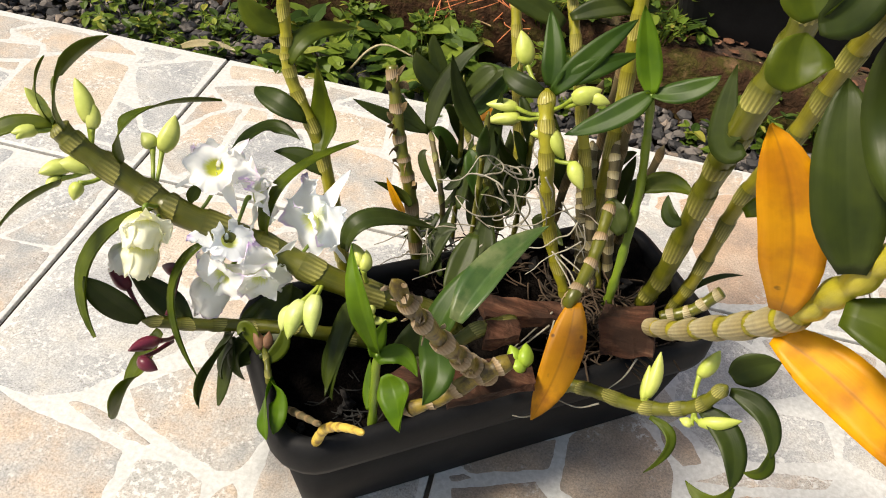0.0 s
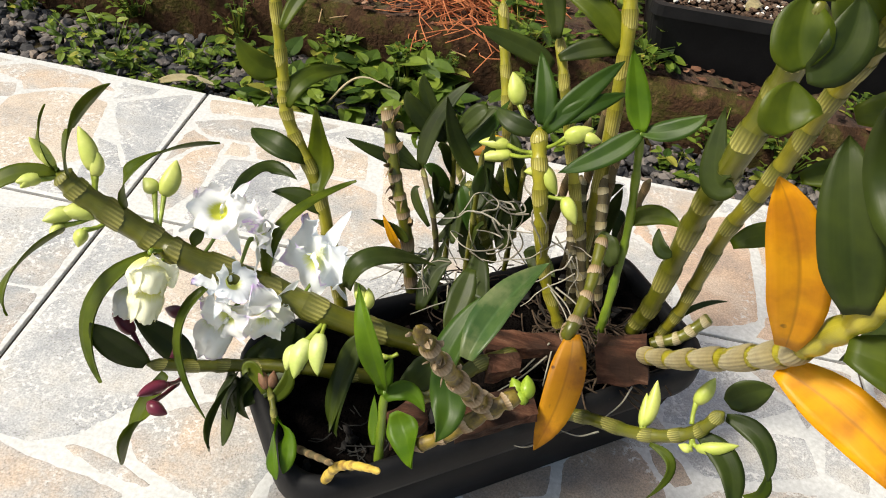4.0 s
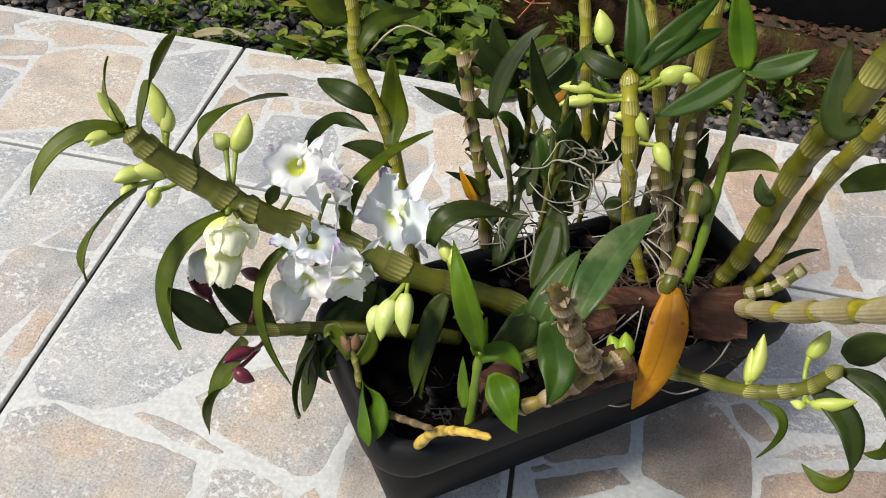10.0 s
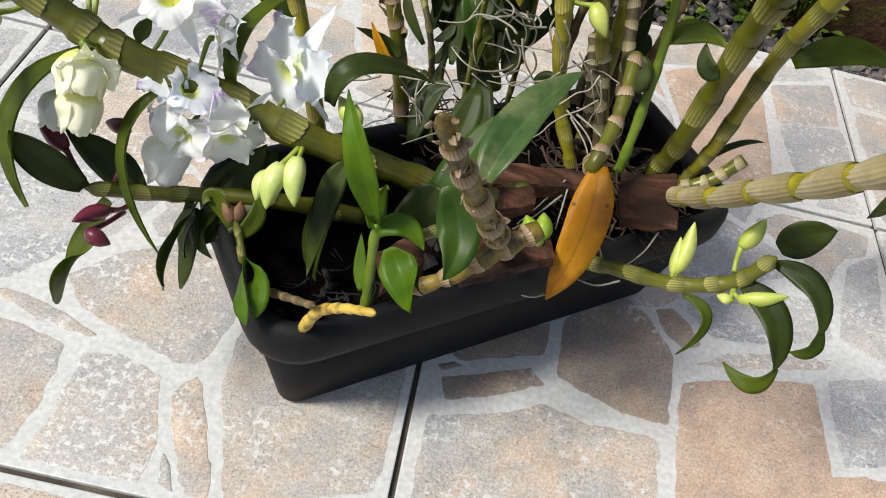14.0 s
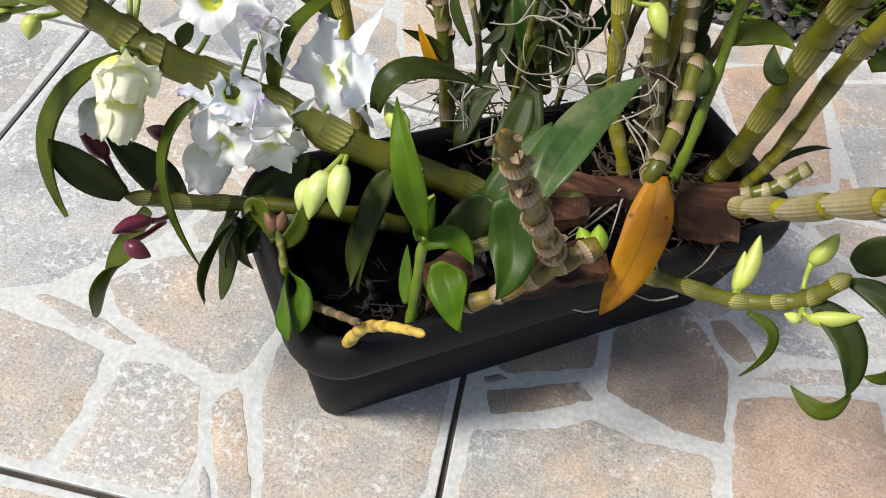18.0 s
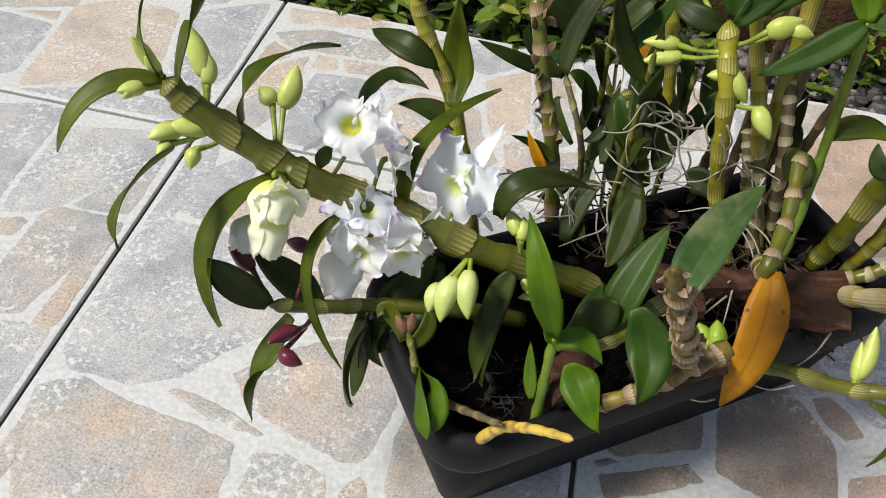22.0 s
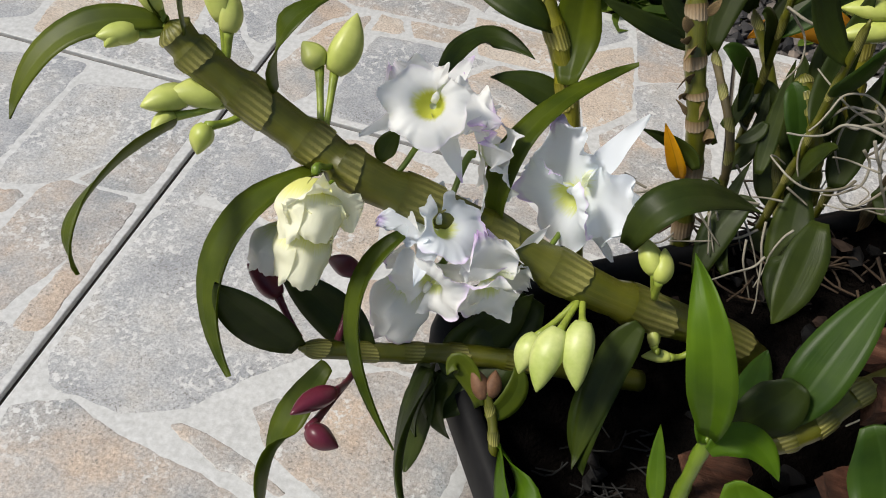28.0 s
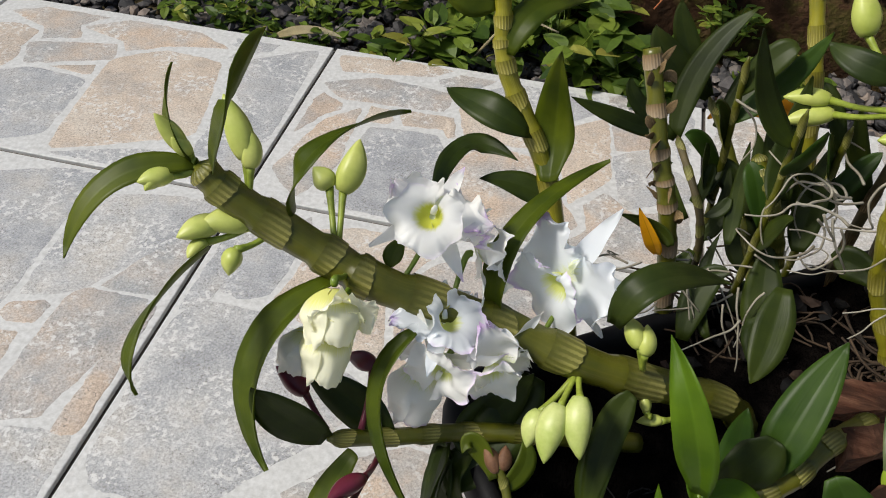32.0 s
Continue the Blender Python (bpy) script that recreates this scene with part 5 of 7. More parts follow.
leaf(tall, (-0.087, 0.910, 0.396), (-0.069, 0.937, 0.428), (-0.026, 0.931, 0.458), 0.0151, (0, -0.6, 0.7), LEAF)
leaf(tall, (-0.090, 0.907, 0.355), (-0.110, 0.902, 0.363), (-0.127, 0.905, 0.383), 0.0252, (0, -0.9, 0.3), LEAF)
leaf(tall, (-0.078, 0.894, 0.328), (-0.066, 0.914, 0.350), (-0.032, 0.949, 0.346), 0.0202, (-0.1, -0.7, 0.6), LEAF)
leaf(tall, (-0.056, 0.878, 0.284), (-0.088, 0.878, 0.298), (-0.120, 0.913, 0.284), 0.0218, (-0.1, -0.5, 0.8), LEAF_DARK_SHADED)
leaf(tall, (-0.039, 0.861, 0.261), (-0.042, 0.887, 0.291), (-0.045, 0.872, 0.349), 0.0286, (-0.2, -0.9, 0.2), LEAF, fold=0.3)
leaf(tall, (-0.030, 0.867, 0.235), (-0.057, 0.869, 0.247), (-0.085, 0.865, 0.250), 0.0185, (-0.3, -0.5, 0.8), LEAF_DARK_SHADED)
dead, on = cane("bare dry orchid cane with peeling grey skin", [(0.063, 0.873, 0.130), (0.043, 0.883, 0.230), (0.028, 0.894, 0.272), (0.008, 0.925, 0.330)], 0.0066, 0.0058, 7, CANE, SHEATH_TORN, cup=0.20, cut=True, flare=0.03)
fg = random.Random(3)
for k in range(14):   # peeling skin
    p = on(fg.uniform(0.3, 1.0))
    out = Vector((fg.uniform(-1, 1), fg.uniform(-1, 0.2), fg.uniform(-0.4, 0.6))).normalized()
    leaf(dead, p + out * 0.006, p + out * 0.009 + Vector((0, 0, 0.004)), p + out * fg.uniform(0.009, 0.016) + Vector((0, 0, fg.uniform(-0.006, 0.012))), fg.uniform(0.004, 0.008), (out.y, -out.x, 0.5), SHEATH_DRY, name="flake", thick=0.0005)
leaf(dead, (0.042, 0.872, 0.205), (0.034, 0.870, 0.222), (0.022, 0.876, 0.240), 0.012, (-0.4, -0.8, 0.3), LEAF_YELLOW)
leaf(dead, (0.049, 0.871, 0.216), (0.035, 0.877, 0.225), (0.010, 0.877, 0.231), 0.012, (-0.4, -0.8, 0.3), LEAF_DARK_SHADED)
keiki, on = cane("slender young orchid shoot with narrow leaves", [(0.080, 0.912, 0.138), (0.070, 0.912, 0.208), (0.044, 0.961, 0.243)], 0.0030, 0.0028, 6, CANE_DRY)
leaf(keiki, (0.040, 0.960, 0.242), (0.003, 0.959, 0.250), (-0.037, 0.956, 0.264), 0.014, (-0.3, -0.7, 0.6), LEAF_DARK_SHADED)
leaf(keiki, (0.043, 0.959, 0.241), (0.012, 0.968, 0.260), (0.003, 0.976, 0.276), 0.013, (-0.3, -0.7, 0.6), LEAF_DARK_SHADED)
leaf(keiki, (0.043, 0.959, 0.241), (0.050, 0.990, 0.286), (0.079, 1.010, 0.325), 0.02, (-0.3, -0.7, 0.6), LEAF_DARK_SHADED)
leaf(keiki, (0.064, 0.933, 0.206), (0.075, 0.946, 0.221), (0.079, 0.958, 0.236), 0.012, (-0.3, -0.7, 0.6), LEAF_DARK_SHADED)
leaf(keiki, (0.063, 0.924, 0.197), (0.043, 0.941, 0.218), (0.045, 0.949, 0.227), 0.01, (-0.3, -0.7, 0.6), LEAF_DARK_SHADED)
leaf(keiki, (0.071, 0.908, 0.182), (0.058, 0.892, 0.168), (0.042, 0.884, 0.163), 0.014, (-0.3, -0.7, 0.6), LEAF_DARK_SHADED)
leaf(keiki, (0.072, 0.915, 0.188), (0.086, 0.928, 0.201), (0.085, 0.955, 0.232), 0.012, (-0.3, -0.7, 0.6), LEAF_DARK_SHADED)
keiki, on = cane("slender young orchid shoot with shade-darkened leaves", [(0.124, 0.901, 0.154), (0.109, 0.935, 0.185), (0.089, 0.968, 0.224), (0.062, 0.990, 0.261)], 0.0042, 0.0032, 6, CANE)
leaf(keiki, (0.115, 0.914, 0.165), (0.106, 0.934, 0.185), (0.087, 0.964, 0.219), 0.026, (-0.3, -0.7, 0.6), LEAF_DARK_SHADED)
leaf(keiki, (0.117, 0.927, 0.178), (0.113, 0.960, 0.213), (0.102, 0.982, 0.243), 0.018, (-0.3, -0.7, 0.6), LEAF_DARK_SHADED)
leaf(keiki, (0.121, 0.924, 0.174), (0.128, 0.961, 0.216), (0.122, 0.985, 0.249), 0.02, (-0.3, -0.7, 0.6), LEAF_DARK_SHADED)
leaf(keiki, (0.062, 0.990, 0.261), (0.028, 0.997, 0.284), (0.013, 1.004, 0.304), 0.022, (-0.3, -0.7, 0.6), LEAF_DARK_SHADED)
leaf(keiki, (0.062, 0.990, 0.261), (0.037, 1.005, 0.295), (0.027, 1.014, 0.321), 0.018, (-0.3, -0.7, 0.6), LEAF_DARK_SHADED)
leaf(keiki, (0.113, 0.909, 0.160), (0.114, 0.870, 0.131), (0.109, 0.854, 0.120), 0.026, (-0.3, -0.7, 0.6), LEAF_DARK_SHADED)
leaf(keiki, (0.073, 0.979, 0.242), (0.094, 1.004, 0.281), (0.107, 1.013, 0.299), 0.022, (-0.3, -0.7, 0.6), LEAF_DARK_SHADED)

# narrow leaves among the upright canes, in the shade-darkened leaf colour
leaf(keiki, (0.090, 0.850, 0.155), (0.079, 0.876, 0.173), (0.085, 0.906, 0.205), 0.012, (-0.4, -0.7, 0.5), LEAF_DARK_SHADED)
leaf(keiki, (0.131, 0.862, 0.158), (0.124, 0.881, 0.172), (0.121, 0.909, 0.203), 0.03, (-0.4, -0.7, 0.5), LEAF_DARK_SHADED)
leaf(keiki, (0.134, 0.841, 0.159), (0.124, 0.853, 0.166), (0.123, 0.832, 0.148), 0.03, (-0.4, -0.7, 0.5), LEAF_DARK_SHADED)
leaf(keiki, (0.140, 0.907, 0.200), (0.142, 0.928, 0.227), (0.148, 0.952, 0.272), 0.022, (-0.4, -0.7, 0.5), LEAF_DARK_SHADED)
leaf(keiki, (0.127, 0.937, 0.220), (0.116, 0.955, 0.240), (0.106, 0.971, 0.262), 0.02, (-0.4, -0.7, 0.5), LEAF_DARK_SHADED)
leaf(keiki, (0.073, 0.847, 0.151), (0.080, 0.875, 0.181), (0.095, 0.880, 0.193), 0.022, (-0.4, -0.7, 0.5), LEAF_DARK_SHADED)
leaf(keiki, (0.166, 0.910, 0.195), (0.180, 0.906, 0.198), (0.199, 0.891, 0.193), 0.024, (-0.4, -0.7, 0.5), LEAF_DARK_SHADED)
leaf(keiki, (0.091, 0.900, 0.201), (0.091, 0.919, 0.224), (0.090, 0.942, 0.261), 0.012, (-0.4, -0.7, 0.5), LEAF_DARK_SHADED)
leaf(keiki, (0.110, 0.930, 0.204), (0.086, 0.950, 0.224), (0.075, 0.953, 0.227), 0.02, (-0.4, -0.7, 0.5), LEAF_DARK_SHADED)
leaf(keiki, (0.067, 0.919, 0.216), (0.069, 0.931, 0.234), (0.071, 0.935, 0.242), 0.01, (-0.4, -0.7, 0.5), LEAF_DARK_SHADED)
leaf(keiki, (0.086, 0.921, 0.226), (0.081, 0.916, 0.217), (0.071, 0.914, 0.211), 0.01, (-0.4, -0.7, 0.5), LEAF_DARK_SHADED)
leaf(keiki, (0.143, 1.017, 0.233), (0.107, 1.031, 0.238), (0.072, 1.026, 0.218), 0.026, (-0.2, -0.7, 0.6), LEAF_BROWNING)
budded, on = cane("yellow-green orchid cane with pale pointed buds", [(0.221, 0.871, 0.097), (0.216, 0.861, 0.147), (0.185, 0.874, 0.213), (0.163, 0.879, 0.302), (0.150, 0.910, 0.349)], 0.0046, 0.0074, 9, CANE_YELLOW, SHEATH_YELLOW, bead=0.14)
bud(budded, (0.128, 0.930, 0.356), (0.117, 0.943, 0.380), 0.0088, (0.146, 0.908, 0.346))
bud(budded, (0.173, 0.887, 0.358), (0.195, 0.892, 0.369), 0.008, (0.159, 0.900, 0.335))
bud(budded, (0.187, 0.888, 0.363), (0.204, 0.885, 0.362), 0.0052, (0.169, 0.902, 0.339))
bud(budded, (0.127, 0.939, 0.305), (0.098, 0.937, 0.303), 0.0068, (0.150, 0.898, 0.329))
bud(budded, (0.131, 0.934, 0.298), (0.101, 0.929, 0.290), 0.0072, (0.151, 0.897, 0.327))
bud(budded, (0.160, 0.892, 0.321), (0.178, 0.878, 0.303), 0.008, (0.152, 0.893, 0.321))
bud(budded, (0.159, 0.889, 0.316), (0.145, 0.888, 0.314), 0.0048, (0.159, 0.887, 0.314))
bud(budded, (0.186, 0.876, 0.303), (0.200, 0.861, 0.287), 0.0072, (0.166, 0.877, 0.301))
leaf(budded, (0.152, 0.911, 0.351), (0.150, 0.923, 0.373), (0.138, 0.953, 0.400), 0.021, (0, -0.8, 0.5), LEAF_MID)
leaf(budded, (0.156, 0.908, 0.347), (0.181, 0.924, 0.380), (0.212, 0.949, 0.408), 0.021, (0, -0.8, 0.5), LEAF_MID)
leaf(budded, (0.164, 0.913, 0.356), (0.188, 0.919, 0.373), (0.221, 0.937, 0.384), 0.018, (0, -0.8, 0.5), LEAF_MID)
leaf(budded, (0.149, 0.907, 0.345), (0.125, 0.910, 0.349), (0.109, 0.929, 0.349), 0.018, (0, -0.8, 0.5), LEAF_DARK_SHADED)
fresh, on = cane("slim bright green young orchid cane", [(0.253, 0.862, 0.144), (0.253, 0.862, 0.184), (0.252, 0.893, 0.272), (0.234, 0.888, 0.377)], 0.0048, 0.0036, 8, CANE_FRESH, CANE_FRESH)
leaf(fresh, (0.234, 0.888, 0.377), (0.224, 0.903, 0.402), (0.211, 0.916, 0.436), 0.021, (-0.1, -0.9, 0.3), LEAF_FRESH, fold=0.35)
leaf(fresh, (0.234, 0.888, 0.377), (0.209, 0.877, 0.355), (0.173, 0.865, 0.336), 0.021, (0, -0.6, 0.8), LEAF_MID)
leaf(fresh, (0.234, 0.888, 0.377), (0.262, 0.887, 0.387), (0.281, 0.890, 0.404), 0.019, (0.1, -0.6, 0.8), LEAF_MID)
leaf(fresh, (0.251, 0.895, 0.275), (0.273, 0.899, 0.287), (0.297, 0.890, 0.286), 0.02, (0.1, -0.6, 0.8), LEAF)
leaf(fresh, (0.246, 0.869, 0.242), (0.235, 0.883, 0.256), (0.234, 0.890, 0.264), 0.024, (-0.1, -0.8, 0.4), LEAF_DARK_SHADED)
tall, on = cane("very tall yellow-green orchid cane", [(0.225, 0.900, 0.110), (0.222, 0.950, 0.278), (0.212, 0.980, 0.415), (0.194, 1.012, 0.487), (0.177, 1.037, 0.557), (0.142, 1.093, 0.700)], 0.0066, 0.0075, 13, CANE_YELLOW, SHEATH_YELLOW)
leaf(tall, (0.190, 1.006, 0.482), (0.156, 1.011, 0.512), (0.118, 1.025, 0.526), 0.0286, (0, -0.7, 0.6), LEAF)
leaf(tall, (0.189, 1.016, 0.517), (0.201, 1.021, 0.542), (0.217, 1.046, 0.574), 0.0252, (0, -0.7, 0.6), LEAF)
leaf(tall, (0.204, 0.995, 0.450), (0.227, 1.008, 0.483), (0.276, 1.029, 0.506), 0.0151, (0, -0.7, 0.6), LEAF)
leaf(tall, (0.201, 0.995, 0.449), (0.168, 0.995, 0.456), (0.139, 0.997, 0.435), 0.0218, (0, -0.7, 0.6), LEAF)
leaf(tall, (0.208, 0.976, 0.408), (0.179, 0.987, 0.434), (0.145, 0.999, 0.438), 0.0252, (0, -0.7, 0.6), LEAF)
leaf(tall, (0.188, 1.013, 0.505), (0.159, 1.007, 0.498), (0.124, 1.011, 0.476), 0.0134, (0, -0.7, 0.6), LEAF)
extra, on = cane("slender dry brown orchid cane in the thicket", [(0.238, 0.882, 0.148), (0.217, 0.901, 0.228), (0.203, 0.951, 0.279)], 0.0055, 0.005, 8, CANE_DRY, SHEATH_GREY)
extra, on = cane("slender brown-striped orchid cane in the thicket", [(0.249, 0.895, 0.163), (0.233, 0.910, 0.240), (0.224, 0.954, 0.289)], 0.0055, 0.005, 8, CANE_DRY, SHEATH_GREY)
extra, on = cane("slender dry brown orchid cane in the thicket", [(0.224, 0.894, 0.157), (0.211, 0.896, 0.216), (0.202, 0.928, 0.247)], 0.0055, 0.005, 8, CANE_DRY, SHEATH_GREY)
extra, on = cane("tall green orchid cane in the thicket", [(0.150, 0.950, 0.184), (0.121, 0.980, 0.305), (0.093, 1.037, 0.403)], 0.006, 0.005, 8, CANE_YELLOW, SHEATH_YELLOW)
leaf(extra, (0.080, 1.080, 0.451), (0.057, 1.081, 0.467), (0.036, 1.077, 0.475), 0.0252, (0, -0.7, 0.6), LEAF)
leaf(extra, (0.081, 1.081, 0.451), (0.084, 1.090, 0.484), (0.098, 1.097, 0.508), 0.0202, (0, -0.7, 0.6), LEAF)
leaf(extra, (0.085, 1.073, 0.426), (0.101, 1.083, 0.447), (0.132, 1.089, 0.459), 0.0151, (0, -0.7, 0.6), LEAF)
leaf(extra, (0.086, 1.063, 0.401), (0.060, 1.063, 0.414), (0.034, 1.056, 0.415), 0.0218, (0, -0.7, 0.6), LEAF)
extra, on = cane("tall green orchid cane in the thicket", [(0.242, 0.886, 0.153), (0.194, 0.926, 0.291), (0.152, 0.995, 0.400)], 0.006, 0.005, 8, CANE_YELLOW, SHEATH_YELLOW)
leaf(extra, (0.150, 0.981, 0.401), (0.134, 1.000, 0.446), (0.113, 1.010, 0.488), 0.0218, (0, -0.8, 0.5), LEAF_DARK_SHADED)
leaf(extra, (0.152, 0.970, 0.380), (0.118, 0.972, 0.392), (0.075, 0.968, 0.405), 0.0202, (0, -0.8, 0.5), LEAF_DARK_SHADED)
leaf(extra, (0.156, 0.974, 0.386), (0.192, 0.983, 0.400), (0.231, 0.983, 0.403), 0.0185, (0, -0.8, 0.5), LEAF_DARK_SHADED)
extra, on = cane("slender green orchid cane in the thicket", [(0.134, 0.916, 0.176), (0.114, 0.910, 0.230), (0.095, 0.932, 0.259)], 0.006, 0.005, 8, CANE, SHEATH)


# ---- the pair of stout canes leaning out ----
lean, on = cane("stout leaning olive-green orchid cane with broad leaves", [(0.287, 0.877, 0.154), (0.297, 0.877, 0.204), (0.297, 0.858, 0.323), (0.291, 0.811, 0.413), (0.299, 0.808, 0.486), (0.293, 0.789, 0.549)], 0.0078, 0.0090, 10, CANE, belly=0.0020)
leaf(lean, (0.293, 0.789, 0.549), (0.283, 0.805, 0.591), (0.286, 0.818, 0.632), 0.0306, (-0.1, -0.9, 0.3), LEAF_DARK_SHADED, blunt=1.0, fold=0.3)
leaf(lean, (0.294, 0.789, 0.549), (0.296, 0.801, 0.581), (0.312, 0.811, 0.611), 0.0324, (-0.1, -0.9, 0.3), LEAF, blunt=1.0, fold=0.3)
leaf(lean, (0.294, 0.770, 0.513), (0.287, 0.780, 0.529), (0.286, 0.792, 0.551), 0.0378, (-0.1, -0.9, 0.3), LEAF, blunt=1.0, fold=0.3)
leaf(lean, (0.296, 0.769, 0.511), (0.313, 0.776, 0.527), (0.314, 0.791, 0.556), 0.0324, (-0.1, -0.9, 0.3), LEAF_DARK_SHADED, blunt=1.0, fold=0.3)
leaf(lean, (0.296, 0.748, 0.481), (0.291, 0.756, 0.491), (0.291, 0.766, 0.506), 0.0378, (-0.1, -0.9, 0.3), LEAF, blunt=1.0, fold=0.3)
leaf(lean, (0.296, 0.801, 0.399), (0.281, 0.807, 0.402), (0.276, 0.832, 0.445), 0.0234, (-0.5, -0.7, 0.3), LEAF_DARK_SHADED)
leaf(lean, (0.284, 0.839, 0.294), (0.274, 0.843, 0.295), (0.269, 0.854, 0.307), 0.0144, (-0.5, -0.7, 0.3), LEAF_DARK_SHADED)
lean, on = cane("stout leaning yellow-green orchid cane with long leaves", [(0.315, 0.877, 0.153), (0.325, 0.877, 0.203), (0.333, 0.880, 0.295), (0.345, 0.868, 0.370), (0.353, 0.854, 0.457), (0.355, 0.825, 0.528), (0.363, 0.839, 0.568)], 0.0054, 0.0080, 13, CANE_OLIVE, SHEATH, belly=0.0010)
leaf(lean, (0.363, 0.839, 0.566), (0.357, 0.853, 0.608), (0.344, 0.866, 0.652), 0.0306, (0, -0.7, 0.65), LEAF_FRESH)
leaf(lean, (0.363, 0.839, 0.566), (0.376, 0.847, 0.600), (0.391, 0.855, 0.634), 0.0234, (0, -0.7, 0.65), LEAF_FRESH)
leaf(lean, (0.359, 0.833, 0.549), (0.337, 0.846, 0.577), (0.305, 0.856, 0.601), 0.0405, (0, -0.7, 0.65), LEAF)
leaf(lean, (0.351, 0.817, 0.510), (0.333, 0.830, 0.531), (0.314, 0.842, 0.551), 0.0405, (0, -0.7, 0.65), LEAF)
leaf(lean, (0.364, 0.821, 0.524), (0.401, 0.816, 0.536), (0.438, 0.817, 0.559), 0.0198, (0, -0.7, 0.65), LEAF)
leaf(lean, (0.349, 0.797, 0.475), (0.400, 0.793, 0.491), (0.451, 0.775, 0.489), 0.0324, (0, -0.7, 0.65), LEAF)
leaf(lean, (0.328, 0.840, 0.316), (0.357, 0.840, 0.335), (0.399, 0.843, 0.330), 0.0216, (0, -0.5, 0.8), LEAF)
leaf(lean, (0.366, 0.868, 0.375), (0.403, 0.866, 0.390), (0.446, 0.853, 0.398), 0.0270, (0, -0.5, 0.8), LEAF)


# ---- the old cane with the yellow leaves ----
old, on = cane("old yellow-green beaded orchid cane with tan papery sleeves and yellow leaves", [(0.275, 0.814, 0.194), (0.289, 0.779, 0.226), (0.296, 0.700, 0.318), (0.302, 0.634, 0.400), (0.306, 0.611, 0.440), (0.310, 0.592, 0.482), (0.316, 0.582, 0.520)], 0.0070, 0.0056, 13, CANE_BEAD, SHEATH_GREY, cup=0.76, bare=range(8, 13), bead=0.26, swell=0.06, belly=0.0014)
leaf(old, (0.293, 0.612, 0.429), (0.275, 0.607, 0.488), (0.250, 0.617, 0.529), 0.03, (-0.3, -0.9, 0.2), LEAF_YELLOW, fold=0.15, blunt=1.2)
leaf(old, (0.304, 0.627, 0.398), (0.346, 0.594, 0.396), (0.386, 0.552, 0.384), 0.033, (0.1, -0.75, 0.6), LEAF_YELLOW, fold=0.2, blunt=0.9)
leaf(old, (0.315, 0.577, 0.499), (0.342, 0.580, 0.512), (0.384, 0.587, 0.505), 0.024, (0, -0.6, 0.8), LEAF)
leaf(old, (0.309, 0.591, 0.456), (0.352, 0.578, 0.456), (0.401, 0.574, 0.435), 0.033, (0, -0.6, 0.75), LEAF)
leaf(old, (0.298, 0.552, 0.540), (0.295, 0.607, 0.546), (0.272, 0.599, 0.593), 0.03, (-0.3, -0.9, 0.15), LEAF_DARK_SHADED, blunt=0.9)
leaf(old, (0.301, 0.588, 0.482), (0.285, 0.602, 0.519), (0.274, 0.626, 0.552), 0.03, (-0.2, -0.9, 0.15), LEAF_DARK_SHADED, blunt=0.9)
leaf(old, (0.316, 0.586, 0.517), (0.325, 0.600, 0.542), (0.345, 0.609, 0.568), 0.012, (0, -0.7, 0.6), LEAF)
leaf(old, (0.316, 0.586, 0.517), (0.320, 0.591, 0.525), (0.335, 0.599, 0.515), 0.014, (0, -0.7, 0.6), LEAF)


# ---- the low cane hanging over the front rim ----
hang, on = cane("short green orchid cane hanging over the rim with curled leaves", [(0.216, 0.755, 0.152), (0.242, 0.750, 0.162), (0.285, 0.718, 0.196), (0.316, 0.708, 0.224), (0.331, 0.709, 0.255)], 0.0062, 0.0052, 7, CANE)
bud(hang, (0.285, 0.724, 0.202), (0.288, 0.750, 0.230), 0.0062, (0.284, 0.716, 0.195))
bud(hang, (0.283, 0.723, 0.200), (0.282, 0.743, 0.219), 0.0052, (0.284, 0.716, 0.195))
bud(hang, (0.315, 0.726, 0.240), (0.325, 0.738, 0.260), 0.0064, (0.315, 0.713, 0.228))
bud(hang, (0.321, 0.698, 0.219), (0.349, 0.697, 0.234), 0.0056, (0.317, 0.705, 0.222))
bud(hang, (0.317, 0.697, 0.215), (0.308, 0.701, 0.214), 0.004, (0.317, 0.705, 0.222))
leaf(hang, (0.336, 0.722, 0.251), (0.349, 0.726, 0.263), (0.364, 0.725, 0.276), 0.028, (0.2, -0.7, 0.5), LEAF_DARK_SHADED)
leaf(hang, (0.337, 0.714, 0.244), (0.362, 0.698, 0.245), (0.369, 0.672, 0.231), 0.017, (0.2, -0.7, 0.5), LEAF_DARK_SHADED, blunt=1.2)
leaf(hang, (0.369, 0.677, 0.233), (0.366, 0.665, 0.223), (0.355, 0.666, 0.215), 0.012, (0.2, -0.7, 0.5), LEAF)
leaf(hang, (0.321, 0.705, 0.227), (0.344, 0.684, 0.222), (0.348, 0.654, 0.205), 0.021, (0.2, -0.7, 0.5), LEAF_DARK_SHADED, blunt=1.2)
leaf(hang, (0.350, 0.657, 0.206), (0.337, 0.648, 0.194), (0.319, 0.662, 0.193), 0.013, (0.2, -0.7, 0.5), LEAF)
leaf(hang, (0.287, 0.702, 0.206), (0.305, 0.687, 0.202), (0.290, 0.666, 0.183), 0.009, (0.2, -0.7, 0.5), LEAF)


# ---- shoots along the front rim ----
shoot, on = cane("bright green young orchid shoot by the front rim", [(0.072, 0.675, 0.123), (0.072, 0.675, 0.143), (0.069, 0.687, 0.220)], 0.0042, 0.0034, 5, CANE_FRESH, CANE_FRESH)
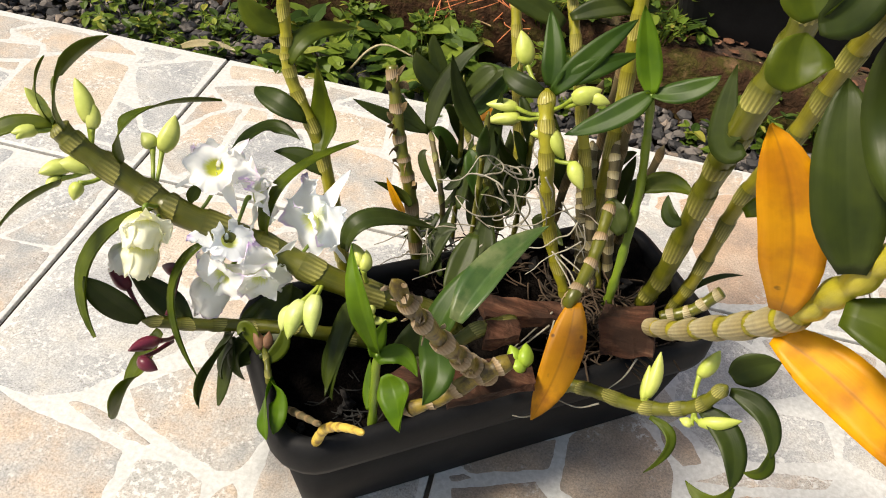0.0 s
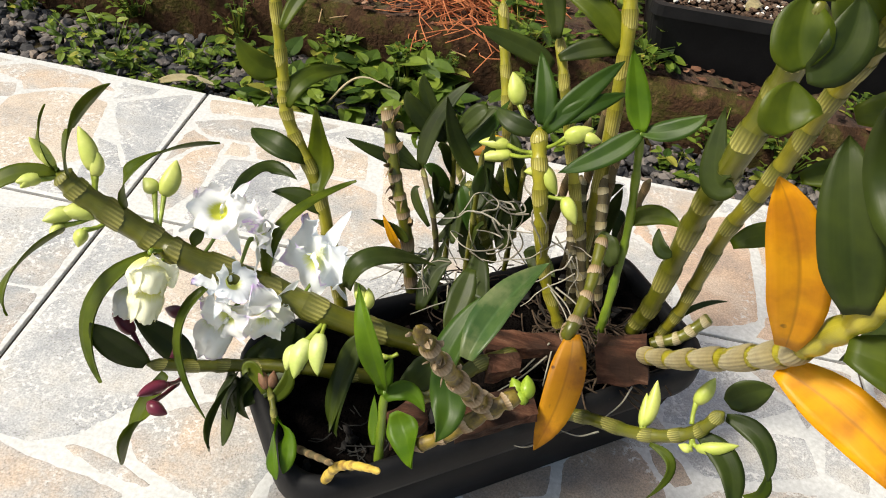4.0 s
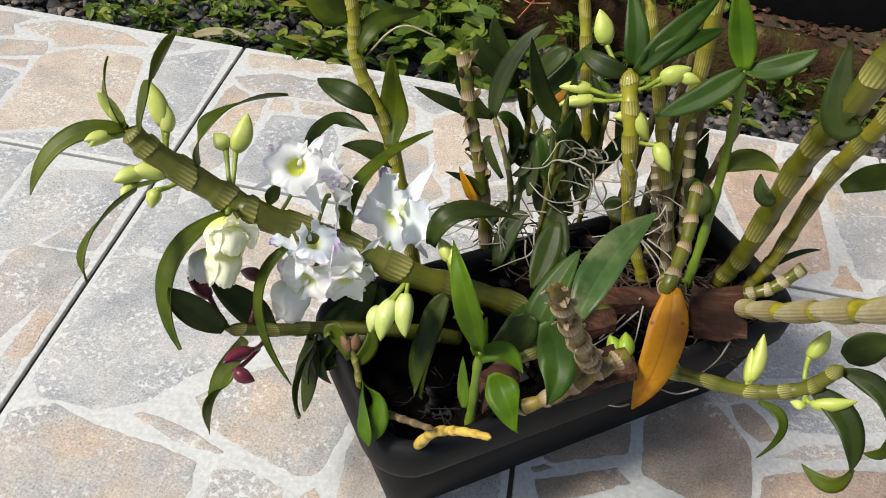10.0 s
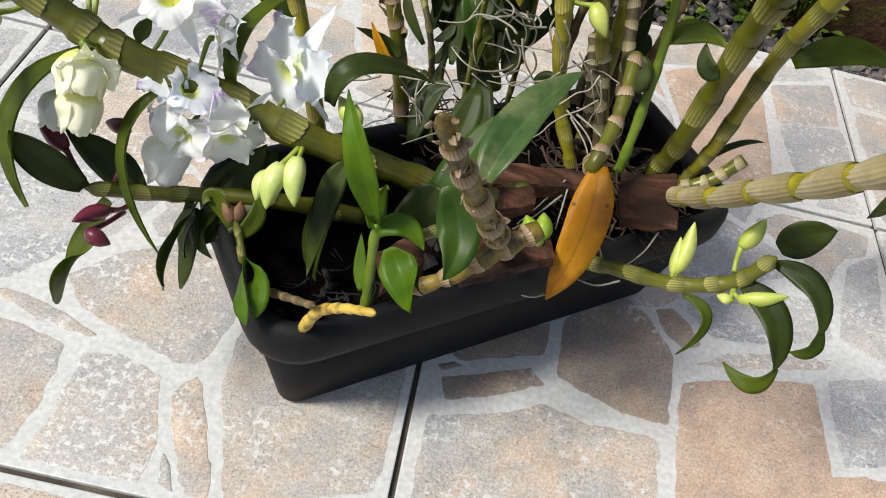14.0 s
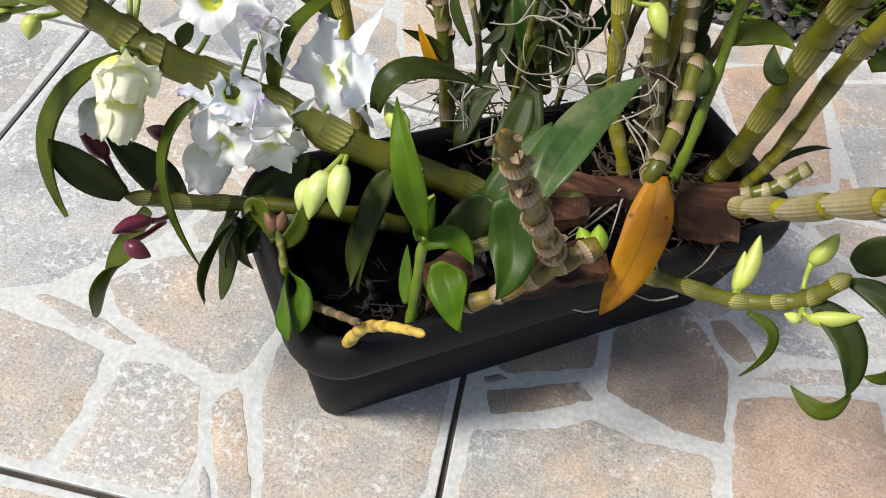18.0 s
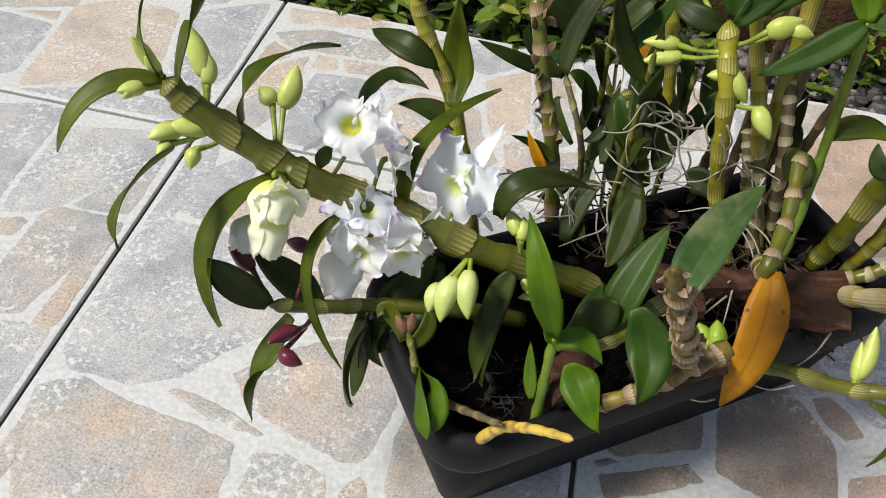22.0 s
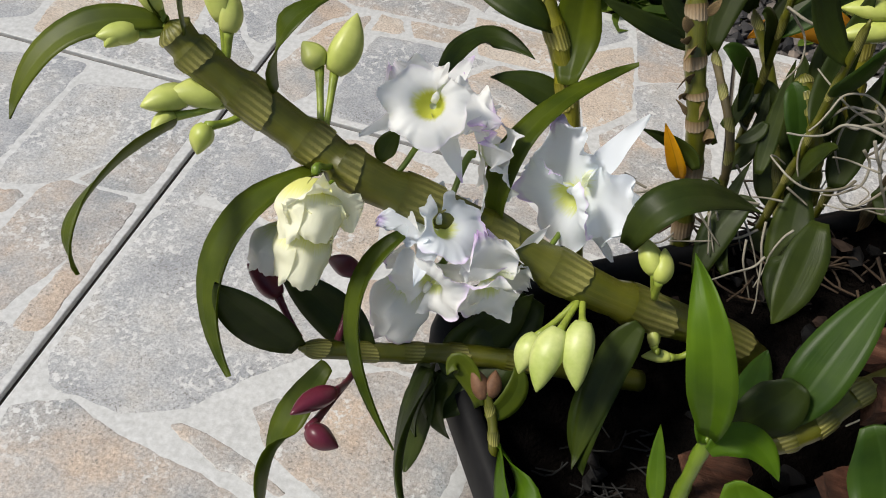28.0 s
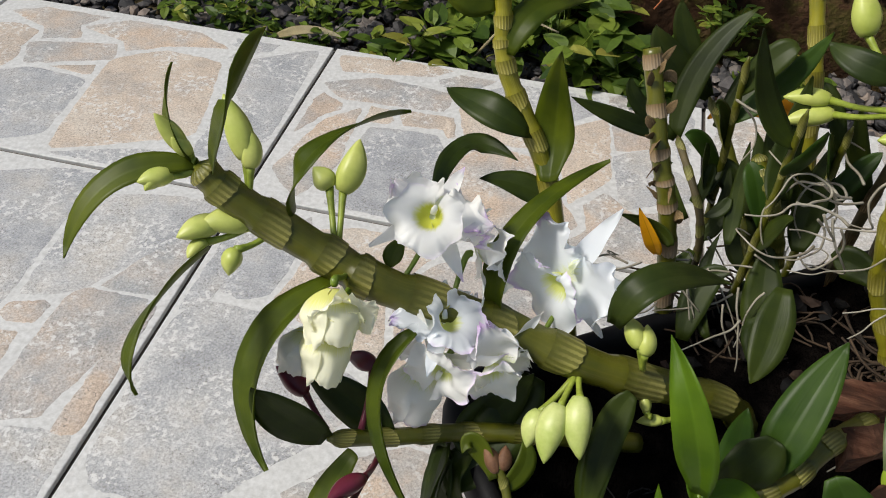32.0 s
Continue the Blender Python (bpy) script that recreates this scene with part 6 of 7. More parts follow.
leaf(shoot, (0.069, 0.687, 0.220), (0.052, 0.690, 0.276), (0.035, 0.722, 0.297), 0.021, (-0.3, -0.9, 0.2), LEAF_FRESH, fold=0.35)
leaf(shoot, (0.067, 0.684, 0.218), (0.067, 0.695, 0.227), (0.070, 0.707, 0.238), 0.014, (0.3, -0.9, 0.2), LEAF_FRESH)
leaf(shoot, (0.071, 0.682, 0.216), (0.087, 0.690, 0.222), (0.104, 0.680, 0.213), 0.016, (0.1, -0.5, 0.9), LEAF_FRESH)
leaf(shoot, (0.082, 0.668, 0.222), (0.094, 0.655, 0.212), (0.104, 0.622, 0.222), 0.026, (0.1, -0.8, 0.4), LEAF_FRESH, fold=0.3)
leaf(shoot, (0.066, 0.683, 0.149), (0.062, 0.696, 0.159), (0.057, 0.714, 0.176), 0.01, (-0.3, -0.9, 0.2), LEAF_FRESH)
leaf(shoot, (0.108, 0.668, 0.290), (0.122, 0.652, 0.268), (0.118, 0.624, 0.258), 0.027, (-0.1, -0.8, 0.4), LEAF_MID, fold=0.3)
leaf(shoot, (0.103, 0.718, 0.237), (0.094, 0.710, 0.219), (0.075, 0.699, 0.199), 0.026, (-0.1, -0.6, 0.6), LEAF_DARK_SHADED)
shoot, on = cane("thin orchid shoot with dried brown buds at the planter's corner", [(-0.020, 0.677, 0.125), (-0.023, 0.685, 0.152), (-0.030, 0.699, 0.164), (-0.039, 0.708, 0.174)], 0.0030, 0.0028, 4, CANE)
leaf(shoot, (-0.020, 0.686, 0.152), (-0.010, 0.645, 0.170), (-0.001, 0.626, 0.158), 0.017, (-0.4, -0.8, 0.4), LEAF_FRESH, blunt=1.5)
leaf(shoot, (-0.020, 0.686, 0.152), (-0.000, 0.651, 0.172), (0.003, 0.631, 0.160), 0.015, (0.3, -0.8, 0.4), LEAF_FRESH, blunt=1.5)
leaf(shoot, (-0.036, 0.699, 0.165), (-0.051, 0.711, 0.180), (-0.057, 0.704, 0.177), 0.014, (-0.2, -0.8, 0.5), LEAF)
leaf(shoot, (-0.031, 0.695, 0.161), (-0.020, 0.710, 0.170), (-0.024, 0.721, 0.181), 0.014, (0.2, -0.8, 0.4), LEAF)
bud(shoot, (-0.035, 0.702, 0.168), (-0.046, 0.712, 0.179), 0.0052, mat=BUD_DRY)
bud(shoot, (-0.033, 0.704, 0.168), (-0.033, 0.715, 0.178), 0.005, mat=BUD_DRY)
stub, on = cane("leafless olive orchid stub with torn papery collars and withered tip", [(0.166, 0.722, 0.178), (0.152, 0.682, 0.236), (0.138, 0.648, 0.286), (0.112, 0.607, 0.363), (0.096, 0.594, 0.404)], 0.0074, 0.0042, 9, CANE_STUB, SHEATH_TORN, cup=0.22, swell=0.10, bead=0.30, flare=0.08, belly=0.0008, bare=(8,))
leaf(stub, (0.128, 0.668, 0.300), (0.146, 0.711, 0.319), (0.176, 0.761, 0.324), 0.028, (-0.35, -0.55, 0.75), LEAF_SHEEN, fold=0.5)
leaf(stub, (0.116, 0.835, 0.232), (0.111, 0.806, 0.214), (0.104, 0.783, 0.198), 0.024, (-0.2, -0.8, 0.4), LEAF_DARK_SHADED)
leaf(stub, (0.107, 0.712, 0.216), (0.116, 0.734, 0.244), (0.132, 0.765, 0.270), 0.027, (-0.5, -0.6, 0.5), LEAF_MID, fold=0.3)
leaf(stub, (0.089, 0.704, 0.193), (0.093, 0.728, 0.201), (0.101, 0.761, 0.202), 0.020, (-0.1, -0.8, 0.5), LEAF_MID)
fg = random.Random(6)
for k in range(34):   # dry scraps that stand off the collars
    p = on(0.22 + 0.77 * k / 33)
    out = Vector((fg.uniform(-1, 1), fg.uniform(-1, 0.4), fg.uniform(-0.5, 0.7))).normalized()
    r = 0.0074 - 0.0030 * k / 33
    leaf(stub, p + out * r, p + out * (r + 0.002), p + out * (r + fg.uniform(0.002, 0.006)) + Vector((0, 0, fg.uniform(-0.003, 0.003))), fg.uniform(0.003, 0.006), (out.y, -out.x, 0.4), SHEATH_TORN, name="flake", thick=0.0005)
lying, on = cane("short green and tan orchid rhizome lying along the rim", [(0.170, 0.672, 0.268), (0.152, 0.661, 0.258), (0.128, 0.652, 0.234), (0.100, 0.648, 0.208)], 0.0066, 0.0052, 5, CANE_STUB, SHEATH_TORN, cup=0.25, swell=0.1, bead=0.2, flare=0.06)
bud(lying, (0.182, 0.716, 0.201), (0.173, 0.727, 0.209), 0.0085, (0.179, 0.714, 0.199), mat=BUD_FRESH)
bud(lying, (0.183, 0.721, 0.206), (0.181, 0.736, 0.218), 0.0072, (0.180, 0.718, 0.202), mat=BUD_FRESH)
bud(lying, (0.177, 0.723, 0.205), (0.169, 0.733, 0.214), 0.0062, (0.179, 0.718, 0.202), mat=BUD_FRESH)
cane("short olive orchid cane with pale sheath fans beneath the leaves", [(0.099, 0.701, 0.204), (0.118, 0.713, 0.211), (0.139, 0.738, 0.216), (0.168, 0.765, 0.208)], 0.0062, 0.0066, 4, CANE, SHEATH, cut=True)
yellow, on = cane("short yellow withered orchid cane resting on the rim", [(0.035, 0.640, 0.150), (0.046, 0.630, 0.188), (0.060, 0.619, 0.213), (0.073, 0.608, 0.232), (0.085, 0.596, 0.250)], 0.0044, 0.0024, 7, CANE_WITHERED, SHEATH_DRY, swell=0.10, bead=0.14, bare=range(7))
yellow, on = cane("thin dry straw-coloured orchid stalk inside the planter", [(0.003, 0.665, 0.147), (0.046, 0.620, 0.208)], 0.0032, 0.0022, 4, CANE_DRY, SHEATH_DRY)
stump, on = cane("thin tan orchid stump with a browning leaf", [(0.214, 0.802, 0.220), (0.209, 0.772, 0.240), (0.221, 0.812, 0.257), (0.227, 0.862, 0.279)], 0.0062, 0.0052, 6, CANE, SHEATH_TORN, cut=True, cup=0.25, flare=0.08, bead=0.1)
leaf(stump, (0.213, 0.771, 0.241), (0.212, 0.732, 0.210), (0.200, 0.703, 0.163), 0.031, (-0.2, -0.9, 0.3), LEAF_BROWNING, fold=0.15, blunt=0.8)
stump, on = cane("short green orchid stump with a cut end", [(0.306, 0.862, 0.157), (0.332, 0.865, 0.173), (0.353, 0.874, 0.197)], 0.0062, 0.0058, 4, CANE, SHEATH_GREY, cut=True)
leaf(stump, (0.324, 0.881, 0.175), (0.342, 0.883, 0.202), (0.374, 0.902, 0.198), 0.006, (0, -0.6, 0.8), LEAF_DARK_SHADED)


# ---- strap leaves of a plant standing beside the terrace edge ----
strap = thing("strap_leaf_plant", (1.25, 0.95, 0.0), "plant with long drooping dark green strap leaves on the tiles", "plant")
leaf(strap, (0.800, 1.289, 0.251), (0.653, 1.082, 0.120), (0.545, 0.964, 0.090), 0.034, (-0.2, -0.3, 0.9), LEAF_DARK_SHADED)
leaf(strap, (0.850, 1.169, 0.169), (0.734, 1.045, 0.120), (0.626, 0.892, 0.080), 0.04, (-0.2, -0.3, 0.9), LEAF_DARK_SHADED)
leaf(strap, (0.850, 1.101, 0.125), (0.728, 0.981, 0.100), (0.647, 0.911, 0.060), 0.03, (-0.2, -0.3, 0.9), LEAF_DARK_SHADED)
for q in ((0.82, 1.05, 0.22), (0.86, 0.95, 0.22), (0.86, 0.90, 0.20)):
    v, f, uv = tube(smooth_line([(1.25, 0.95, 0.0), (1.10, 0.97, 0.22), q], 10), [0.006] * 11, 8)
    part("stem", mesh("stem", v, f, CANE, uv), strap)


# ---- slender dark shoots filling the thicket ----
g = random.Random(21)
for x, y, h in ((0.085, 0.940, 0.20), (0.110, 0.905, 0.20), (0.150, 0.935, 0.17), (0.185, 0.945, 0.22), (0.215, 0.955, 0.24), (0.240, 0.930, 0.20), (0.255, 0.960, 0.17)):
    dry = x > 0.17
    lean = (g.uniform(-0.02, 0.02), g.uniform(-0.01, 0.02))
    shoot, on = cane("slender brown dry orchid cane in the thicket" if dry else "slender dark green orchid shoot in the thicket", [(x, y, 0.12), (x + lean[0] * 0.4, y + lean[1], 0.12 + h * 0.5), (x + lean[0], y + lean[1], 0.12 + h)], 0.0046 if dry else 0.0030, 0.0040 if dry else 0.0024, 6, CANE_DRY if dry else CANE, SHEATH_DRY if dry else SHEATH)
    for k in range(1 if dry else 5):
        p = on(0.40 + 0.58 * k / 5)
        a = g.uniform(0, 6.3)
        d = Vector((math.cos(a), math.sin(a), 0)) * g.uniform(0.02, 0.045)
        leaf(shoot, p, p + d * 0.6 + Vector((0, 0, g.uniform(0.022, 0.035))), p + d + Vector((0, 0, g.uniform(0.03, 0.075))), g.uniform(0.012, 0.020), (-d.x * 8, -d.y * 8 - 0.4, 0.5), LEAF_MID if k % 2 else LEAF_DARK_SHADED)

dry = thing("fallen_leaf", (-0.479, 1.395, -0.012), "narrow pale straw-coloured dry leaf lying at the tile edge", "leaf")
leaf(dry, (-0.479, 1.395, -0.012), (-0.432, 1.413, -0.002), (-0.385, 1.424, -0.012), 0.016, (0, -0.3, 0.9), SHEATH_GREY)

stalk = thing("dry_stalk", (-0.194, 1.43, -0.017), "thin pale dry stalk arching out of the weeds", "plant stalk")
arch_line = smooth_line([(-0.194, 1.43, -0.017), (-0.156, 1.43, 0.038), (-0.124, 1.43, 0.056), (-0.079, 1.43, 0.045)], 14)
v, f, uv = tube(arch_line, [0.0022 - 0.0009 * k / 14 for k in range(15)], 6)
part("stem", mesh("stem", v, f, SHEATH_GREY, uv), stalk)
crisp = thing("fallen_leaf", (0.494, 1.718, 0.172), "curled dry tan leaf lying on the soil of a planter", "leaf")
leaf(crisp, (0.494, 1.718, 0.170), (0.512, 1.730, 0.182), (0.526, 1.751, 0.171), 0.024, (0, -0.5, 0.8), SHEATH_GREY)


# ---- stones printed in relief on the tiles ----
def outline(corners, seed):
    """Rounded, slightly ragged outline of a stone."""
    p = [Vector((x, y)) for x, y in corners]
    for cut in (0.07, 0.25):
        p = [q for i in range(len(p)) for q in (p[i].lerp(p[(i + 1) % len(p)], cut), p[i].lerp(p[(i + 1) % len(p)], 1 - cut))]
    if sum(p[i].x * p[(i + 1) % len(p)].y - p[(i + 1) % len(p)].x * p[i].y for i in range(len(p))) < 0:
        p.reverse()
    fine = []
    for i, q in enumerate(p):   # points about 5 mm apart, so that the edge can be ragged
        r = p[(i + 1) % len(p)]
        m = max(1, min(8, int((r - q).length / 0.005)))
        fine += [q.lerp(r, k / m) for k in range(m)]
    return [q + Vector((noise.noise(Vector((q.x * 60, q.y * 60, seed))), noise.noise(Vector((q.y * 60, q.x * 60, seed + 3))))) * 0.0022 + Vector((noise.noise(Vector((q.x * 210, q.y * 210, seed))), noise.noise(Vector((q.y * 210, q.x * 210, seed + 5))))) * 0.0016 for q in fine]


JOINED = {}


def stone(i, j, tone, *corners):
    ring = outline(corners, i * 7 + j)
    mid = sum(ring, Vector((0, 0))) / len(ring)
    n = len(ring)
    top = 0.00024 + 0.00006 * noise.noise(Vector((mid.x * 37, mid.y * 41, 2.5)))
    verts = [(*q, -0.0001) for q in ring] + [(*q.lerp(mid, 0.025), top * 0.6) for q in ring] + [(*q.lerp(mid, 0.06), top) for q in ring]
    faces = [(a * n + k, a * n + (k + 1) % n, (a + 1) * n + (k + 1) % n, (a + 1) * n + k) for a in range(2) for k in range(n)]
    faces.append(tuple(2 * n + k for k in range(n)))
    if not (-2 <= i <= 3 and -2 <= j):   # tiles far from the camera: their stones stay one part a tone
        vs, fs = JOINED.setdefault((i, j, tone), ([], []))
        fs.extend([tuple(k + len(vs) for k in f) for f in faces])
        vs.extend(verts)
        return
    part("stone", mesh("stone", verts, faces, STONES[tone]), TILES[i, j])


def crazy(i, j, seed):
    """Fill a tile with irregular stones by splitting it again and again."""
    g = random.Random(seed)
    x, y = X0 + i * PITCH, Y0 + j * PITCH
    todo = [[(x + 0.006, y + 0.006), (x + PITCH - 0.006, y + 0.006), (x + PITCH - 0.006, min(EDGE - 0.004, y + PITCH - 0.006)), (x + 0.006, min(EDGE - 0.004, y + PITCH - 0.006))]]
    done = []
    while todo:
        q = [Vector(c) for c in todo.pop()]
        e = [(q[(k + 1) % 4] - q[k]).length for k in range(4)]
        if max(e) < g.uniform(0.12, 0.24):
            done.append(q)
            continue
        k = 0 if e[0] + e[2] > e[1] + e[3] else 1
        q = q[k:] + q[:k]
        s, t = g.uniform(0.32, 0.68), g.uniform(0.32, 0.68)
        a, b = q[0].lerp(q[1], s), q[3].lerp(q[2], t)
        todo += [[q[0], a, b, q[3]], [a, q[1], q[2], b]]
    for q in done:
        mid = sum(q, Vector((0, 0))) / 4
        size = max((c - mid).length for c in q)
        stone(i, j, g.choice(("grey", "tan", "grey", "tan", "sand", "brown")), *[tuple(mid + (c - mid) * (1 - 0.008 / size)) for c in q])


for i in range(-4, 6):
    for j in range(-4, 2):
        if (i, j) not in ((-1, 0), (0, 0), (1, 0), (1, 1), (0, 1), (-1, 1)):
            crazy(i, j, 11 * i + 5 * j + 40)
for (i, j, tone), (vs, fs) in JOINED.items():
    part("stones", mesh("stones", vs, fs, STONES[tone]), TILES[i, j], kind="stuff")
stone(-1, 0, "grey", (-0.759, 0.980), (-0.589, 1.048), (-0.540, 1.048), (-0.540, 0.971), (-0.533, 0.879), (-0.534, 0.841), (-0.588, 0.820), (-0.635, 0.863), (-0.688, 0.897))
stone(-1, 0, "grey", (-0.671, 0.857), (-0.655, 0.881), (-0.617, 0.854), (-0.606, 0.823), (-0.639, 0.814))
stone(-1, 0, "grey", (-0.527, 0.861), (-0.536, 1.016), (-0.458, 1.035), (-0.391, 1.043), (-0.393, 1.003), (-0.437, 0.934), (-0.472, 0.882))
stone(-1, 0, "sand", (-0.631, 0.797), (-0.495, 0.828), (-0.492, 0.744), (-0.499, 0.694), (-0.513, 0.663))
stone(-1, 0, "tan", (-0.643, 0.802), (-0.549, 0.836), (-0.528, 0.820), (-0.632, 0.791))
stone(-1, 0, "tan", (-0.481, 0.739), (-0.481, 0.876), (-0.468, 0.892), (-0.400, 0.893), (-0.407, 0.822), (-0.427, 0.746), (-0.463, 0.734))
stone(-1, 0, "tan", (-0.459, 0.893), (-0.393, 1.025), (-0.388, 0.897))
stone(-1, 0, "tan", (-0.413, 0.737), (-0.405, 0.886), (-0.388, 0.889), (-0.386, 0.741), (-0.398, 0.733))
stone(-1, 0, "grey", (-0.490, 0.727), (-0.386, 0.745), (-0.386, 0.561), (-0.422, 0.561), (-0.481, 0.626))
stone(0, 0, "grey", (-0.370, 0.724), (-0.370, 0.875), (-0.356, 0.908), (-0.272, 0.906), (-0.157, 0.843), (-0.181, 0.792), (-0.221, 0.751), (-0.250, 0.715), (-0.293, 0.697), (-0.356, 0.700))
stone(0, 0, "grey", (-0.367, 1.048), (-0.343, 1.048), (-0.332, 0.996), (-0.343, 0.907), (-0.370, 0.883))
stone(0, 0, "grey", (-0.346, 0.922), (-0.335, 0.999), (-0.288, 1.048), (-0.283, 1.012), (-0.289, 0.927), (-0.319, 0.913))
stone(0, 0, "tan", (-0.206, 0.733), (-0.168, 0.773), (-0.114, 0.802), (-0.073, 0.795), (-0.043, 0.744), (-0.047, 0.721), (-0.057, 0.677), (-0.077, 0.671), (-0.130, 0.686), (-0.177, 0.704))
stone(0, 0, "tan", (-0.255, 0.701), (-0.246, 0.706), (-0.208, 0.702), (-0.151, 0.682), (-0.159, 0.678), (-0.204, 0.682))
stone(0, 0, "tan", (-0.370, 0.679), (-0.334, 0.698), (-0.282, 0.683), (-0.231, 0.678), (-0.171, 0.667), (-0.167, 0.611), (-0.173, 0.564), (-0.218, 0.563), (-0.327, 0.562), (-0.350, 0.607), (-0.364, 0.646))
stone(0, 0, "pale", (-0.156, 0.664), (-0.122, 0.668), (-0.086, 0.658), (-0.079, 0.632), (-0.067, 0.600), (-0.066, 0.564), (-0.163, 0.562), (-0.156, 0.596), (-0.156, 0.635))
stone(0, 0, "tan", (-0.055, 0.567), (-0.060, 0.594), (-0.050, 0.583), (-0.041, 0.562))
stone(0, 0, "tan", (-0.071, 0.642), (-0.068, 0.656), (-0.057, 0.666), (-0.044, 0.642), (-0.027, 0.606), (-0.016, 0.576), (-0.013, 0.562), (-0.033, 0.562), (-0.042, 0.578), (-0.054, 0.598), (-0.067, 0.624))
stone(0, 0, "tan", (-0.037, 0.660), (-0.039, 0.711), (-0.030, 0.758), (0.021, 0.755), (0.114, 0.734), (0.116, 0.705), (0.113, 0.596), (-0.004, 0.562), (-0.017, 0.608))
stone(1, 0, "brown", (0.164, 0.740), (0.242, 0.768), (0.243, 0.806), (0.208, 0.791), (0.159, 0.754), (0.150, 0.745))
stone(1, 0, "brown", (0.143, 0.730), (0.154, 0.737), (0.165, 0.735), (0.147, 0.724))
stone(1, 0, "brown", (0.146, 0.718), (0.193, 0.735), (0.228, 0.750), (0.243, 0.735), (0.196, 0.711), (0.154, 0.695))
stone(1, 0, "brown", (0.255, 0.815), (0.305, 0.866), (0.325, 0.862), (0.352, 0.832), (0.369, 0.802), (0.361, 0.720), (0.318, 0.722), (0.276, 0.738), (0.252, 0.746))
stone(1, 0, "tan", (0.140, 0.679), (0.199, 0.693), (0.239, 0.713), (0.247, 0.714), (0.283, 0.706), (0.353, 0.708), (0.349, 0.650), (0.345, 0.612), (0.138, 0.576), (0.139, 0.627))
stone(1, 0, "peach", (0.372, 0.773), (0.465, 0.800), (0.514, 0.809), (0.516, 0.715), (0.514, 0.674), (0.362, 0.644))
stone(1, 0, "brown", (0.350, 0.852), (0.368, 0.861), (0.388, 0.843), (0.398, 0.820), (0.378, 0.812), (0.362, 0.827))
stone(1, 0, "grey", (0.380, 0.867), (0.443, 0.910), (0.537, 0.918), (0.547, 0.866), (0.470, 0.842), (0.410, 0.832))
stone(1, 0, "tan", (0.388, 0.795), (0.429, 0.822), (0.486, 0.834), (0.538, 0.842), (0.530, 0.827), (0.438, 0.804))
stone(1, 0, "grey", (0.525, 0.814), (0.596, 0.836), (0.572, 0.730), (0.528, 0.718))
stone(0, 0, "tan", (-0.363, 0.658), (-0.344, 0.611), (-0.352, 0.561), (-0.370, 0.561), (-0.370, 0.565))
stone(1, 0, "grey", (0.577, 0.980), (0.620, 1.010), (0.599, 0.851), (0.549, 0.872))
stone(1, 0, "grey", (0.382, 1.009), (0.441, 1.011), (0.534, 0.958), (0.439, 0.909), (0.365, 0.893))
stone(1, 1, "grey", (0.525, 1.215), (0.619, 1.234), (0.620, 1.112), (0.538, 1.090))
stone(1, 1, "tan", (0.523, 1.297), (0.620, 1.333), (0.616, 1.236), (0.524, 1.212))
stone(1, 1, "peach", (0.364, 1.272), (0.514, 1.339), (0.506, 1.093), (0.415, 1.064))
stone(1, 1, "tan", (0.334, 1.365), (0.472, 1.372), (0.459, 1.312), (0.342, 1.275))
stone(-1, 1, "sand", (-0.632, 1.064), (-0.658, 1.265), (-0.594, 1.306), (-0.509, 1.300), (-0.471, 1.139))
stone(-1, 1, "grey", (-0.806, 1.185), (-0.746, 1.219), (-0.656, 1.212), (-0.646, 1.094), (-0.705, 1.064))
stone(-1, 1, "grey", (-0.631, 1.065), (-0.523, 1.102), (-0.429, 1.100), (-0.400, 1.066), (-0.518, 1.064))
stone(-1, 1, "grey", (-0.505, 1.298), (-0.393, 1.372), (-0.386, 1.149), (-0.411, 1.154))
stone(-1, 1, "tan", (-0.785, 1.272), (-0.663, 1.301), (-0.649, 1.262), (-0.760, 1.220))
stone(0, 1, "sand", (-0.370, 1.362), (-0.262, 1.372), (-0.204, 1.368), (-0.234, 1.342), (-0.352, 1.323))
stone(0, 1, "tan", (-0.370, 1.291), (-0.300, 1.324), (-0.193, 1.315), (-0.194, 1.271), (-0.332, 1.261))
stone(0, 1, "grey", (-0.281, 1.219), (-0.192, 1.226), (-0.169, 1.174), (-0.183, 1.065), (-0.289, 1.065), (-0.286, 1.141))
stone(0, 1, "tan", (-0.367, 1.110), (-0.337, 1.219), (-0.299, 1.256), (-0.292, 1.133), (-0.320, 1.066))
stone(0, 1, "sand", (-0.187, 1.302), (-0.083, 1.297), (-0.069, 1.227), (-0.163, 1.226))
stone(0, 1, "sand", (-0.055, 1.274), (0.007, 1.321), (0.022, 1.197), (-0.024, 1.137))
stone(0, 1, "grey", (0.016, 1.244), (0.072, 1.272), (0.081, 1.169), (0.034, 1.145))
stone(0, 1, "tan", (0.000, 1.372), (0.062, 1.372), (0.076, 1.272), (0.020, 1.249))
stone(-1, 0, "grey", (-0.712, 0.841), (-0.697, 0.894), (-0.735, 0.935), (-0.758, 0.964), (-0.789, 1.015), (-0.845, 1.006), (-0.868, 0.954), (-0.868, 0.913), (-0.867, 0.876), (-0.866, 0.817), (-0.813, 0.796), (-0.757, 0.805))
stone(-1, 0, "tan", (-0.820, 0.792), (-0.868, 0.789), (-0.867, 0.742), (-0.867, 0.705), (-0.868, 0.650), (-0.822, 0.615), (-0.762, 0.619), (-0.713, 0.652), (-0.686, 0.705), (-0.689, 0.764), (-0.722, 0.814), (-0.785, 0.792))
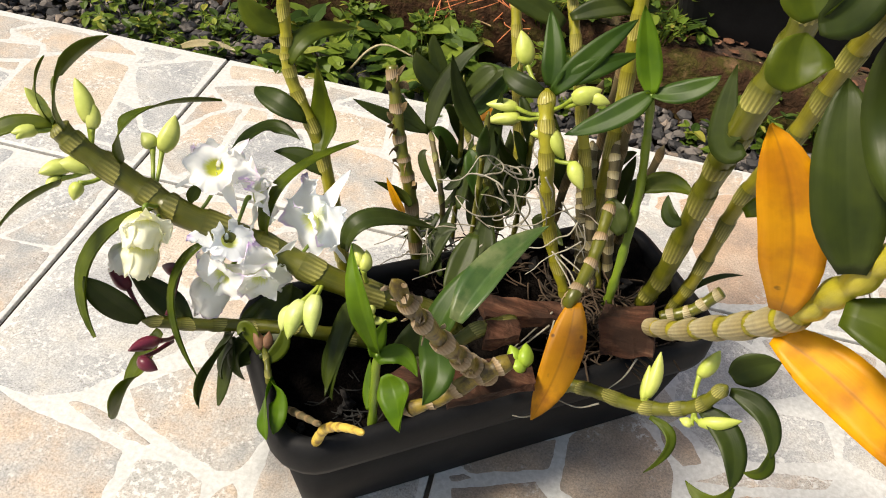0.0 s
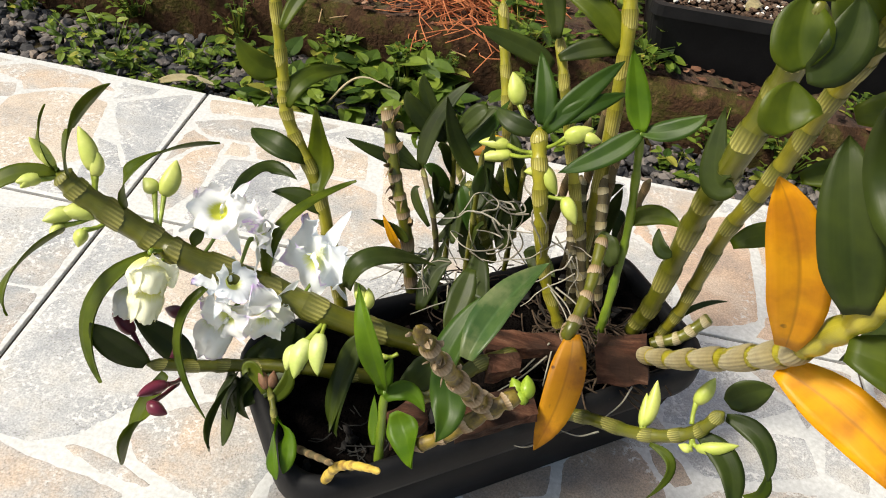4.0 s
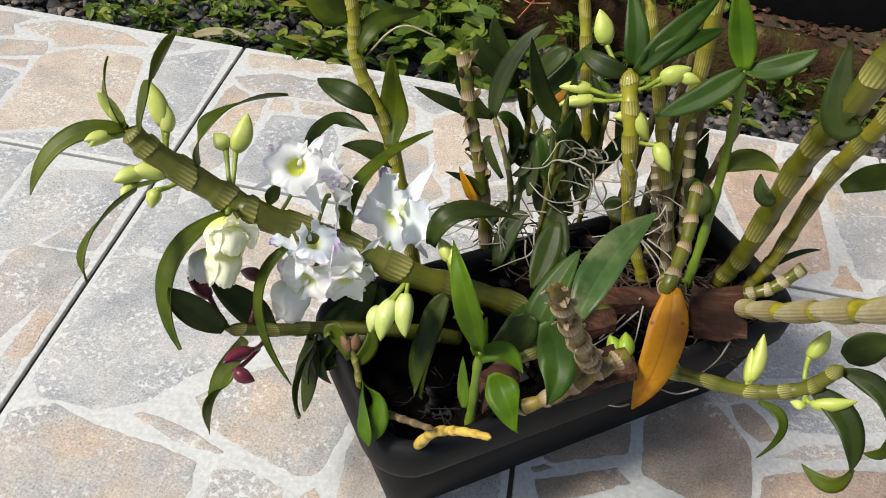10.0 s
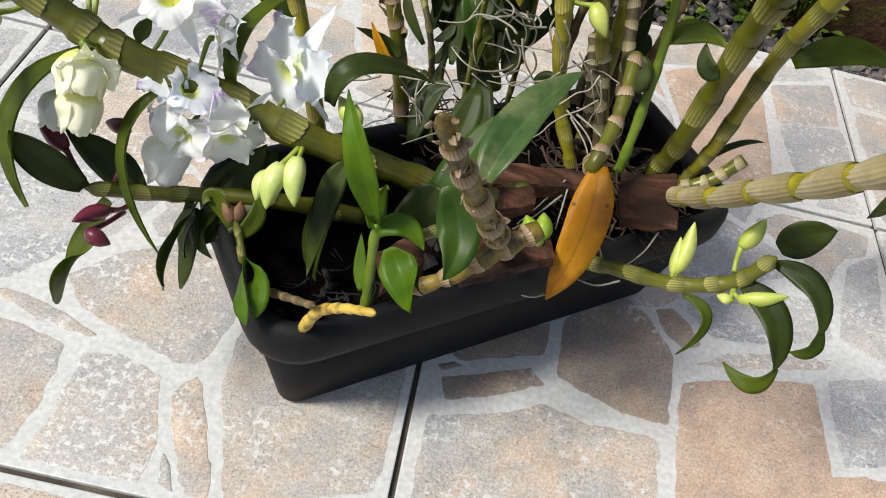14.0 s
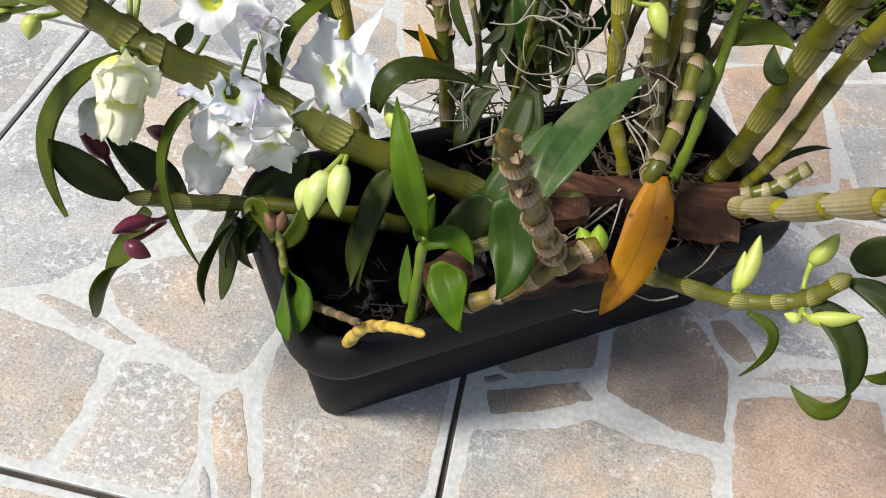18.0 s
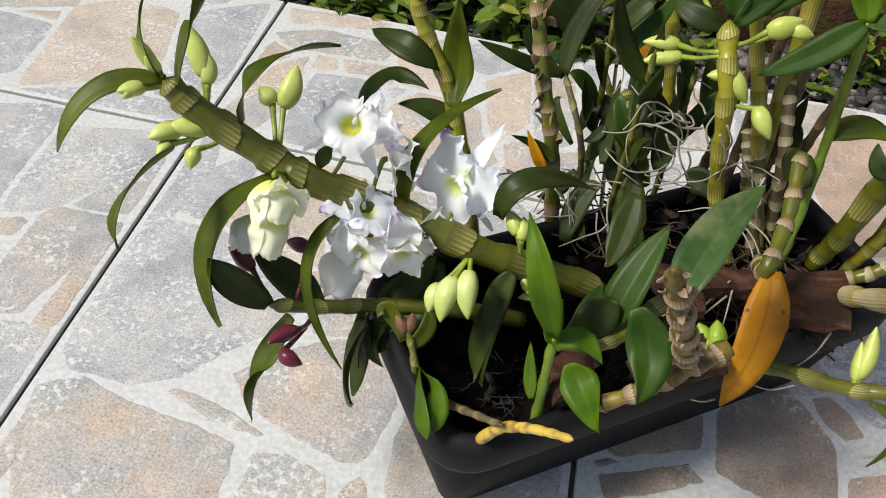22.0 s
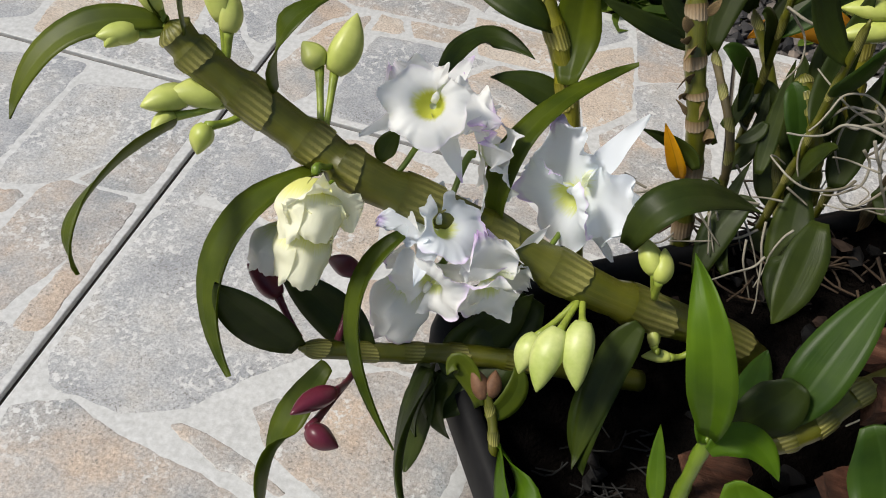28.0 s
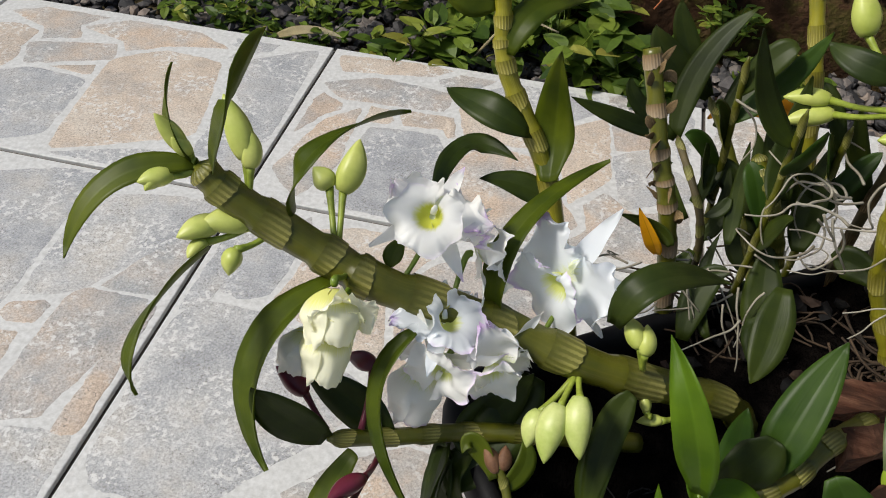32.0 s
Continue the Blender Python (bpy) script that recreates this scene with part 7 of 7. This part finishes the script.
stone(-1, 0, "grey", (-0.578, 0.585), (-0.535, 0.623), (-0.539, 0.680), (-0.570, 0.714), (-0.593, 0.740), (-0.623, 0.773), (-0.679, 0.786), (-0.678, 0.719), (-0.683, 0.689), (-0.705, 0.648), (-0.691, 0.592), (-0.635, 0.573))
stone(-1, 0, "sand", (-0.528, 0.621), (-0.537, 0.609), (-0.553, 0.599), (-0.596, 0.566), (-0.541, 0.566), (-0.524, 0.566), (-0.509, 0.567), (-0.488, 0.567), (-0.450, 0.580), (-0.474, 0.609), (-0.489, 0.627), (-0.505, 0.664))
stone(-1, 0, "tan", (-0.778, 0.610), (-0.827, 0.575), (-0.759, 0.567), (-0.738, 0.567), (-0.723, 0.566), (-0.706, 0.566), (-0.651, 0.566), (-0.701, 0.598), (-0.704, 0.614), (-0.712, 0.640), (-0.735, 0.627), (-0.750, 0.618))
stone(-1, 0, "sand", (-0.659, 0.830), (-0.669, 0.840), (-0.675, 0.850), (-0.685, 0.885), (-0.699, 0.854), (-0.703, 0.841), (-0.711, 0.831), (-0.712, 0.816), (-0.703, 0.803), (-0.687, 0.773), (-0.664, 0.791), (-0.647, 0.808))
stone(-1, 0, "grey", (-0.704, 1.018), (-0.706, 1.042), (-0.735, 1.041), (-0.747, 1.043), (-0.760, 1.043), (-0.782, 1.042), (-0.788, 1.023), (-0.775, 1.007), (-0.766, 0.993), (-0.750, 0.993), (-0.737, 0.998), (-0.725, 1.006))
stone(-1, 0, "grey", (-0.868, 0.586), (-0.862, 0.567), (-0.844, 0.566), (-0.833, 0.580), (-0.823, 0.591), (-0.814, 0.608), (-0.834, 0.615), (-0.844, 0.622), (-0.857, 0.632), (-0.867, 0.619), (-0.868, 0.606), (-0.868, 0.597))
stone(-1, 0, "grey", (-0.868, 1.024), (-0.867, 1.020), (-0.868, 1.005), (-0.856, 1.001), (-0.850, 1.013), (-0.838, 1.016), (-0.791, 1.032), (-0.836, 1.042), (-0.851, 1.041), (-0.860, 1.043), (-0.867, 1.038), (-0.868, 1.030))
stone(-1, 0, "tan", (-0.516, 0.832), (-0.504, 0.833), (-0.497, 0.836), (-0.490, 0.838), (-0.489, 0.845), (-0.489, 0.852), (-0.489, 0.861), (-0.497, 0.865), (-0.505, 0.862), (-0.514, 0.860), (-0.528, 0.854), (-0.530, 0.839))
stone(-1, 1, "sand", (-0.823, 1.311), (-0.861, 1.301), (-0.867, 1.259), (-0.868, 1.234), (-0.867, 1.209), (-0.863, 1.167), (-0.824, 1.156), (-0.801, 1.194), (-0.780, 1.208), (-0.774, 1.233), (-0.784, 1.256), (-0.784, 1.300))
stone(-1, 1, "grey", (-0.814, 1.070), (-0.798, 1.069), (-0.779, 1.070), (-0.735, 1.073), (-0.759, 1.106), (-0.773, 1.124), (-0.786, 1.145), (-0.814, 1.158), (-0.853, 1.158), (-0.867, 1.122), (-0.868, 1.087), (-0.838, 1.070))
stone(-1, 1, "tan", (-0.511, 1.331), (-0.572, 1.360), (-0.607, 1.359), (-0.624, 1.361), (-0.643, 1.361), (-0.683, 1.361), (-0.736, 1.326), (-0.660, 1.306), (-0.647, 1.285), (-0.623, 1.296), (-0.609, 1.305), (-0.597, 1.314))
stone(-1, 1, "tan", (-0.749, 1.360), (-0.766, 1.361), (-0.783, 1.360), (-0.812, 1.361), (-0.856, 1.337), (-0.802, 1.315), (-0.783, 1.310), (-0.772, 1.281), (-0.749, 1.290), (-0.719, 1.297), (-0.739, 1.329), (-0.708, 1.360))
stone(-1, 1, "grey", (-0.466, 1.149), (-0.468, 1.133), (-0.463, 1.106), (-0.438, 1.106), (-0.389, 1.074), (-0.389, 1.126), (-0.419, 1.153), (-0.424, 1.162), (-0.431, 1.171), (-0.444, 1.193), (-0.477, 1.205), (-0.468, 1.164))
stone(-1, 1, "grey", (-0.489, 1.319), (-0.482, 1.328), (-0.474, 1.332), (-0.459, 1.340), (-0.451, 1.361), (-0.476, 1.360), (-0.488, 1.361), (-0.499, 1.361), (-0.518, 1.360), (-0.518, 1.342), (-0.502, 1.334), (-0.510, 1.307))
stone(-1, 1, "sand", (-0.726, 1.225), (-0.684, 1.222), (-0.677, 1.222), (-0.673, 1.219), (-0.668, 1.220), (-0.660, 1.222), (-0.661, 1.229), (-0.663, 1.235), (-0.665, 1.246), (-0.674, 1.243), (-0.680, 1.239), (-0.691, 1.237))
stone(0, 0, "tan", (-0.158, 0.904), (-0.126, 0.877), (-0.085, 0.871), (-0.046, 0.886), (-0.020, 0.918), (-0.013, 0.959), (-0.028, 0.997), (-0.060, 1.024), (-0.101, 1.030), (-0.140, 1.015), (-0.166, 0.983), (-0.173, 0.942))
stone(0, 0, "tan", (0.023, 0.964), (-0.007, 0.935), (-0.023, 0.895), (-0.014, 0.854), (0.014, 0.822), (0.055, 0.808), (0.096, 0.817), (0.114, 0.855), (0.114, 0.887), (0.113, 0.917), (0.105, 0.959), (0.064, 0.973))
stone(0, 0, "sand", (-0.288, 0.913), (-0.249, 0.903), (-0.214, 0.884), (-0.160, 0.881), (-0.179, 0.945), (-0.176, 0.970), (-0.143, 1.028), (-0.194, 1.042), (-0.237, 1.042), (-0.277, 1.028), (-0.277, 0.983), (-0.280, 0.955))
stone(0, 0, "grey", (0.079, 1.043), (0.058, 1.043), (0.039, 1.042), (0.006, 1.043), (-0.038, 1.017), (-0.012, 0.978), (0.033, 0.977), (0.052, 0.978), (0.067, 0.981), (0.113, 0.966), (0.114, 1.002), (0.114, 1.035))
stone(0, 0, "tan", (-0.180, 0.874), (-0.150, 0.835), (-0.159, 0.815), (-0.145, 0.798), (-0.123, 0.801), (-0.107, 0.804), (-0.071, 0.799), (-0.078, 0.830), (-0.048, 0.867), (-0.099, 0.864), (-0.117, 0.870), (-0.146, 0.887))
stone(0, 1, "tan", (-0.092, 1.219), (-0.138, 1.219), (-0.164, 1.182), (-0.164, 1.145), (-0.168, 1.115), (-0.169, 1.069), (-0.124, 1.070), (-0.090, 1.069), (-0.040, 1.069), (-0.006, 1.110), (-0.037, 1.157), (-0.046, 1.204))
stone(0, 1, "tan", (0.064, 1.070), (0.114, 1.076), (0.114, 1.117), (0.111, 1.171), (0.050, 1.144), (0.015, 1.175), (-0.009, 1.142), (0.001, 1.105), (-0.021, 1.080), (0.011, 1.069), (0.030, 1.069), (0.044, 1.070))
stone(0, 1, "grey", (-0.035, 1.300), (-0.019, 1.312), (-0.001, 1.333), (-0.010, 1.360), (-0.041, 1.360), (-0.058, 1.361), (-0.077, 1.359), (-0.123, 1.360), (-0.175, 1.318), (-0.086, 1.307), (-0.072, 1.292), (-0.052, 1.286))
stone(0, 1, "tan", (-0.215, 1.327), (-0.200, 1.324), (-0.192, 1.321), (-0.178, 1.311), (-0.176, 1.329), (-0.163, 1.336), (-0.145, 1.360), (-0.176, 1.359), (-0.189, 1.361), (-0.200, 1.359), (-0.207, 1.350), (-0.223, 1.341))
stone(0, 1, "grey", (0.113, 1.325), (0.114, 1.335), (0.113, 1.346), (0.107, 1.361), (0.092, 1.361), (0.076, 1.360), (0.079, 1.341), (0.077, 1.332), (0.078, 1.322), (0.080, 1.302), (0.103, 1.234), (0.113, 1.307))
stone(0, 1, "grey", (0.114, 1.181), (0.114, 1.193), (0.114, 1.202), (0.113, 1.215), (0.103, 1.228), (0.082, 1.239), (0.086, 1.206), (0.085, 1.198), (0.088, 1.193), (0.087, 1.185), (0.092, 1.171), (0.104, 1.177))
stone(0, 1, "sand", (-0.208, 1.263), (-0.256, 1.261), (-0.241, 1.229), (-0.197, 1.235), (-0.190, 1.234), (-0.181, 1.219), (-0.172, 1.228), (-0.176, 1.240), (-0.176, 1.247), (-0.179, 1.252), (-0.183, 1.263), (-0.193, 1.263))
stone(0, 1, "tan", (-0.324, 1.242), (-0.328, 1.255), (-0.341, 1.260), (-0.357, 1.272), (-0.365, 1.254), (-0.365, 1.241), (-0.365, 1.232), (-0.364, 1.220), (-0.365, 1.178), (-0.344, 1.219), (-0.339, 1.227), (-0.334, 1.232))
stone(0, 1, "sand", (-0.290, 1.236), (-0.290, 1.223), (-0.276, 1.226), (-0.268, 1.227), (-0.260, 1.229), (-0.253, 1.237), (-0.259, 1.246), (-0.261, 1.254), (-0.269, 1.258), (-0.278, 1.258), (-0.291, 1.258), (-0.290, 1.245))
stone(0, 1, "grey", (-0.165, 1.194), (-0.160, 1.202), (-0.157, 1.206), (-0.151, 1.211), (-0.151, 1.220), (-0.161, 1.220), (-0.166, 1.223), (-0.169, 1.217), (-0.174, 1.216), (-0.178, 1.211), (-0.174, 1.206), (-0.173, 1.198))
stone(1, 0, "peach", (0.611, 0.676), (0.592, 0.715), (0.550, 0.717), (0.520, 0.710), (0.494, 0.702), (0.452, 0.687), (0.449, 0.645), (0.468, 0.606), (0.503, 0.583), (0.546, 0.580), (0.584, 0.598), (0.608, 0.634))
stone(1, 0, "grey", (0.169, 0.915), (0.216, 0.901), (0.264, 0.911), (0.300, 0.944), (0.315, 0.991), (0.304, 1.039), (0.250, 1.042), (0.222, 1.043), (0.196, 1.042), (0.146, 1.043), (0.138, 0.999), (0.138, 0.953))
stone(1, 0, "tan", (0.325, 0.853), (0.355, 0.855), (0.379, 0.877), (0.357, 0.907), (0.362, 0.934), (0.367, 1.011), (0.314, 0.960), (0.299, 0.931), (0.283, 0.919), (0.285, 0.899), (0.286, 0.878), (0.303, 0.864))
stone(1, 0, "tan", (0.567, 0.976), (0.578, 0.991), (0.607, 1.003), (0.617, 1.037), (0.577, 1.042), (0.557, 1.043), (0.539, 1.043), (0.511, 1.042), (0.471, 1.021), (0.499, 0.988), (0.525, 0.975), (0.542, 0.929))
stone(1, 0, "tan", (0.617, 0.695), (0.616, 0.725), (0.617, 0.736), (0.616, 0.746), (0.616, 0.764), (0.605, 0.815), (0.587, 0.761), (0.583, 0.748), (0.580, 0.740), (0.579, 0.730), (0.587, 0.724), (0.596, 0.721))
stone(1, 0, "grey", (0.342, 0.996), (0.349, 1.007), (0.359, 1.015), (0.412, 1.043), (0.356, 1.042), (0.340, 1.042), (0.329, 1.042), (0.313, 1.041), (0.318, 1.025), (0.318, 1.016), (0.321, 1.006), (0.326, 0.984))
stone(1, 0, "tan", (0.617, 0.624), (0.598, 0.608), (0.593, 0.598), (0.591, 0.592), (0.575, 0.586), (0.569, 0.567), (0.590, 0.568), (0.602, 0.566), (0.614, 0.567), (0.616, 0.581), (0.617, 0.589), (0.616, 0.599))
stone(1, 0, "grey", (0.425, 1.018), (0.443, 1.020), (0.449, 1.016), (0.461, 1.008), (0.465, 1.021), (0.470, 1.029), (0.475, 1.043), (0.457, 1.041), (0.451, 1.043), (0.444, 1.042), (0.431, 1.043), (0.405, 1.033))
stone(1, 1, "tan", (0.179, 1.189), (0.231, 1.201), (0.270, 1.237), (0.285, 1.288), (0.273, 1.339), (0.225, 1.359), (0.185, 1.361), (0.146, 1.359), (0.138, 1.319), (0.138, 1.292), (0.138, 1.267), (0.138, 1.219))
stone(1, 1, "grey", (0.387, 1.069), (0.391, 1.117), (0.384, 1.154), (0.374, 1.194), (0.339, 1.226), (0.290, 1.224), (0.248, 1.198), (0.225, 1.155), (0.227, 1.106), (0.258, 1.070), (0.303, 1.070), (0.337, 1.069))
stone(1, 1, "grey", (0.223, 1.172), (0.203, 1.188), (0.180, 1.183), (0.157, 1.196), (0.139, 1.178), (0.138, 1.155), (0.139, 1.133), (0.139, 1.096), (0.170, 1.069), (0.215, 1.069), (0.216, 1.124), (0.217, 1.147))
stone(1, 1, "grey", (0.332, 1.305), (0.329, 1.316), (0.328, 1.328), (0.324, 1.359), (0.299, 1.360), (0.281, 1.342), (0.288, 1.317), (0.291, 1.306), (0.294, 1.296), (0.286, 1.232), (0.328, 1.236), (0.332, 1.287))
stone(1, 1, "grey", (0.531, 1.307), (0.550, 1.314), (0.562, 1.320), (0.581, 1.325), (0.617, 1.346), (0.576, 1.361), (0.556, 1.359), (0.546, 1.361), (0.535, 1.360), (0.507, 1.361), (0.518, 1.339), (0.521, 1.323))
stone(1, 1, "grey", (0.617, 1.083), (0.616, 1.093), (0.609, 1.100), (0.600, 1.098), (0.594, 1.095), (0.588, 1.094), (0.568, 1.091), (0.553, 1.069), (0.583, 1.069), (0.595, 1.069), (0.604, 1.070), (0.617, 1.070))
stone(1, 1, "peach", (0.527, 1.115), (0.515, 1.110), (0.513, 1.098), (0.513, 1.093), (0.508, 1.088), (0.496, 1.069), (0.514, 1.069), (0.525, 1.069), (0.541, 1.069), (0.539, 1.085), (0.530, 1.093), (0.529, 1.100))
stone(1, 1, "peach", (0.363, 1.232), (0.365, 1.239), (0.361, 1.244), (0.360, 1.252), (0.352, 1.271), (0.339, 1.262), (0.339, 1.246), (0.335, 1.238), (0.342, 1.232), (0.348, 1.230), (0.353, 1.221), (0.372, 1.206))
stone(1, 1, "grey", (0.471, 1.334), (0.478, 1.332), (0.484, 1.334), (0.487, 1.338), (0.494, 1.339), (0.505, 1.347), (0.498, 1.356), (0.489, 1.360), (0.480, 1.361), (0.476, 1.351), (0.473, 1.347), (0.473, 1.342))
